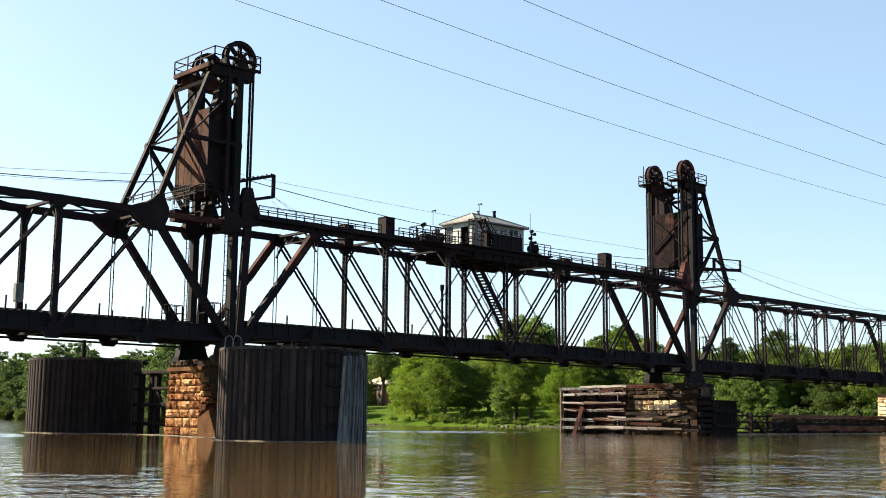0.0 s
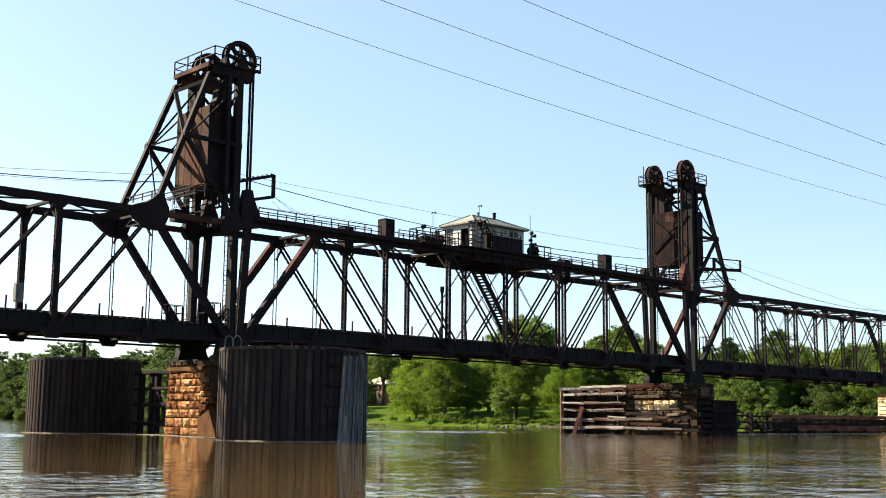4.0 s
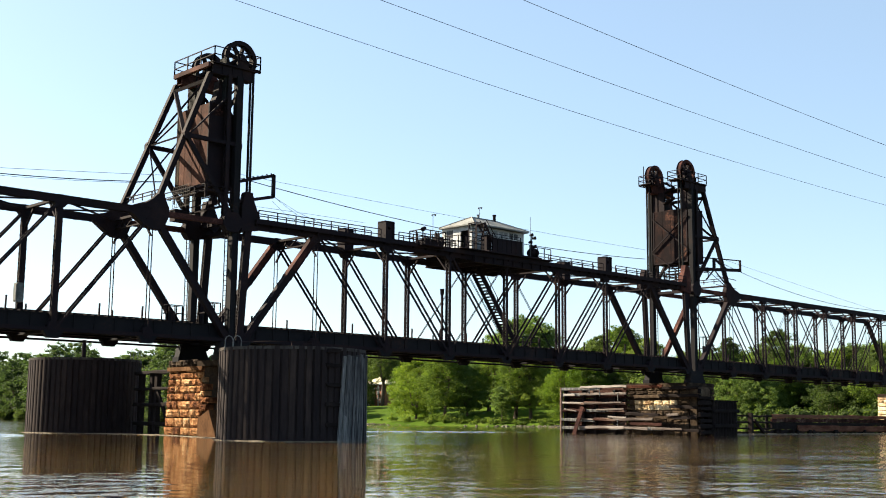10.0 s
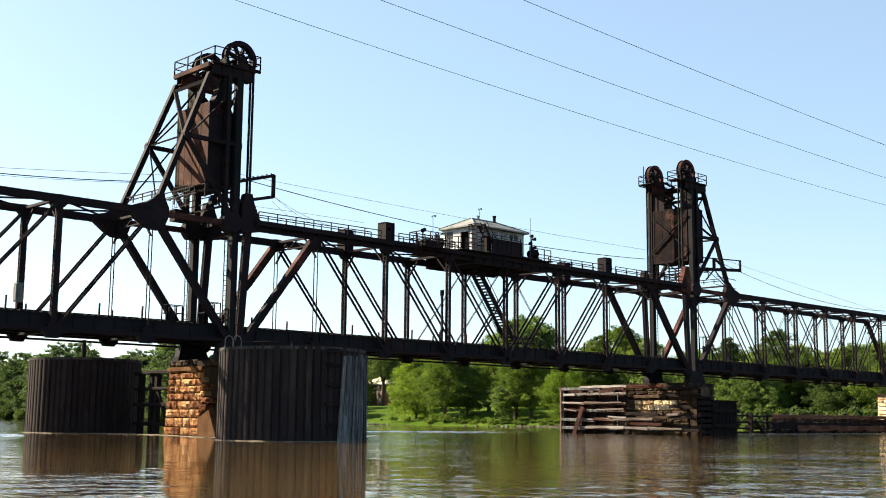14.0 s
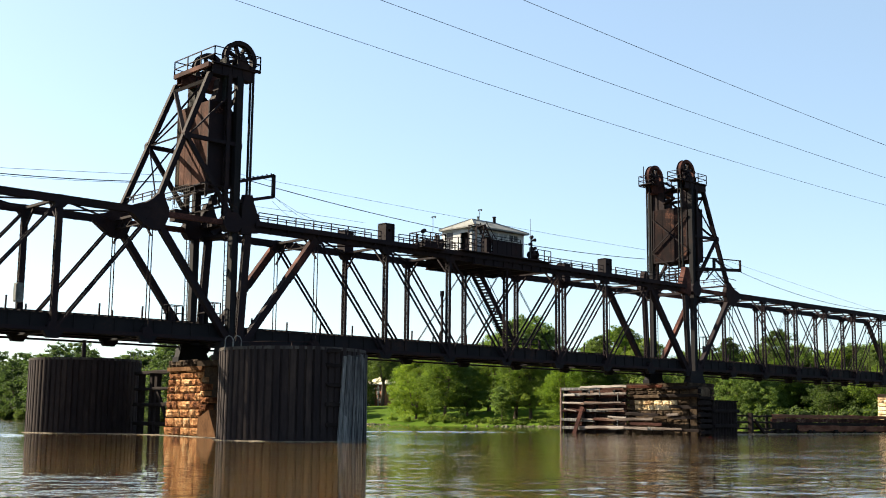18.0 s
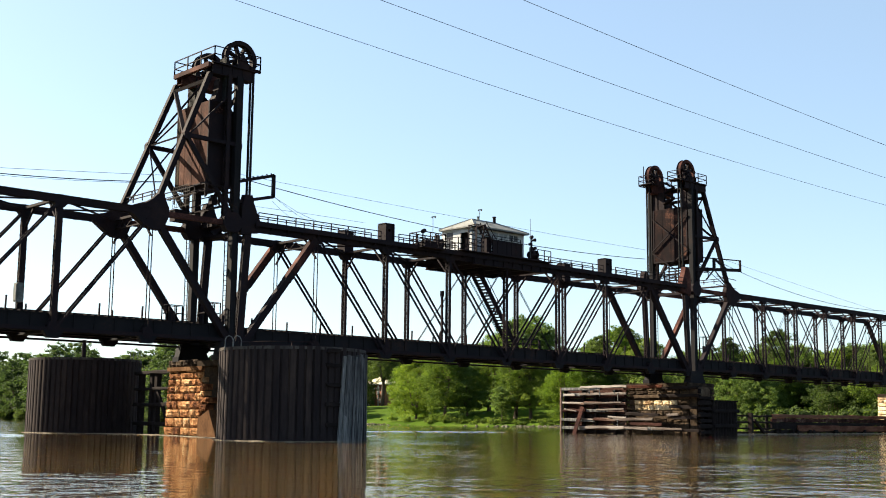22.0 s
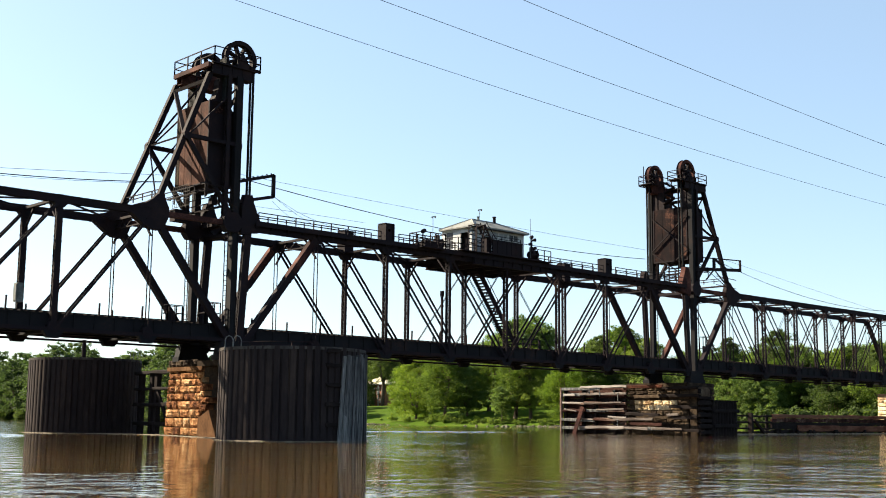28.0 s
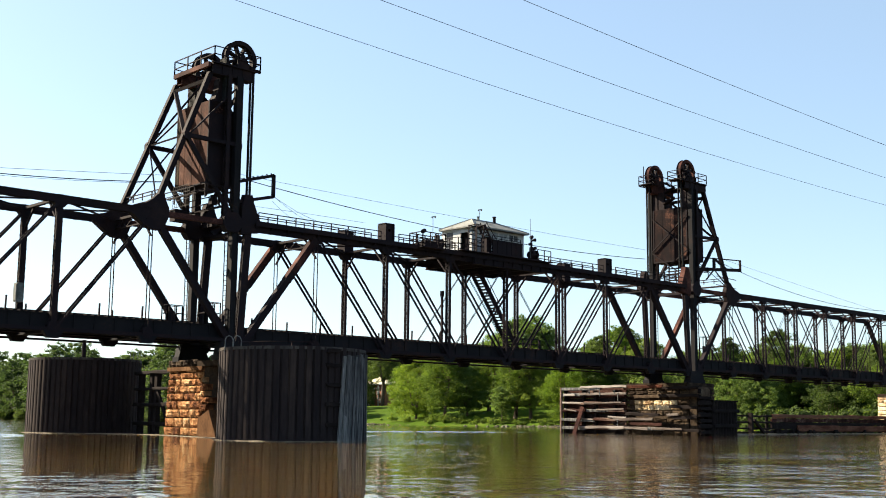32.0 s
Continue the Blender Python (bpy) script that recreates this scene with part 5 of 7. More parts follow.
def pier(x, half, y0, y1, z1, label, mat, faces, seed, cap=True):
    """A battered masonry pier: a core, and blocks in courses on the faces that are seen."""
    rnd = random.Random(seed)
    root = thing("bridge_pier", (x, (y0 + y1) / 2, 0), label, "bridge pier", group="bridge piers")
    bat = 0.055
    g = Geo()
    zb = -2.5
    lo = [(x - half - bat * (z1 - zb) + 0.14, y0 + 0.14), (x + half + bat * (z1 - zb) - 0.14, y0 + 0.14),
          (x + half + bat * (z1 - zb) - 0.14, y1 - 0.14), (x - half - bat * (z1 - zb) + 0.14, y1 - 0.14)]
    hi = [(x - half + 0.14, y0 + 0.34), (x + half - 0.14, y0 + 0.34), (x + half - 0.14, y1 - 0.34), (x - half + 0.14, y1 - 0.34)]
    g.add([(*p, zb) for p in lo] + [(*p, z1) for p in hi], [(0, 3, 2, 1), (4, 5, 6, 7), (0, 1, 5, 4), (1, 2, 6, 5), (2, 3, 7, 6), (3, 0, 4, 7)])
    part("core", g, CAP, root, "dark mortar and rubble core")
    meshes = {}
    for li in range(5):
        for vi in range(3):
            meshes[li, vi] = stone_mesh("stone", 0.7 + 0.2 * li, 0.5, 0.3, mat, seed * 100 + li * 10 + vi)
            meshes[li, vi + 3] = stone_mesh("stone", 0.7 + 0.2 * li, 0.5, 0.3, STONE_MUD_SHADE, seed * 100 + li * 10 + vi)
    base = Vector(root["base"])
    # courses grow thinner upward
    share = [0.60, 0.64, 0.70, 0.64, 0.62, 0.58, 0.55, 0.52, 0.48, 0.43]
    scale = (z1 + 0.6) / sum(share)
    for face in faces:
        z = -0.6
        for j, hs in enumerate(share):
            h = hs * scale
            off = half + bat * (z1 - z)
            p, end = (y0, y1) if face == "west" else (x - off, x + off)
            k = max(2, round((end - p) / rnd.uniform(1.0, 1.5)))
            cuts = [rnd.uniform(0.7, 1.5) for i in range(k)]
            for q in cuts:
                l = q * (end - p) / sum(cuts)
                li = max(0, min(4, round((l - 0.7) / 0.2)))
                me = meshes[li, rnd.randrange(3)]
                at = p + sum(cuts[:cuts.index(q)]) * (end - p) / sum(cuts) + l / 2
                # sun patch painted on the middle pier: pale stones inside, muddy shade-toned ones around
                if 100 < x < 120 and not (2.45 < z + h / 2 < 3.75 and 74.4 < at < 80.7):
                    me = meshes[li, 3 + rnd.randrange(3)]
                fit = Matrix.Diagonal((1, l / (0.7 + 0.2 * li), h / 0.5, 1))
                push = rnd.uniform(-0.03, 0.06)
                if face == "west":
                    m = Matrix.Translation(Vector((x - off + push, at, z)) - base) @ pose(0, 0, 0, 0, -3.15, 0)
                else:
                    m = Matrix.Translation(Vector((at, y0 + push + 0.02 * j, z)) - base) @ pose(0, 0, 0, 0, 0, 90) @ pose(0, 0, 0, 0, -2, 0)
                piece("stone", me, root, m @ fit)
            z += h
    if cap:
        g = Geo()
        ye = y1 - 0.1
        if x < 60:
            # loose rough blocks lie on the up-river end of the cap
            ye = 76.4
            for k in range(4):
                l = (y1 - ye) / 4
                fit = Matrix.Diagonal((1, l / 1.1, 1.1, 1))
                piece("stone", meshes[2, 3 + k % 3], root, Matrix.Translation(Vector((x - half - 0.12, ye + l * (k + 0.5), z1 + 0.01)) - base) @ fit)
                g.box((x - half + 0.2, ye + l * k + 0.03, z1), (x + half + 0.1, ye + l * (k + 1) - 0.03, z1 + 0.4))
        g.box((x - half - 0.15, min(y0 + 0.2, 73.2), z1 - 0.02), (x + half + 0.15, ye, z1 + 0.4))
        part("cap_stone", g, CAP, root, "dark bearing cap")
    return root


PIER_A = pier(48.5, 1.45, 75.6, 80.6, 5.2, "orange iron-stained masonry pier standing in the river", STONE, ("west", "south"), 3)
pier(108.1, 2.4, 73.0, 81.4, 5.2, "pale sandstone masonry pier behind broken timbers", STONE_PALE, ("west", "south"), 4)
pier(169.8, 1.7, 73.0, 82.6, 5.4, "pale limestone masonry pier near the wooded bank", STONE_PALE, ("west",), 5)

# pointed nose turned to the current, darkened to carry its shade, on a sloping concrete apron
g = Geo()
g.add([(46.85, 75.62, -2), (49.2, 71.9, -2), (50.3, 75.62, -2), (47.05, 75.7, 5.15), (48.9, 72.7, 5.15), (49.9, 75.7, 5.15)], [(0, 2, 1), (3, 4, 5), (0, 1, 4, 3), (1, 2, 5, 4), (2, 0, 3, 5)])
part("cutwater", g, CONCRETE, PIER_A, "shade-dark pointed cutwater")
# apron outline fits the sunlit wedge as the camera sees it
g = Geo()
g.prism([(75.66, -2), (75.66, 1.35), (74.8, 1.7), (74.25, 1.95), (73.75, 1.05), (73.25, 0.15), (73.0, -2)], "x", 46.66, 48.6)
part("apron", g, TAN, PIER_A, "sloping tan concrete apron")
# broken quoins that step out toward the nose
for k, (ya, yb, za, zb) in enumerate(((75.25, 75.62, 3.95, 4.4), (74.95, 75.62, 3.4, 3.9), (75.0, 75.6, 2.95, 3.35), (74.45, 75.62, 2.4, 2.9), (74.75, 75.6, 1.85, 2.36))):
    me = stone_mesh("stone", yb - ya, zb - za, 0.7, STONE, 340 + k)
    piece("stone", me, PIER_A, Matrix.Translation(Vector((46.74 + 0.05 * k % 0.1, (ya + yb) / 2, za)) - Vector(PIER_A["base"])))
# dark tone makes the plinth's sunlit side look shaded
g = Geo()
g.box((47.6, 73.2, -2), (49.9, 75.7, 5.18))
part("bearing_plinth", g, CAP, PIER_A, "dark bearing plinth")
g = Geo()
g.box((46.84, 75.7, 4.9), (47.3, 80.66, 5.195))
part("bed_course", g, TAN, PIER_A, "smooth grey-tan bed course")


# ---------------------------------------------------------------- sheet-pile cells
def cell(cx, cy, r, h, label, seed):
    rnd = random.Random(seed)
    root = thing("sheet_pile_cell", (cx, cy, 0), label, "mooring cell", group="protective cells")
    n = 60
    a = math.pi / n
    half = r * math.tan(a)
    meshes = []
    for k in range(3):
        g = Geo()
        w = half * 0.97
        b = 0.050 + 0.014 * k
        prof = [(-w, -0.02), (-w * 0.70, -0.030), (-w * 0.56, b - 0.02), (w * 0.3, b), (w * 0.85, b - 0.02), (w, -0.015)]
        back = [(w, -0.18), (-w, -0.18)]
        top = h + rnd.uniform(-0.03, 0.03)
        poly = [(r + d, s) for s, d in prof + back]
        g.prism(poly, "z", -2.5, top)
        # interlock bead
        g.rod((r - 0.01, -half * 0.80, -2.5), (r - 0.01, -half * 0.80, top), 0.022, 6)
        meshes.append(mesh_of("steel_sheet", g, PILE))
    for i in range(n):
        piece("steel_sheet", meshes[rnd.randrange(3)], root, pose(0, 0, 0, 0, 0, 360 * i / n + rnd.uniform(-0.15, 0.15)))
    g = Geo()
    poly = [(cx + (r - 0.2) * math.cos(2 * math.pi * i / 48), cy + (r - 0.2) * math.sin(2 * math.pi * i / 48)) for i in range(48)]
    g.prism(poly, "z", -2.4, h - 0.12)
    part("fill", g, CONCRETE, root, "concrete fill")
    g = Geo()
    ring = []
    m = 72
    for i in range(m):
        t = 2 * math.pi * i / m
        for d, z in ((0.06, h - 0.16), (0.06, h + 0.03), (-0.12, h + 0.03), (-0.12, h - 0.16)):
            ring.append((cx + (r + d) * math.cos(t), cy + (r + d) * math.sin(t), z))
    g.add(ring, [(i * 4 + j, i * 4 + (j + 1) % 4, ((i + 1) % m) * 4 + (j + 1) % 4, ((i + 1) % m) * 4 + j) for i in range(m) for j in range(4)])
    # light on the rim's top is put into its paler colour
    part("rim_band", g, COPING, root, "grey steel rim band in a lit tone")
    return root


CELL_NEAR = cell(44.4, 60.9, 4.62, 5.68, "round cell of rusted steel sheet piles in the river", 11)
CELL_FAR = cell(47.0, 94.6, 4.62, 6.2, "round dark cell of steel sheet piles in the river", 12)

# low pipe rail and ladder hoops on the near cell
g = Geo()
arc = [(44.4 + 4.4 * math.cos(radians(a)), 60.9 + 4.4 * math.sin(radians(a)), 5.98) for a in range(185, 252, 6)]
g.tube(arc, 0.03, 6)
for p in arc[::4]:
    g.beam(p, (p[0], p[1], 5.4), 0.05, 0.05)
part("pipe_rail", g, STEEL, CELL_NEAR)
for s in (0.0, 0.55):
    g = Geo()
    bx, by = 39.95 + s * 0.6, 61.5 - s * 0.75
    hoop = [(bx + 0.3 * k * 0.8, by - 0.3 * k * 0.6, 5.4 + z) for k, z in ((-0.8, 0), (-0.8, 0.75), (-0.5, 0.95), (0, 1.02), (0.5, 0.95), (0.8, 0.75), (0.8, 0))]
    g.tube(hoop, 0.035, 6)
    part("ladder_hoop", g, STEEL_GREY, CELL_NEAR, "bent pipe ladder hoop")
g = Geo()
g.rod((45.3, 91.7, 5.9), (45.3, 91.7, 7.75), 0.17, 10)
part("mooring_post", g, STEEL, CELL_FAR)
g = Geo()
for s in (0.0, 0.7):
    hoop = [(49.5 + s + k * 0.3, 91.2, 6.0 + z) for k, z in ((-0.5, 0), (-0.5, 0.9), (0, 1.15), (0.5, 0.9), (0.5, 0))]
    g.tube(hoop, 0.03, 6)
part("ladder_hoop", g, STEEL_GREY, CELL_FAR)


def fender_planks():
    """Bleached timbers leaning on the down-river flank of the near cell."""
    root = thing("fender_planks", (48.2, 58.0, 0), "bleached grey timber planks leaning against the sheet-pile cell", "fender")
    rnd = random.Random(8)
    right, toward = Vector((0.807, -0.59, 0)), Vector((-0.59, -0.807, 0))
    c = Vector((44.4, 60.9, 0))
    def flank(s, r):
        k = min(s, 0.999)
        return c + (right * k + toward * math.sqrt(1 - k * k)) * r + right * max(0, s - 0.999) * 5
    for i in range(12):
        j = rnd.uniform(-0.012, 0.012)
        lo, hi = flank(0.578 + 0.375 * i / 11 + j, 4.86 + 0.1 * rnd.random()), flank(0.670 + 0.292 * i / 11 + j, 4.76 + 0.1 * rnd.random())
        n = (lo - c).normalized()
        g = Geo()
        g.beam(lo + Vector((0, 0, -1.5)), hi + right * rnd.uniform(-0.04, 0.04) + Vector((0, 0, 5.3 + rnd.uniform(-0.14, 0.1))), 0.19 + 0.11 * rnd.random(), 0.14, side=(-n.y, n.x, 0))
        part("plank", g, TIMBER_GREY, root)
    for z in (1.0, 2.2, 3.4, 4.6, 5.5):
        g = Geo()
        s = 0.53
        n = right * s + toward * math.sqrt(1 - s * s)
        p = c + n * 4.72 + Vector((0, 0, z))
        along = Vector((-n.y, n.x, 0))
        g.timber(p - along * 0.5, p + along * 0.5, 0.26, 0.16, (0, 0, 1), int(z * 10))
        part("bumper_block", g, TIE_WOOD, root, "black tarred timber block")


fender_planks()


def timber_frame():
    """Open timber fender between the far cell and the first pier."""
    root = thing("timber_fender", (48.5, 85.0, 0), "dark open timber fender frame joining cell and pier", "fender")
    a, b = Vector((48.6, 82.2, 0)), Vector((49.4, 90.2, 0))
    for z, h in ((5.05, 0.3), (3.7, 0.22), (2.4, 0.3), (0.85, 0.3)):
        g = Geo()
        g.timber(a + Vector((0, 0, z)), b + Vector((0, 0, z)), 0.3, h, (1, 0, 0), int(z * 10))
        part("rail", g, TIE_WOOD, root)
    for f in (0.02, 0.5, 0.62, 0.9):
        g = Geo()
        p = a + (b - a) * f
        g.beam(p + Vector((0.25, 0, -2)), p + Vector((0.25, 0, 5.2)), 0.42, 0.42)
        part("timber_post", g, TIMBER if f < 0.1 else TIE_WOOD, root)
    g = Geo()
    g.beam(a + Vector((0.1, 0.6, 0.2)), a + (b - a) * 0.5 + Vector((0.1, 0, 3.8)), 0.2, 0.3, side=(1, 0, 0))
    part("brace", g, TIE_WOOD, root)


timber_frame()


def timber_crib():
    """Broken timber crib in front of and beside the second pier."""
    root = thing("timber_crib", (105.0, 82.0, 0), "broken weathered timber crib wall guarding the stone pier", "fender")
    rnd = random.Random(21)
    X = 104.9
    def log(name, p, q, w, h, mat, side=(1, 0, 0), label="", wear=0.05):
        g = Geo()
        g.timber(p, q, w, h, side, rnd.randrange(9999), wear)
        part(name, g, mat, root, label)
    # long rails of the open frame, each of two or three lengths
    for z, h in ((0.62, 0.34), (1.62, 0.34), (2.55, 0.32), (3.45, 0.30), (4.40, 0.32), (5.12, 0.34)):
        y = 90.3
        while y > 81.5:
            e = max(y - rnd.uniform(3.0, 6.0), 81.0)
            if e - 81.0 < 1.0:
                e = 81.0
            d = rnd.uniform(-0.06, 0.06)
            log("timber", (X + rnd.uniform(-0.06, 0.06), y, z + d), (X + rnd.uniform(-0.06, 0.06), e + 0.06, z + d + rnd.uniform(-0.12, 0.06)), 0.32, h, TIMBER if rnd.random() < 0.6 else TIMBER_GREY)
            y = e
    # the foot and the head of the frame run on over the pier
    for y0, y1, z0, z1, m in ((80.9, 75.8, 0.66, 0.6, TIMBER_GREY), (75.7, 71.4, 0.55, 0.5, TIE_WOOD), (80.9, 76.0, 5.2, 5.22, FENDER_RED), (75.9, 71.4, 5.0, 5.0, TIE_WOOD), (76.4, 71.4, 4.2, 4.2, TIE_WOOD)):
        log("timber", (X, y0, z0), (X, y1, z1), 0.3, 0.32, m)
    for y in (90.1, 87.4, 85.6, 82.8):
        log("timber_post", (X + 0.4, y, -2), (X + 0.4, y, 5.1 + rnd.uniform(-0.3, 0.2)), 0.4, 0.4, TIE_WOOD)
    log("timber_post", (X - 0.02, 90.45, -2), (X - 0.02, 90.4, 5.2), 0.34, 0.26, TIMBER)
    # bleached facing boards, some split
    for y0, y1, z0, z1, h in ((87.4, 80.7, 5.24, 5.3, 0.28), (87.5, 80.8, 4.45, 4.5, 0.26), (87.6, 81.2, 0.66, 0.74, 0.3), (81.1, 77.9, 0.74, 0.6, 0.28), (83.4, 80.9, 1.9, 1.8, 0.2), (82.6, 77.2, 1.64, 1.66, 0.28),
                              (90.1, 87.0, 3.5, 3.42, 0.2), (86.9, 81.4, 3.4, 3.5, 0.18), (89.8, 88.0, 2.75, 2.55, 0.16), (85.0, 81.2, 2.66, 2.8, 0.18), (89.9, 88.2, 4.42, 4.38, 0.22), (88.0, 85.6, 1.7, 1.58, 0.16),
                              (77.3, 73.4, 0.66, 0.6, 0.22), (75.4, 73.9, 2.1, 2.22, 0.28)):
        log("board", (X - 0.2, y0, z0), (X - 0.2, y1, z1), 0.09, h, BLEACHED, wear=0.04)
    # back wall of planks inside the crib
    for j in range(9):
        log("back_plank", (X + 0.7, 90.2, 0.2 + j * 0.58), (X + 0.7, 81.4, 0.2 + j * 0.58), 0.2, 0.56, TIMBER if j % 3 else TIE_WOOD)
    # dark boards hanging over the pier
    for y0, y1, z0, z1, m in ((81.0, 76.4, 2.25, 2.1, TIE_WOOD), (78.4, 74.4, 1.95, 1.8, STONE_MUD_SHADE), (80.2, 76.2, 1.15, 1.1, TIMBER), (74.6, 71.5, 1.8, 1.9, TIE_WOOD), (75.0, 71.5, 3.0, 2.9, TIE_WOOD), (79.8, 76.4, 4.1, 4.15, CONCRETE)):
        log("board", (X - 0.05, y0, z0), (X - 0.05, y1, z1), 0.14, 0.34, m)
    g = Geo()
    g.beam((X - 0.35, 86.9, 3.0), (X - 0.5, 88.2, -0.4), 0.16, 0.42, side=(1, 0, 0))
    g.beam((X - 0.44, 86.9, 3.0), (X - 0.59, 88.2, -0.4), 0.03, 0.5, side=(1, 0, 0))
    part("leaning_beam", g, STEEL_RED, root, "rust-red leaning steel beam")
    for y, z0, z1 in ((84.5, 4.2, 5.2), (82.4, 4.3, 4.9), (81.9, 3.7, 4.6), (82.0, 0.9, 1.6), (86.0, 4.5, 5.1)):
        g = Geo()
        g.rod((X - 0.24, y, z0), (X - 0.24, y, z1), 0.05, 6)
        g.box((X - 0.3, y - 0.1, z1 - 0.06), (X - 0.18, y + 0.1, z1))
        part("tie_rod", g, STEEL_GREY, root)
    # return wall on the near side
    for j in range(8):
        z = 0.3 + j * 0.62
        log("timber", (X, 71.3, z), (107.0, 71.3, z), 0.3, 0.36 + 0.1 * (j % 2), TIE_WOOD, (0, 1, 0))
    for x in (105.9, 106.9):
        log("timber_post", (x, 71.6, -2), (x, 71.6, 5.0), 0.36, 0.36, TIE_WOOD, (0, 1, 0))
    g = Geo()
    g.box((105.5, 72.0, -1), (106.8, 72.9, 4.8))
    part("rubble_fill", g, CAP, root)
    g = Geo()
    g.prism([(105.1, 4.1), (106.7, 4.1), (106.7, 4.75), (106.4, 5.05), (105.5, 5.1), (105.1, 4.9)], "y", 71.1, 72.6)
    part("corner_block", g, CONCRETE, root, "worn grey concrete corner block")


timber_crib()


def corner_dolphin():
    root = thing("pile_dolphin", (112.0, 72.0, 0), "dark planked timber pile dolphin with a flat top", "dolphin")
    for i in range(9):
        x = 107.3 + i * 0.52
        g = Geo()
        g.rod((x, 71.2, -2), (x, 71.2, 3.62), 0.25, 9)
        part("timber_post", g, TIE_WOOD, root)
    for i in range(4):
        g = Geo()
        g.rod((107.2, 71.7 + i * 0.5, -2), (107.2, 71.7 + i * 0.5, 3.62), 0.25, 8)
        part("timber_post", g, TIE_WOOD, root)
    g = Geo()
    g.box((106.95, 70.9, 3.6), (111.75, 73.8, 3.74))
    part("top_planking", g, TIE_WOOD, root)
    for z in (1.0, 2.6):
        g = Geo()
        g.timber((107.0, 70.9, z), (111.8, 70.9, z), 0.2, 0.35, (0, 1, 0), int(z * 10))
        part("waler", g, TIE_WOOD, root)
    g = Geo()
    g.box((107.3, 71.25, -1), (111.5, 73.6, 3.58))
    part("fill", g, TIE_WOOD, root)


corner_dolphin()


def low_fender():
    """Low timber guide wall running under the right-hand fixed span."""
    root = thing("guide_wall", (140.0, 77.4, 0), "low rust-brown timber guide wall above the water", "fender")
    rnd = random.Random(31)
    a, b = Vector((114.2, 75.0, 0)), Vector((167.5, 79.0, 0))
    d = (b - a)
    side = Vector((-d.y, d.x, 0)).normalized()
    def at(f, z, o=0.0):
        return a + d * f + Vector((0, 0, z)) + side * o
    for f in (0.0, *[i / 22 for i in range(5, 23)]):
        g = Geo()
        h = 2.35
        g.rod(at(f, -2, 0.3), at(f, h, 0.3), 0.2, 8)
        part("timber_post", g, TIE_WOOD, root)
    # open rails near the dolphin, then planking over dark recessed boards that stand in for shadow
    for z, h, f0, stop, o, mat in ((2.2, 0.2, 0.0, 0.24, 0.0, TIE_WOOD), (1.45, 0.24, 0.0, 0.24, 0.0, TIE_WOOD), (0.72, 0.2, 0.0, 0.24, 0.0, TIE_WOOD), (0.25, 0.24, 0.0, 0.24, 0.0, TIE_WOOD),
                                   (2.22, 0.42, 0.24, 0.9, -0.1, FENDER_RED), (1.74, 0.46, 0.24, 0.96, 0.1, TIMBER), (1.28, 0.42, 0.24, 1.0, 0.16, TIE_WOOD),
                                   (0.8, 0.5, 0.24, 1.0, 0.12, TIE_WOOD), (0.72, 0.72, 0.36, 1.0, -0.22, FENDER_RED), (0.35, 0.4, 0.24, 1.0, 0.13, TIE_WOOD)):
        f = f0
        while f < stop - 0.001:
            e = min(stop, f + (rnd.uniform(0.1, 0.16) if stop < 0.25 else rnd.uniform(0.2, 0.36)))
            g = Geo()
            g.timber(at(f, z + rnd.uniform(-0.05, 0.05), o), at(e - 0.001, z + rnd.uniform(-0.05, 0.05), o), 0.2, h, side, int(f * 1000 + z * 10))
            part("plank", g, mat, root)
            f = e
    for f in (0.13, 0.33, 0.42, 0.56, 0.74):
        g = Geo()
        g.beam(at(f, -1.5, -0.28), at(f, 2.5 if f < 0.2 else 0.55, -0.28), 0.5, 0.4)
        part("fender_pile", g, TIE_WOOD, root)
    g = Geo()
    g.beam(at(0.145, 1.7, -0.3), at(0.19, 0.2, -0.3), 0.3, 0.3)
    part("brace", g, TIE_WOOD, root)
    for f in (0.05, 0.25, 0.27, 0.355, 0.44, 0.57):
        g = Geo()
        g.beam(at(f, 0.45, -0.2), at(f + 0.015, -0.4, -0.5), 0.4, 0.36)
        part("prop", g, TIE_WOOD, root)
    # foam piled along the foot of the wall
    rf = random.Random(14)
    v = []
    n = 150
    for i in range(n + 1):
        f, w = 0.02 + 0.97 * i / n, 0.06 + 0.12 * rf.random() ** 1.5
        v += [tuple(at(f, w, -0.62)), tuple(at(f, w * 0.8, -0.8)), tuple(at(f, 0.004, -1.1))]
    g = Geo()
    g.add(v, [q for i in range(n) for q in ((3 * i, 3 * i + 3, 3 * i + 4, 3 * i + 1), (3 * i + 1, 3 * i + 4, 3 * i + 5, 3 * i + 2))])
    tagged(new("foam_line", mesh_of("foam_line", g, FOAM)), "thin pale foam line along the foot of the guide wall", "foam", kind="stuff")


low_fender()


def foam_ring(cx, cy, r, seed):
    """A thin broken line of foam where the current meets a round cell."""
    rf = random.Random(seed)
    g = Geo()
    n = 90
    v = []
    for i in range(n):
        t = 2 * math.pi * i / n
        w = 0.05 + 0.28 * rf.random() ** 2
        for d, z in ((0.02, 0.02 + 0.12 * w), (w, 0.008)):
            v.append((cx + (r + d) * math.cos(t), cy + (r + d) * math.sin(t), z))
    g.add(v, [(2 * i, 2 * i + 1, (2 * i + 3) % (2 * n), (2 * i + 2) % (2 * n)) for i in range(n)])
    tagged(new("foam_line", mesh_of("foam_line", g, FOAM)), "thin pale foam line round the cell at the water", "foam", kind="stuff")


foam_ring(44.4, 60.9, 4.68, 1)
foam_ring(47.0, 94.6, 4.68, 2)


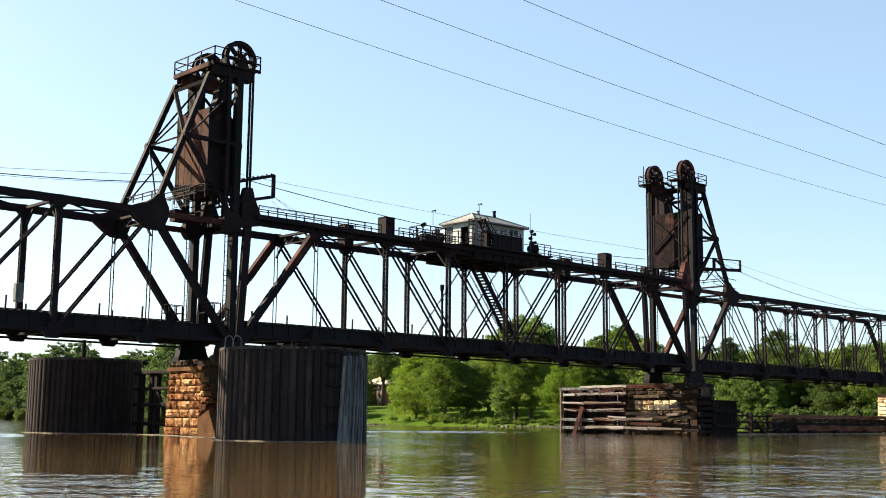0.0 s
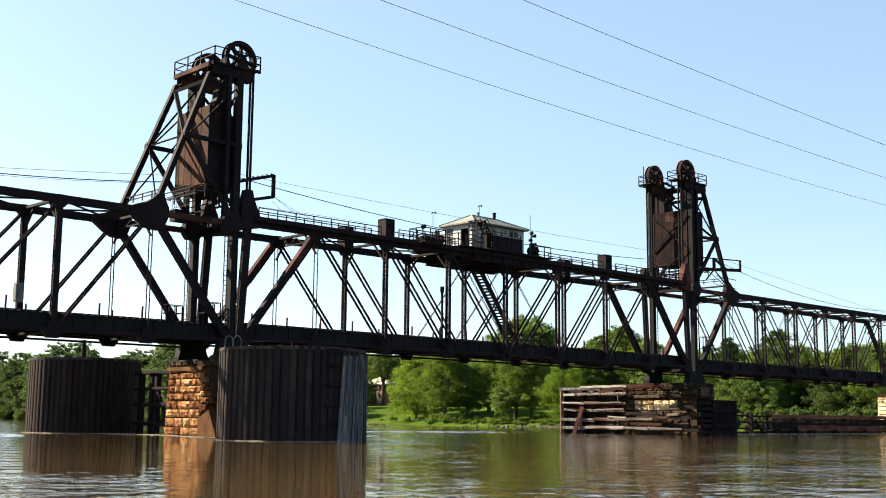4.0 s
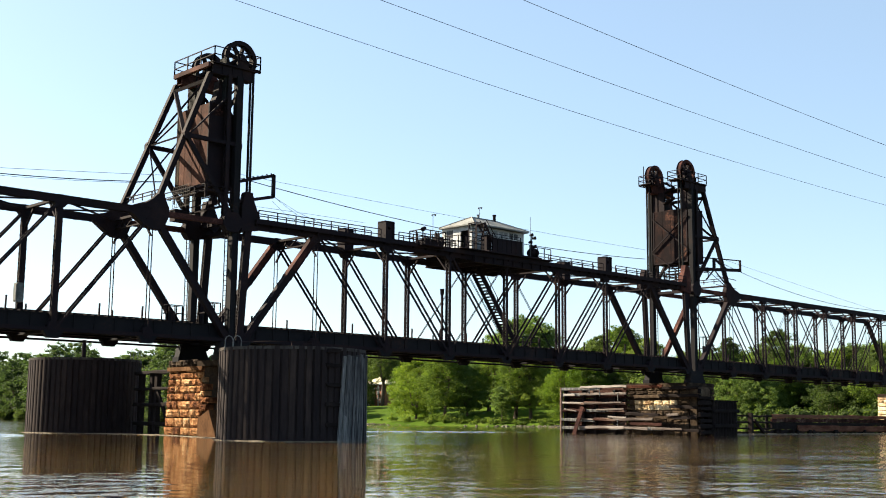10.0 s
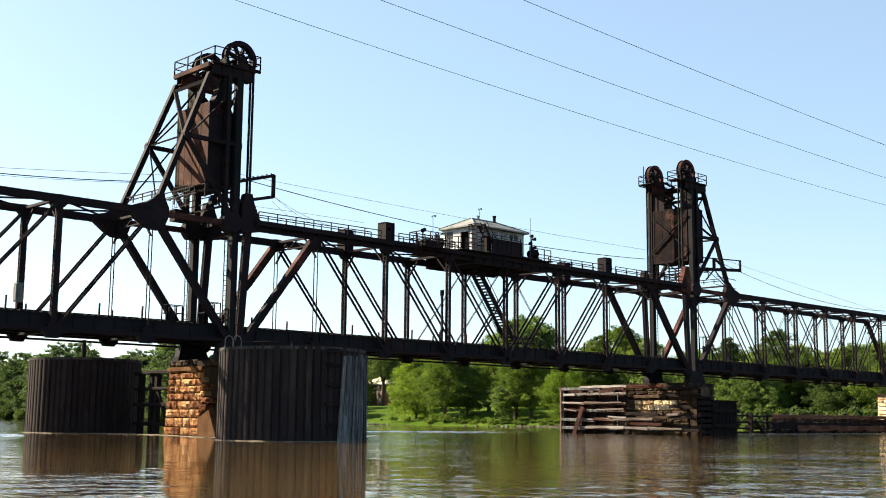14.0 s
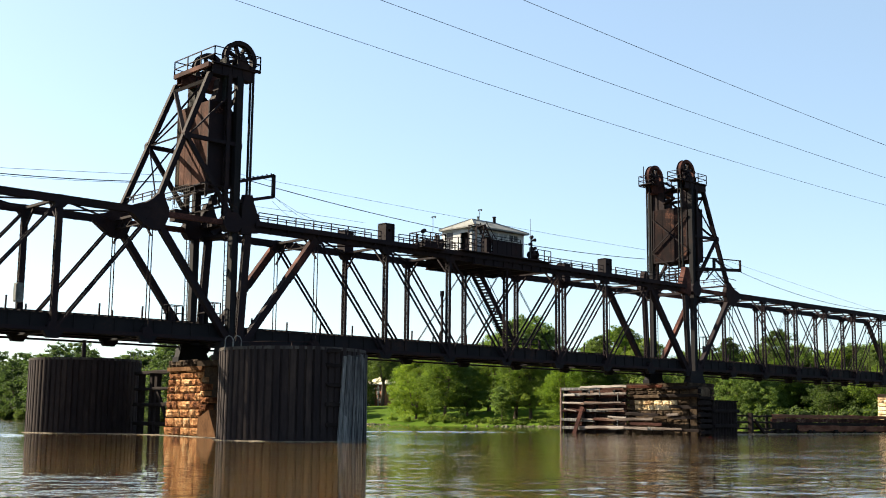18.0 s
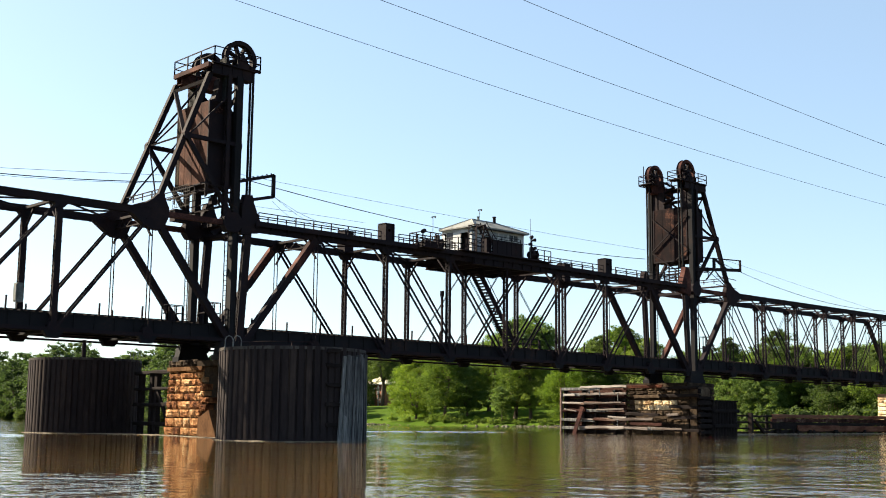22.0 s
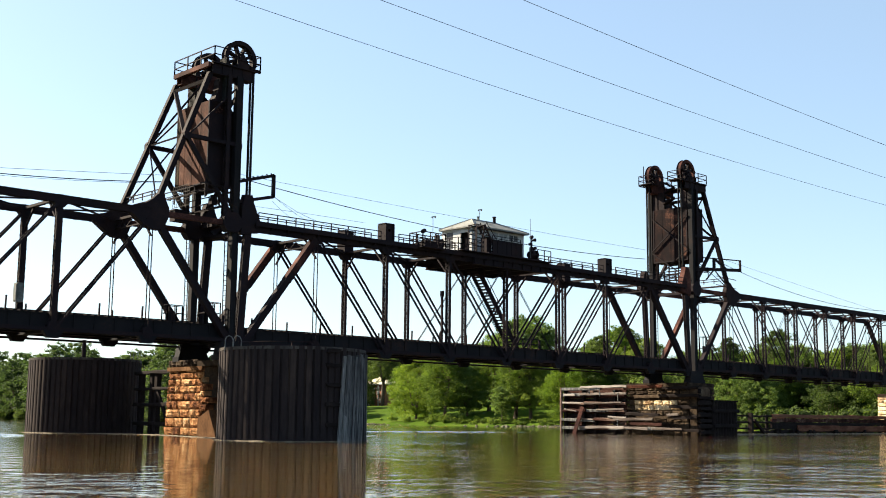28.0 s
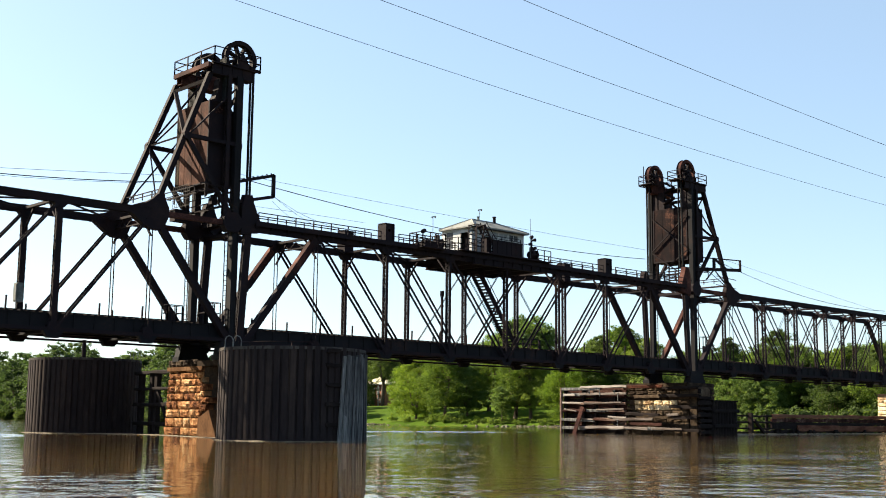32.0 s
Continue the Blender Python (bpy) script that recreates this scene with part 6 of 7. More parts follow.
def wake(p, q, width, amp, seed):
    """A band of short steep ripples in the current."""
    p, q = Vector(p), Vector(q)
    d = (q - p)
    nx, ny = int(d.length / 0.22), int(width / 0.16)
    side = Vector((-d.y, d.x, 0)).normalized()
    v, f = [], []
    for i in range(nx + 1):
        for j in range(ny + 1):
            e = math.sin(math.pi * j / ny) * math.sin(math.pi * i / nx) ** 0.5
            a = p + d * (i / nx) + side * (j / ny - 0.5) * width
            z = 0.006 + amp * e * max(0.0, noise.noise((a.x * 1.1, a.y * 1.1, seed)) + 0.25)
            v.append((a.x, a.y, z - 0.02 * (1 - e)))
    for i in range(nx):
        for j in range(ny):
            k = i * (ny + 1) + j
            f.append((k, k + 1, k + ny + 2, k + ny + 1))
    g = Geo()
    g.add(v, f)
    tagged(new("wake", mesh_of("wake", g, WATER, smooth=True)), "ruffled streak of current on the brown water", "water", kind="stuff")


# ripple bands placed to fit the bright water the camera sees
wake((106.0, 93.5, 0), (80.0, 102.5, 0), 6.5, 0.13, 1.0)
wake((49.5, 64.0, 0), (66.0, 78.0, 0), 2.2, 0.10, 4.0)
wake((30.0, 112.0, 0), (37.0, 70.0, 0), 11.0, 0.07, 7.0)


# bright seam, its course and width set to fit the camera's view
seam = [(42.25, 95.49), (45.12, 90.38), (46.54, 84.12), (46.08, 78.59), (43.01, 67.26)]
g = Geo()
rf = random.Random(4)
sv, n = [], 120
for i in range(n + 1):
    f = i / n * (len(seam) - 1)
    k = min(int(f), len(seam) - 2)
    x = seam[k][0] + (seam[k + 1][0] - seam[k][0]) * (f - k)
    y = seam[k][1] + (seam[k + 1][1] - seam[k][1]) * (f - k) + 0.25 * noise.noise((x * 0.6, 2.0, 0.0))
    w = 0.3 + 1.5 * rf.random() ** 2
    sv += [(x - 0.59 * w, y - 0.8 * w, 0.01), (x + 0.59 * w, y + 0.8 * w, 0.045)]
g.add(sv, [(2 * i, 2 * i + 1, 2 * i + 3, 2 * i + 2) for i in range(n)])
tagged(new("foam_line", mesh_of("foam_line", g, FOAM)), "thin pale foam line drifting between cell and pier", "foam", kind="stuff")


# ---------------------------------------------------------------- wires
def power_line(y, a, b, c, x0, x1):
    root = thing("power_line", (x0, y, a * x0 * x0 + b * x0 + c), "thin grey overhead power wire against the sky", "power line", group="power lines")
    g = Geo()
    g.tube([(x0 + (x1 - x0) * i / 60, y, a * (x0 + (x1 - x0) * i / 60) ** 2 + b * (x0 + (x1 - x0) * i / 60) + c) for i in range(61)], 0.016, 5)
    part("wire", g, CABLE, root)


power_line(52.0, 2.7643e-04, -0.05463, 25.450, -30, 210)
power_line(46.0, 2.2114e-04, -0.04654, 25.213, -30, 210)
power_line(40.0, 2.6891e-04, -0.05505, 25.314, -30, 210)


def bridge_cable(p, q, sag, r, label):
    root = thing("bridge_cable", p, label, "cable", group="cables along the bridge")
    p, q = Vector(p), Vector(q)
    g = Geo()
    g.tube([p + (q - p) * (i / 24) - Vector((0, 0, 4 * sag * (i / 24) * (1 - i / 24))) for i in range(25)], r, 5)
    part("wire", g, CABLE, root)


bridge_cable((10.0, MID, 17.67), (44.0, MID, 18.96), 0.89, 0.035, "dark signal cable slung to the lift tower")
bridge_cable((10.0, MID, 16.02), (44.0, MID, 19.47), 0.14, 0.015, "thin wire slung to the lift tower")
bridge_cable((10.0, MID - 0.6, 17.3), (43.4, MID - 0.6, 18.7), 0.85, 0.014, "thin wire slung to the lift tower")
bridge_cable((52.0, 80.0, 21.05), (107.6, 80.0, 19.86), 1.05, 0.035, "dark signal cable slung between the towers")
bridge_cable((52.0, 80.0, 21.34), (107.6, 80.0, 20.94), 0.23, 0.015, "thin wire slung between the towers")
bridge_cable((50.0, MID, 18.09), (63.3, MID, 18.2), -0.05, 0.014, "thin wire from the tower to the rope-guide box")
bridge_cable((117.6, MID, 20.3), (165.0, MID, 17.7), 1.6, 0.03, "dark signal cable sloping away over the fixed span")
bridge_cable((117.6, MID, 20.75), (165.0, MID, 16.55), 0.05, 0.014, "thin wire sloping away over the fixed span")
for k, (x, z, d) in enumerate(((55.94, 16.95, 0.12), (54.25, 17.0, 0.1), (58.2, 17.0, 0.3))):
    bridge_cable((51.6, NEAR, 18.6 - 0.45 * (k == 1)), (x, NEAR + 0.6, z), d, 0.013, "thin slack wire between the tower bracket and walkway")

# grey cabinet hung on a post of the fixed span
cab = thing("signal_cabinet", (34.6, FAR - 0.3, 9.6), "pale grey steel signal cabinet hung on a truss post", "cabinet")
g = Geo()
g.box((33.75, FAR - 0.65, 9.25), (34.2, FAR - 0.1, 10.6))
part("case", g, STEEL_GREY, cab)
g = Geo()
g.box((33.7, FAR - 0.6, 9.35), (33.75, FAR - 0.15, 10.5))
part("door", g, STEEL_GREY, cab)


# ---------------------------------------------------------------- far bank
def sprays(rng, centres, radii, per, size, flat=0.62):
    """Leaf blades in small tufts: their corners, four by four."""
    k = len(centres)
    d = rng.normal(size=(k, per, 3))
    d /= np.linalg.norm(d, axis=2)[..., None]
    r = radii[:, None] * rng.uniform(0.15, 1.0, (k, per)) ** 0.5
    p = centres[:, None, :] + d * r[..., None] * [1, 1, flat]
    up = d * 0.7 + [0, 0, 0.55] + rng.normal(0, 0.45, (k, per, 3))
    up /= np.linalg.norm(up, axis=2)[..., None]
    u = np.cross(up, rng.normal(size=(k, per, 3)))
    u /= np.linalg.norm(u, axis=2)[..., None] + 1e-6
    t = np.cross(up, u)
    s = rng.uniform(size * 0.6, size * 1.5, (k, per))[..., None]
    return np.stack([p - u * s, p + t * s * 0.55, p + u * s, p - t * s * 0.55], 2).reshape(-1, 3)


def blades(name, v, leaf):
    me = bpy.data.meshes.new(name)
    me.from_pydata(v.tolist(), [], [(i, i + 1, i + 2, i + 3) for i in range(0, len(v), 4)])
    me.materials.append(leaf)
    return me


def tree_parts(seed, h, w, leaf, base=0.2, k=26, twigs=15, per=60, size=0.12, forks=3, thick=1.0):
    """A forking trunk with curved limbs, and a crown of boughs that each carry many tufts of leaves."""
    rng = np.random.default_rng(seed)
    g = Geo()
    split = h * base * rng.uniform(0.55, 0.9)
    lean = rng.normal(0, 0.04, 2) * h
    g.tube([(0, 0, -0.6), (0, 0, 0.15), (lean[0] * 0.15, lean[1] * 0.15, split)], [h * 0.032 * thick, h * 0.021 * thick, h * 0.017 * thick], 9)
    fork = []
    for i in range(forks):
        a = 2 * math.pi * (i + rng.uniform(-0.25, 0.25)) / forks
        spread = w * rng.uniform(0.12, 0.26) * (forks > 1)
        pts = [(lean[0] * 0.15, lean[1] * 0.15, split * 0.96)]
        for f in (0.25, 0.55, 1.0):
            pts.append((lean[0] * (0.15 + 0.85 * f) + spread * f ** 0.7 * math.cos(a), lean[1] * (0.15 + 0.85 * f) + spread * f ** 0.7 * math.sin(a), split + (h * 0.86 - split) * f))
        g.tube(pts, [h * 0.0145 * thick, h * 0.010 * thick, h * 0.006 * thick, h * 0.002], 7)
        fork.append(pts)
    centres, radii = [], []
    for i in range(k):
        f = (i + rng.uniform(0.2, 0.8)) / k
        z = h * (base + (0.95 - base) * f)
        prof = (math.sin(math.pi * (0.16 + 0.80 * f ** 0.9))) ** 0.8
        a = i * 2.4 + rng.normal(0, 0.5)
        rad = w * 0.44 * prof * rng.uniform(0.25, 1.0) ** 0.7
        c = np.array([rad * math.cos(a) + lean[0] * f, rad * math.sin(a) + lean[1] * f, z])
        bough = w * rng.uniform(0.15, 0.25) * (0.6 + 0.5 * prof)
        stem = min(fork, key=lambda s: (s[2][0] - c[0]) ** 2 + (s[2][1] - c[1]) ** 2)
        q = stem[1] if f < 0.3 else stem[2]
        m = (np.array(q) + c) / 2 + [0, 0, 0.04 * h]
        g.tube([q, tuple(m), tuple(c)], [h * 0.0065 * thick, h * 0.004, h * 0.0012], 5)
        # tufts sit on the bough's upper and outer side, some hang below it
        d = rng.normal(size=(twigs, 3)) + [0, 0, 0.35]
        d /= np.linalg.norm(d, axis=1)[:, None]
        reach = rng.uniform(0.45, 1.2, twigs)[:, None]
        centres.append(c + d * bough * reach * [1.15, 1.15, 0.75])
        radii.append(bough * rng.uniform(0.3, 0.52, twigs))
    v = sprays(rng, np.concatenate(centres), np.concatenate(radii), per, size)
    return mesh_of("trunk", g, BARK), blades("crown", v, leaf)


KINDS = {
    # trees seen whole between the piers
    "sunny": tree_parts(1, 17, 13, LEAF_LIGHT, 0.07, 32, 19, 84, 0.125, 3),
    "maple": tree_parts(2, 18, 12, LEAF, 0.20, 30, 18, 84, 0.125, 2, 1.3),
    "willow": tree_parts(5, 12.5, 11, LEAF_GREY, 0.15, 28, 18, 84, 0.115, 3, 1.0),
    "sapling": tree_parts(7, 8.5, 6, LEAF_GREY, 0.28, 18, 14, 60, 0.10, 1, 0.8),
    "oak": tree_parts(8, 18, 12, LEAF, 0.20, 30, 18, 84, 0.125, 3, 1.5),
    "yard": tree_parts(9, 21, 13, LEAF_DARK, 0.46, 24, 18, 70, 0.15, 3, 1.5),
    # the woods
    "broad": tree_parts(11, 17, 15, LEAF, 0.08, 26, 15, 50, 0.20, 3), "round": tree_parts(12, 14, 14, LEAF_LIGHT, 0.06, 26, 15, 50, 0.19, 3),
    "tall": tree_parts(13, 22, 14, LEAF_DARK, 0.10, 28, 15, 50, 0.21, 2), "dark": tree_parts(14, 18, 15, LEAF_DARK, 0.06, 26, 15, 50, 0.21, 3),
    "wide": tree_parts(16, 15, 16, LEAF, 0.06, 28, 15, 50, 0.20, 4), "grey": tree_parts(15, 14, 13, LEAF_GREY, 0.06, 26, 15, 46, 0.19, 3),
    # far up-river
    "far_broad": tree_parts(21, 17, 16, LEAF_FAR, 0.05, 24, 11, 22, 0.38, 2), "far_dark": tree_parts(22, 18, 16, LEAF_FAR, 0.05, 24, 11, 22, 0.38, 2),
    "far_tall": tree_parts(23, 22, 15, LEAF_FAR, 0.08, 24, 11, 22, 0.38, 2)}
WORDS = {"sunny": "sunlit yellow-green tree with low hanging branches on the bank", "maple": "green tree with a bare dark trunk beside the lawn",
         "willow": "grey-green willow with a forked trunk on the bank", "sapling": "small slender grey-green tree at the water's edge", "oak": "stout green tree with a thick dark trunk on the bank",
         "yard": "tall dark tree with a forked trunk before the brick house", "broad": "broad leafy green tree on the far bank", "round": "rounded bright green tree on the far bank", "tall": "tall dark green tree behind the river bank",
         "dark": "dense dark green tree on the far bank", "wide": "wide spreading green tree on the far bank", "grey": "dull grey-green tree in the bank wood",
         "far_broad": "leafy green tree on the distant bank up-river", "far_dark": "dark green tree on the distant bank up-river", "far_tall": "tall grey-green tree on the distant bank up-river"}


def tree(kind, x, y, z, s=1.0, turn=0.0, squash=1.0):
    root = new("tree")
    root.location, root.rotation_euler, root.scale = (x, y, z), (0, 0, turn), (s, s, s * squash)
    tagged(root, WORDS[kind], "tree", group="trees on the far bank")
    for name, me in zip(("trunk", "crown"), KINDS[kind]):
        ob = new(name, me)
        ob.parent = root


def bank_z(x):
    pts = [(195, 0.25), (196.5, 0.8), (199, 1.2), (204, 2.2), (212, 3.6), (222, 4.8), (240, 5.4), (280, 6.5), (380, 8.0), (700, 10.0)]
    for (a, za), (b, zb) in zip(pts, pts[1:]):
        if a <= x <= b:
            return za + (zb - za) * (x - a) / (b - a)
    return 0.25 if x < 195 else 10.0


def on_bank(bearing, x):
    """A place on the far bank: its x, and the bearing from the camera in degrees right of straight across."""
    return x, x / math.tan(radians(bearing))


rt = random.Random(77)
# single trees seen between the piers: bearing, distance line, kind, size
for bearing, x, kind, s, q, turn in [(42.15, 202.0, "sunny", 1.0, 1.0, 0.4), (41.62, 212.0, "sunny", 0.72, 1.0, 2.9), (43.55, 199.5, "maple", 1.0, 1.0, 1.2), (44.65, 205.0, "willow", 1.05, 1.0, 0.2),
                                     (46.34, 196.6, "sapling", 1.0, 1.0, 0.0), (47.0, 201.2, "oak", 0.95, 1.0, 2.0), (47.75, 202.5, "maple", 0.92, 1.0, 4.0), (45.7, 212.0, "oak", 0.95, 1.0, 0.9),
                                     (49.55, 199.5, "sunny", 0.80, 1.0, 1.7), (50.5, 200.0, "sunny", 0.88, 1.0, 3.3), (48.6, 226.0, "grey", 0.9, 1.0, 1.0), (51.9, 212.0, "oak", 0.8, 1.0, 5.0), (40.5, 248.0, "yard", 0.92, 1.0, 0.5)]:
    x, y = on_bank(bearing, x)
    tree(kind, x, y, bank_z(x) - 0.1, s, turn, q)
# the darker row behind them, greyer where leaf colour imitates haze, and the trees round the brick house
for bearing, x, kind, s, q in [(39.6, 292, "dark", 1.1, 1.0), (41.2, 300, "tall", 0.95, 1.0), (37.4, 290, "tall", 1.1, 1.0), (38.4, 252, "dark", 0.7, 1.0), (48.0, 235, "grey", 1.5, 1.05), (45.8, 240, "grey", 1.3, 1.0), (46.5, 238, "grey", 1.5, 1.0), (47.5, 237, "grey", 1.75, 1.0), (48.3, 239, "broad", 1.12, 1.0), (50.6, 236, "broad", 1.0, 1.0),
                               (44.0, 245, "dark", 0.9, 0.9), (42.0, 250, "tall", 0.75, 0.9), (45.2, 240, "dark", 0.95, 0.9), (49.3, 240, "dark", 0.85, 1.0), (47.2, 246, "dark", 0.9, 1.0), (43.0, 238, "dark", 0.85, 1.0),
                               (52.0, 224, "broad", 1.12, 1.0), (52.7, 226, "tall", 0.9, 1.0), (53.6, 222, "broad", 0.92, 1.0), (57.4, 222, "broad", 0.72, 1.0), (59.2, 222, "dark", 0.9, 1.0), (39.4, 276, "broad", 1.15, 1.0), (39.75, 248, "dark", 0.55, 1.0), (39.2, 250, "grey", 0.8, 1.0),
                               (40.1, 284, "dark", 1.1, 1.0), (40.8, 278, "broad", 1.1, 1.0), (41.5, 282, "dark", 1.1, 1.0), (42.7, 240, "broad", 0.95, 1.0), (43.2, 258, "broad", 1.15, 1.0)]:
    x, y = on_bank(bearing, x)
    tree(kind, x, y, bank_z(x) - 0.1, s, rt.uniform(0, 6.28), q)
# wood at the right
for i in range(48):
    bearing = 51.0 + 14.0 * (i + rt.random()) / 48
    x = rt.choice((205, 210, 219, 230)) + rt.uniform(-3, 3)
    x, y = on_bank(bearing, x)
    kind = rt.choice(("broad", "dark", "wide", "dark", "dark", "grey", "tall"))
    # grey-green leaves stand in for haze on the rear line
    if x > 225:
        kind = "grey"
    tree(kind, x, y, bank_z(x) - 0.1, rt.uniform(0.55, 0.88) * (0.80 if bearing > 60.4 else 0.94), rt.uniform(0, 6.28), rt.uniform(0.85, 1.1))
# an even paler row behind it, its grey-green standing in for haze
for i in range(17):
    x, y = on_bank(55.3 + 0.62 * i + rt.uniform(-0.15, 0.15), rt.uniform(233, 240))
    tree("grey", x, y, bank_z(x) - 0.1, rt.uniform(0.80, 0.96), rt.uniform(0, 6.28), rt.uniform(0.95, 1.05))
# wood at the left, farther off
for i in range(80):
    bearing = 20.0 + 17.8 * (i + rt.random()) / 80
    x = rt.choice((198.5, 205, 213, 222)) + rt.uniform(-3, 3)
    x, y = on_bank(bearing, x)
    tree(rt.choice(("far_broad", "far_dark", "far_dark", "far_tall")), x, y, bank_z(x) - 0.2, rt.uniform(0.95, 1.3) * (y / 400) * (0.72 if bearing < 24.5 else 1.0), rt.uniform(0, 6.28), rt.uniform(0.85, 1.05))
for i in range(26):
    bearing = 21.6 + 10.4 * (i + rt.random()) / 26
    x, y = on_bank(bearing, rt.uniform(212, 224))
    kind, tall = rt.choice((("far_broad", 17), ("far_dark", 18), ("far_tall", 22), ("far_dark", 18)))
    s = (rt.uniform(0.046, 0.054) * math.hypot(x, y) - 4.0) / tall
    tree(kind, x, y, bank_z(x) - 0.2, s, rt.uniform(0, 6.28), 1.0)


def bushes(name, spots, leaf, label, size_of_leaf=1.0, dense=1.0):
    """Low growth in many uneven tufts."""
    rng = np.random.default_rng(9)
    vs = []
    for x, y, z, w, h in spots:
        k = int(10 + 7 * w)
        d = rng.normal(size=(k, 3))
        d /= np.linalg.norm(d, axis=1)[:, None]
        d[:, 2] = abs(d[:, 2])
        c = np.array([x, y, z + h * 0.12]) + d * rng.uniform(0.25, 1.0, k)[:, None] * [w, w, h * 0.8]
        vs.append(sprays(rng, c, w * rng.uniform(0.22, 0.48, k), int(34 * dense), 0.13 * size_of_leaf, 0.8))
    tagged(new(name, blades(name, np.concatenate(vs), leaf)), label, "bush", kind="stuff")


spots = []
for i in range(130):
    b = rt.uniform(20.5, 66)
    if 36.5 < b < 42.5 and rt.random() < 0.8:
        continue
    x, y = on_bank(b, rt.uniform(195.6, 199.5))
    k = rt.random() ** 2.2
    if b < 33:
        k = k * 1.5 + 0.5
    spots.append((x, y, bank_z(x), 0.35 + 1.7 * k, 0.3 + 1.6 * k))
for i in range(46):
    x, y = on_bank(rt.uniform(42.6, 49.5), rt.uniform(195.8, 198.5))
    spots.append((x, y, bank_z(x), rt.uniform(0.4, 1.3), rt.uniform(0.4, 1.5)))
for b, w, h in ((41.05, 1.6, 2.1), (43.05, 1.9, 2.6), (43.4, 1.5, 2.0), (44.4, 1.4, 1.8), (45.1, 1.2, 1.5)):
    spots.append((*on_bank(b, 198.0), bank_z(198.0), w, h))
thick = []
for i in range(150):
    b = rt.choice((rt.uniform(20, 38.5), rt.uniform(43.0, 66.0), rt.uniform(50.0, 66.0)))
    x, y = on_bank(b, rt.uniform(228, 250))
    thick.append((x, y, bank_z(x) - 0.3, rt.uniform(2.5, 4.5), rt.uniform(4.0, 8.0)))
for i in range(70):
    x, y = on_bank(rt.uniform(42.5, 50.5), rt.uniform(236, 252))
    thick.append((x, y, bank_z(x) - 0.3, rt.uniform(3.0, 5.0), rt.uniform(7.0, 12.0)))
for i in range(60):
    x, y = on_bank(rt.uniform(36.5, 43.0), rt.uniform(286, 300))
    thick.append((x, y, bank_z(x) - 0.3, rt.uniform(3.5, 5.5), rt.uniform(8.0, 15.0)))
for i in range(190):
    x, y = on_bank(rt.uniform(20.0, 34.5), rt.uniform(193.2, 197.5))
    thick.append((x, y, bank_z(x) - 0.3, rt.uniform(2.0, 4.0), rt.uniform(3.0, 6.5)))
for i in range(110):
    x, y = on_bank(rt.uniform(53.5, 66.0), rt.uniform(195.5, 202.0))
    thick.append((x, y, bank_z(x) - 0.3, rt.uniform(1.5, 3.2), rt.uniform(1.8, 4.2)))
# the clipped hedge above the lawn
for i in range(26):
    x, y = on_bank(39.2 + 0.09 * i, rt.uniform(262, 266))
    thick.append((x, y, bank_z(x) - 0.3, rt.uniform(1.4, 2.2), rt.uniform(1.6, 2.6)))
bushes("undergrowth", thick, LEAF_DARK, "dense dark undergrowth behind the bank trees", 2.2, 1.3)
bushes("bank_bushes", spots, LEAF, "low green bushes and weeds along the river bank")

# stones along the water's edge
BANK_STONE = material("dull_bank_stone", [(0.3, (0.045, 0.042, 0.030)), (0.5, (0.11, 0.10, 0.08)), (0.7, (0.26, 0.24, 0.20))], rough=0.9, scale=0.6, fine=6)
g = Geo()
rs = random.Random(5)
for i in range(620):
    b = rs.choice((rs.uniform(36.0, 60.0), rs.gauss(40.0, 0.6), rs.gauss(47.5, 0.8), rs.gauss(49.2, 0.3)))
    x, y = on_bank(b, rs.uniform(193.6, 196.4))
    r = 0.05 + 0.30 * rs.random() ** 4
    z = 0.05 + 0.12 * (x - 193.6)
    v = []
    for k in range(8):
        sx, sy, sz = ((k & 1) * 2 - 1), ((k >> 1 & 1) * 2 - 1), ((k >> 2) * 2 - 1)
        v.append((x + sx * r * rs.uniform(0.6, 1.1), y + sy * r * rs.uniform(0.6, 1.1), z + sz * r * rs.uniform(0.35, 0.6)))
    g.add(v, [(0, 2, 3, 1), (4, 5, 7, 6), (0, 1, 5, 4), (1, 3, 7, 5), (3, 2, 6, 7), (2, 0, 4, 6)])
tagged(new("bank_stones", mesh_of("bank_stones", g, BANK_STONE)), "pale stones along the far water's edge", "stones", kind="stuff")


HOUSE_ROOF = material("cream_shingle_roof", [(0.3, (0.30, 0.27, 0.19)), (0.5, (0.40, 0.37, 0.27)), (0.7, (0.50, 0.47, 0.36))], rough=0.8, scale=0.5, fine=6, bump=0.2)


# a small sandy landing on the far bank
SAND = material("pale_dry_sand", [(0.3, (0.30, 0.27, 0.21)), (0.6, (0.48, 0.45, 0.37))], rough=0.95, scale=0.8, fine=9, bump=0.3)
g = Geo()
ring = []
for i in range(28):
    t = 2 * math.pi * i / 28
    b, x = 58.38 + 0.30 * math.cos(t) * (1 + 0.15 * math.sin(3 * t)), 197.9 + 1.5 * math.sin(t) * (1 + 0.2 * math.sin(5 * t))
    x, y = on_bank(b, x)
    ring.append((x, y, bank_z(x) + 0.06))
x, y = on_bank(58.38, 198.0)
g.add(ring + [(x, y, bank_z(x) + 0.25)], [(i, (i + 1) % 28, 28) for i in range(28)])
tagged(new("sand_patch", mesh_of("sand_patch", g, SAND)), "pale dry sand at a landing on the far bank", "sand", kind="stuff")


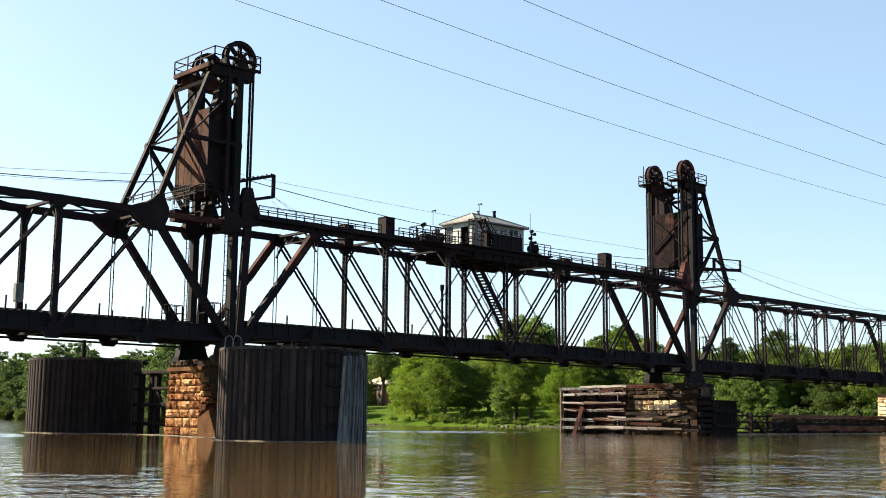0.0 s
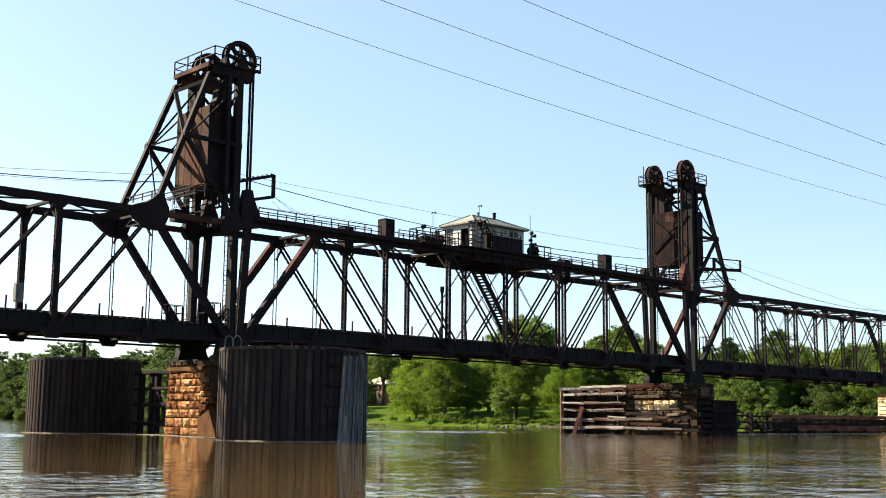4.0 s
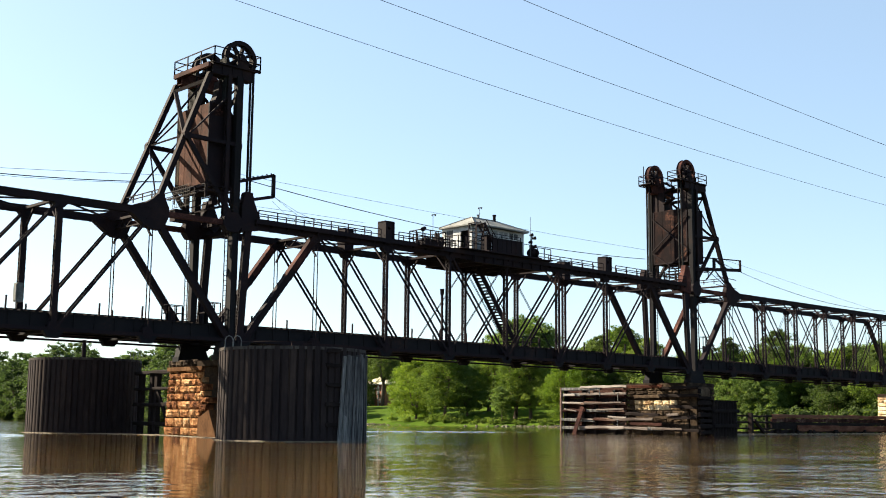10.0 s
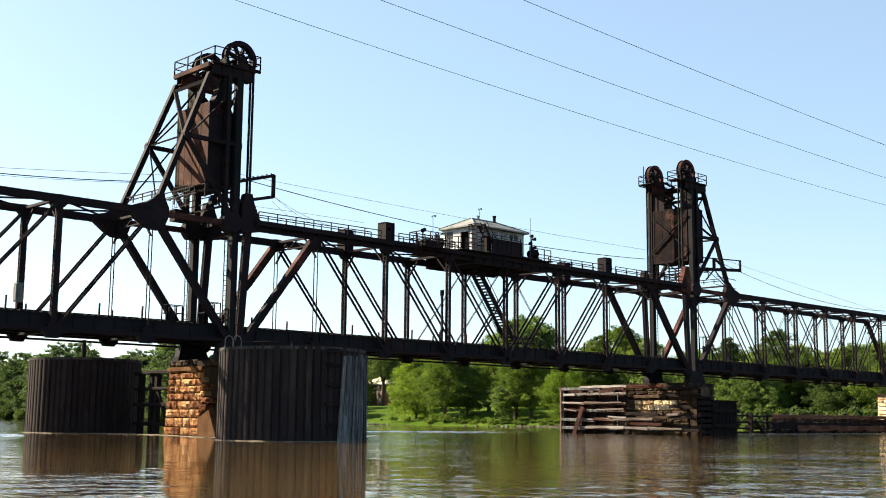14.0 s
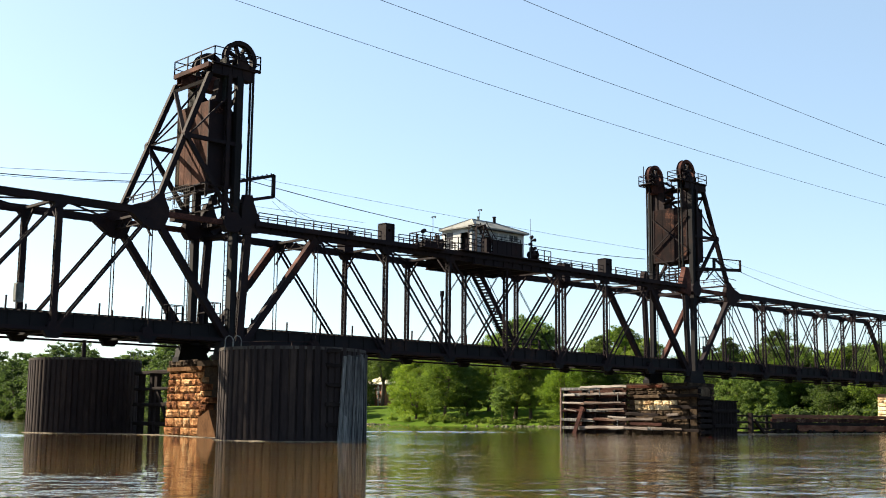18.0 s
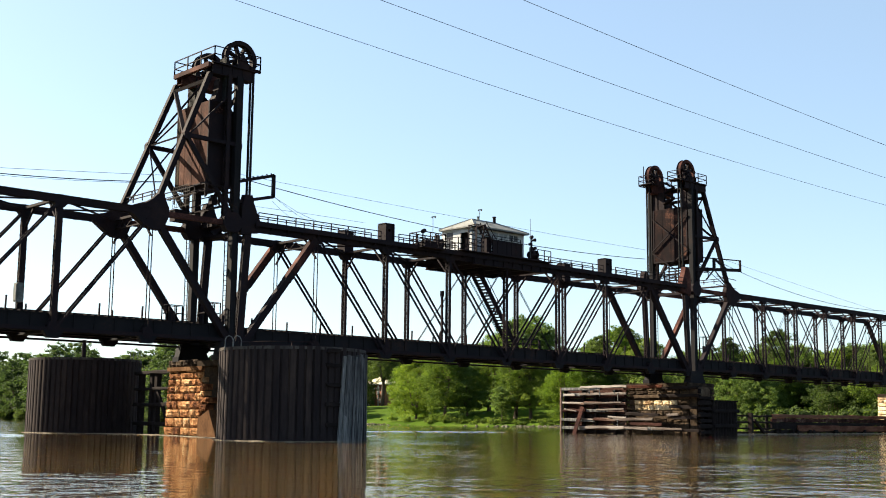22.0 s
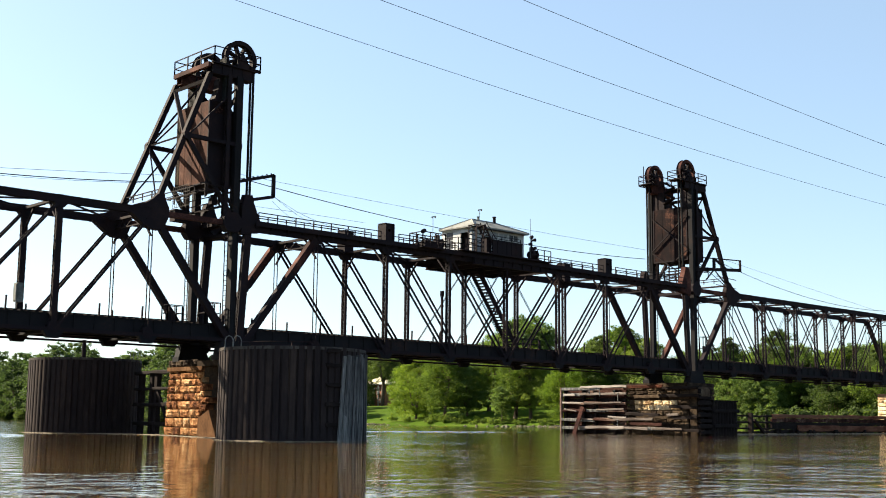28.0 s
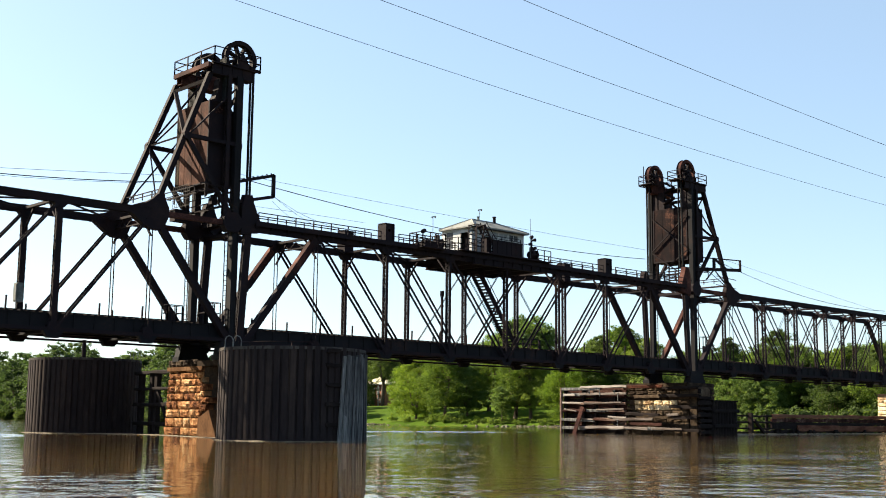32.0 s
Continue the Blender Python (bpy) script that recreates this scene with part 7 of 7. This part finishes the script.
def riverside_house():
    hx, hy = on_bank(40.62, 262)
    z = bank_z(hx) + 1.6
    root = thing("brick_house", (hx, hy, z), "red brick house with white windows and a cream hip roof", "house")
    a, b, h = 6.0, 5.0, 5.7
    g = Geo()
    g.box((hx - b, hy - a, z - 2.6), (hx + b, hy + a, z + h))
    part("wall", g, BRICK_WALL, root)
    g = Geo()
    o = 1.3
    v = [(hx - b - o, hy - a - o, z + h), (hx + b + o, hy - a - o, z + h), (hx + b + o, hy + a + o, z + h), (hx - b - o, hy + a + o, z + h),
         (hx, hy - a + 3.5, z + h + 2.7), (hx, hy + a - 3.5, z + h + 2.7)]
    g.add(v, [(0, 1, 4), (1, 2, 5, 4), (2, 3, 5), (3, 0, 4, 5), (0, 3, 2, 1)])
    roof = part("roof", g, HOUSE_ROOF, root)
    g = Geo()
    g.box((hx - b - o, hy - a - o, z + h - 0.22), (hx + b + o, hy + a + o, z + h - 0.004))
    part("eaves_board", g, WHITE, roof)
    g = Geo()
    g.box((hx + 1.2, hy + 1.0, z + h + 1.2), (hx + 2.2, hy + 2.0, z + h + 3.6))
    part("chimney", g, BRICK_WALL, roof)

    def window(lo, hi, face):
        """One white window: frame with two sashes, a sill, and the panes set back."""
        (ya, za), (yb, zb) = lo, hi
        def lay(g, p, q, d0, d1):
            if face == "west":
                g.box((hx - b - d1, hy + p[0], z + p[1]), (hx - b - d0, hy + q[0], z + q[1]))
            else:
                g.box((hx + p[0], hy - a - d1, z + p[1]), (hx + q[0], hy - a - d0, z + q[1]))
        g = Geo()
        for p, q in (((ya, za), (ya + 0.2, zb)), ((yb - 0.2, za), (yb, zb)), ((ya + 0.2, za), (yb - 0.2, za + 0.2)), ((ya + 0.2, zb - 0.2), (yb - 0.2, zb)), ((ya + 0.2, (za + zb) / 2 - 0.08), (yb - 0.2, (za + zb) / 2 + 0.08))):
            lay(g, p, q, 0.0, 0.12)
        w = part("window", g, WHITE, root)
        g = Geo()
        lay(g, (ya + 0.2, za + 0.2), (yb - 0.2, zb - 0.2), 0.004, 0.03)
        part("pane", g, GLASS, w)
        g = Geo()
        lay(g, (ya - 0.15, za - 0.18), (yb + 0.15, za - 0.004), 0.0, 0.25)
        part("sill", g, WHITE, w)
    for c in (-4.6, -2.2, 0.2, 4.2):
        window((c - 0.65, 2.4), (c + 0.65, 4.7), "west")
    for c in (-3.4, -0.6, 2.4):
        window((c - 0.7, 2.4), (c + 0.7, 4.7), "south")
    for c in (-3.8, 0.9):
        window((c - 0.65, -0.6), (c + 0.65, 1.2), "west")
    g = Geo()
    g.box((hx - b - 0.1, hy + 1.7, z - 0.9), (hx - b, hy + 2.9, z + 1.5))
    part("door", g, WHITE, root, "white front door")
    for d in (-5.9, -3.4, 1.5, 3.2):
        g = Geo()
        g.rod((hx - b - 0.9, hy + d, z - 2.4), (hx - b - 0.9, hy + d, z + h - 0.2), 0.2, 10)
        part("porch_post", g, WHITE, root, "white porch post")


riverside_house()


# ---------------------------------------------------------------- what moves
def motions():
    """The span sinks the last half metre onto its seats; the weights rise and the sheaves turn with it; the river drifts."""
    drop = 0.55
    left = [(0.0, 1.0), (1.0, 0.93), (2.0, 0.855), (3.0, 0.775), (5.5, 0.585), (7.0, 0.49), (9.0, 0.385), (11.0, 0.285), (13.0, 0.185), (14.5, 0.115), (15.7, 0.045), (16.6, 0.0), (18.0, 0.0), (32.0, 0.0)]
    for ob in [LIFT, HOUSE, *MACHINES, *MASTS]:
        x, y, z = ob["base"]
        walk(ob, [(t, pose(x, y, z + drop * f)) for t, f in left])
    for ob in (WEIGHT_A, WEIGHT_B):
        x, y, z = ob["base"]
        walk(ob, [(t, pose(x, y, z - drop * f)) for t, f in left])
    turn = math.degrees(drop / 1.36)
    for sheaves, s in ((SHEAVES_A, 1), (SHEAVES_B, -1)):
        for ob, spot in sheaves:
            walk(ob, [(t, pose(*spot, 0, s * turn * (1 - f), 0)) for t, f in left])
    walk(water, [(t, pose(0, 0.45 * t, 0)) for t in range(0, 33, 2)])


motions()
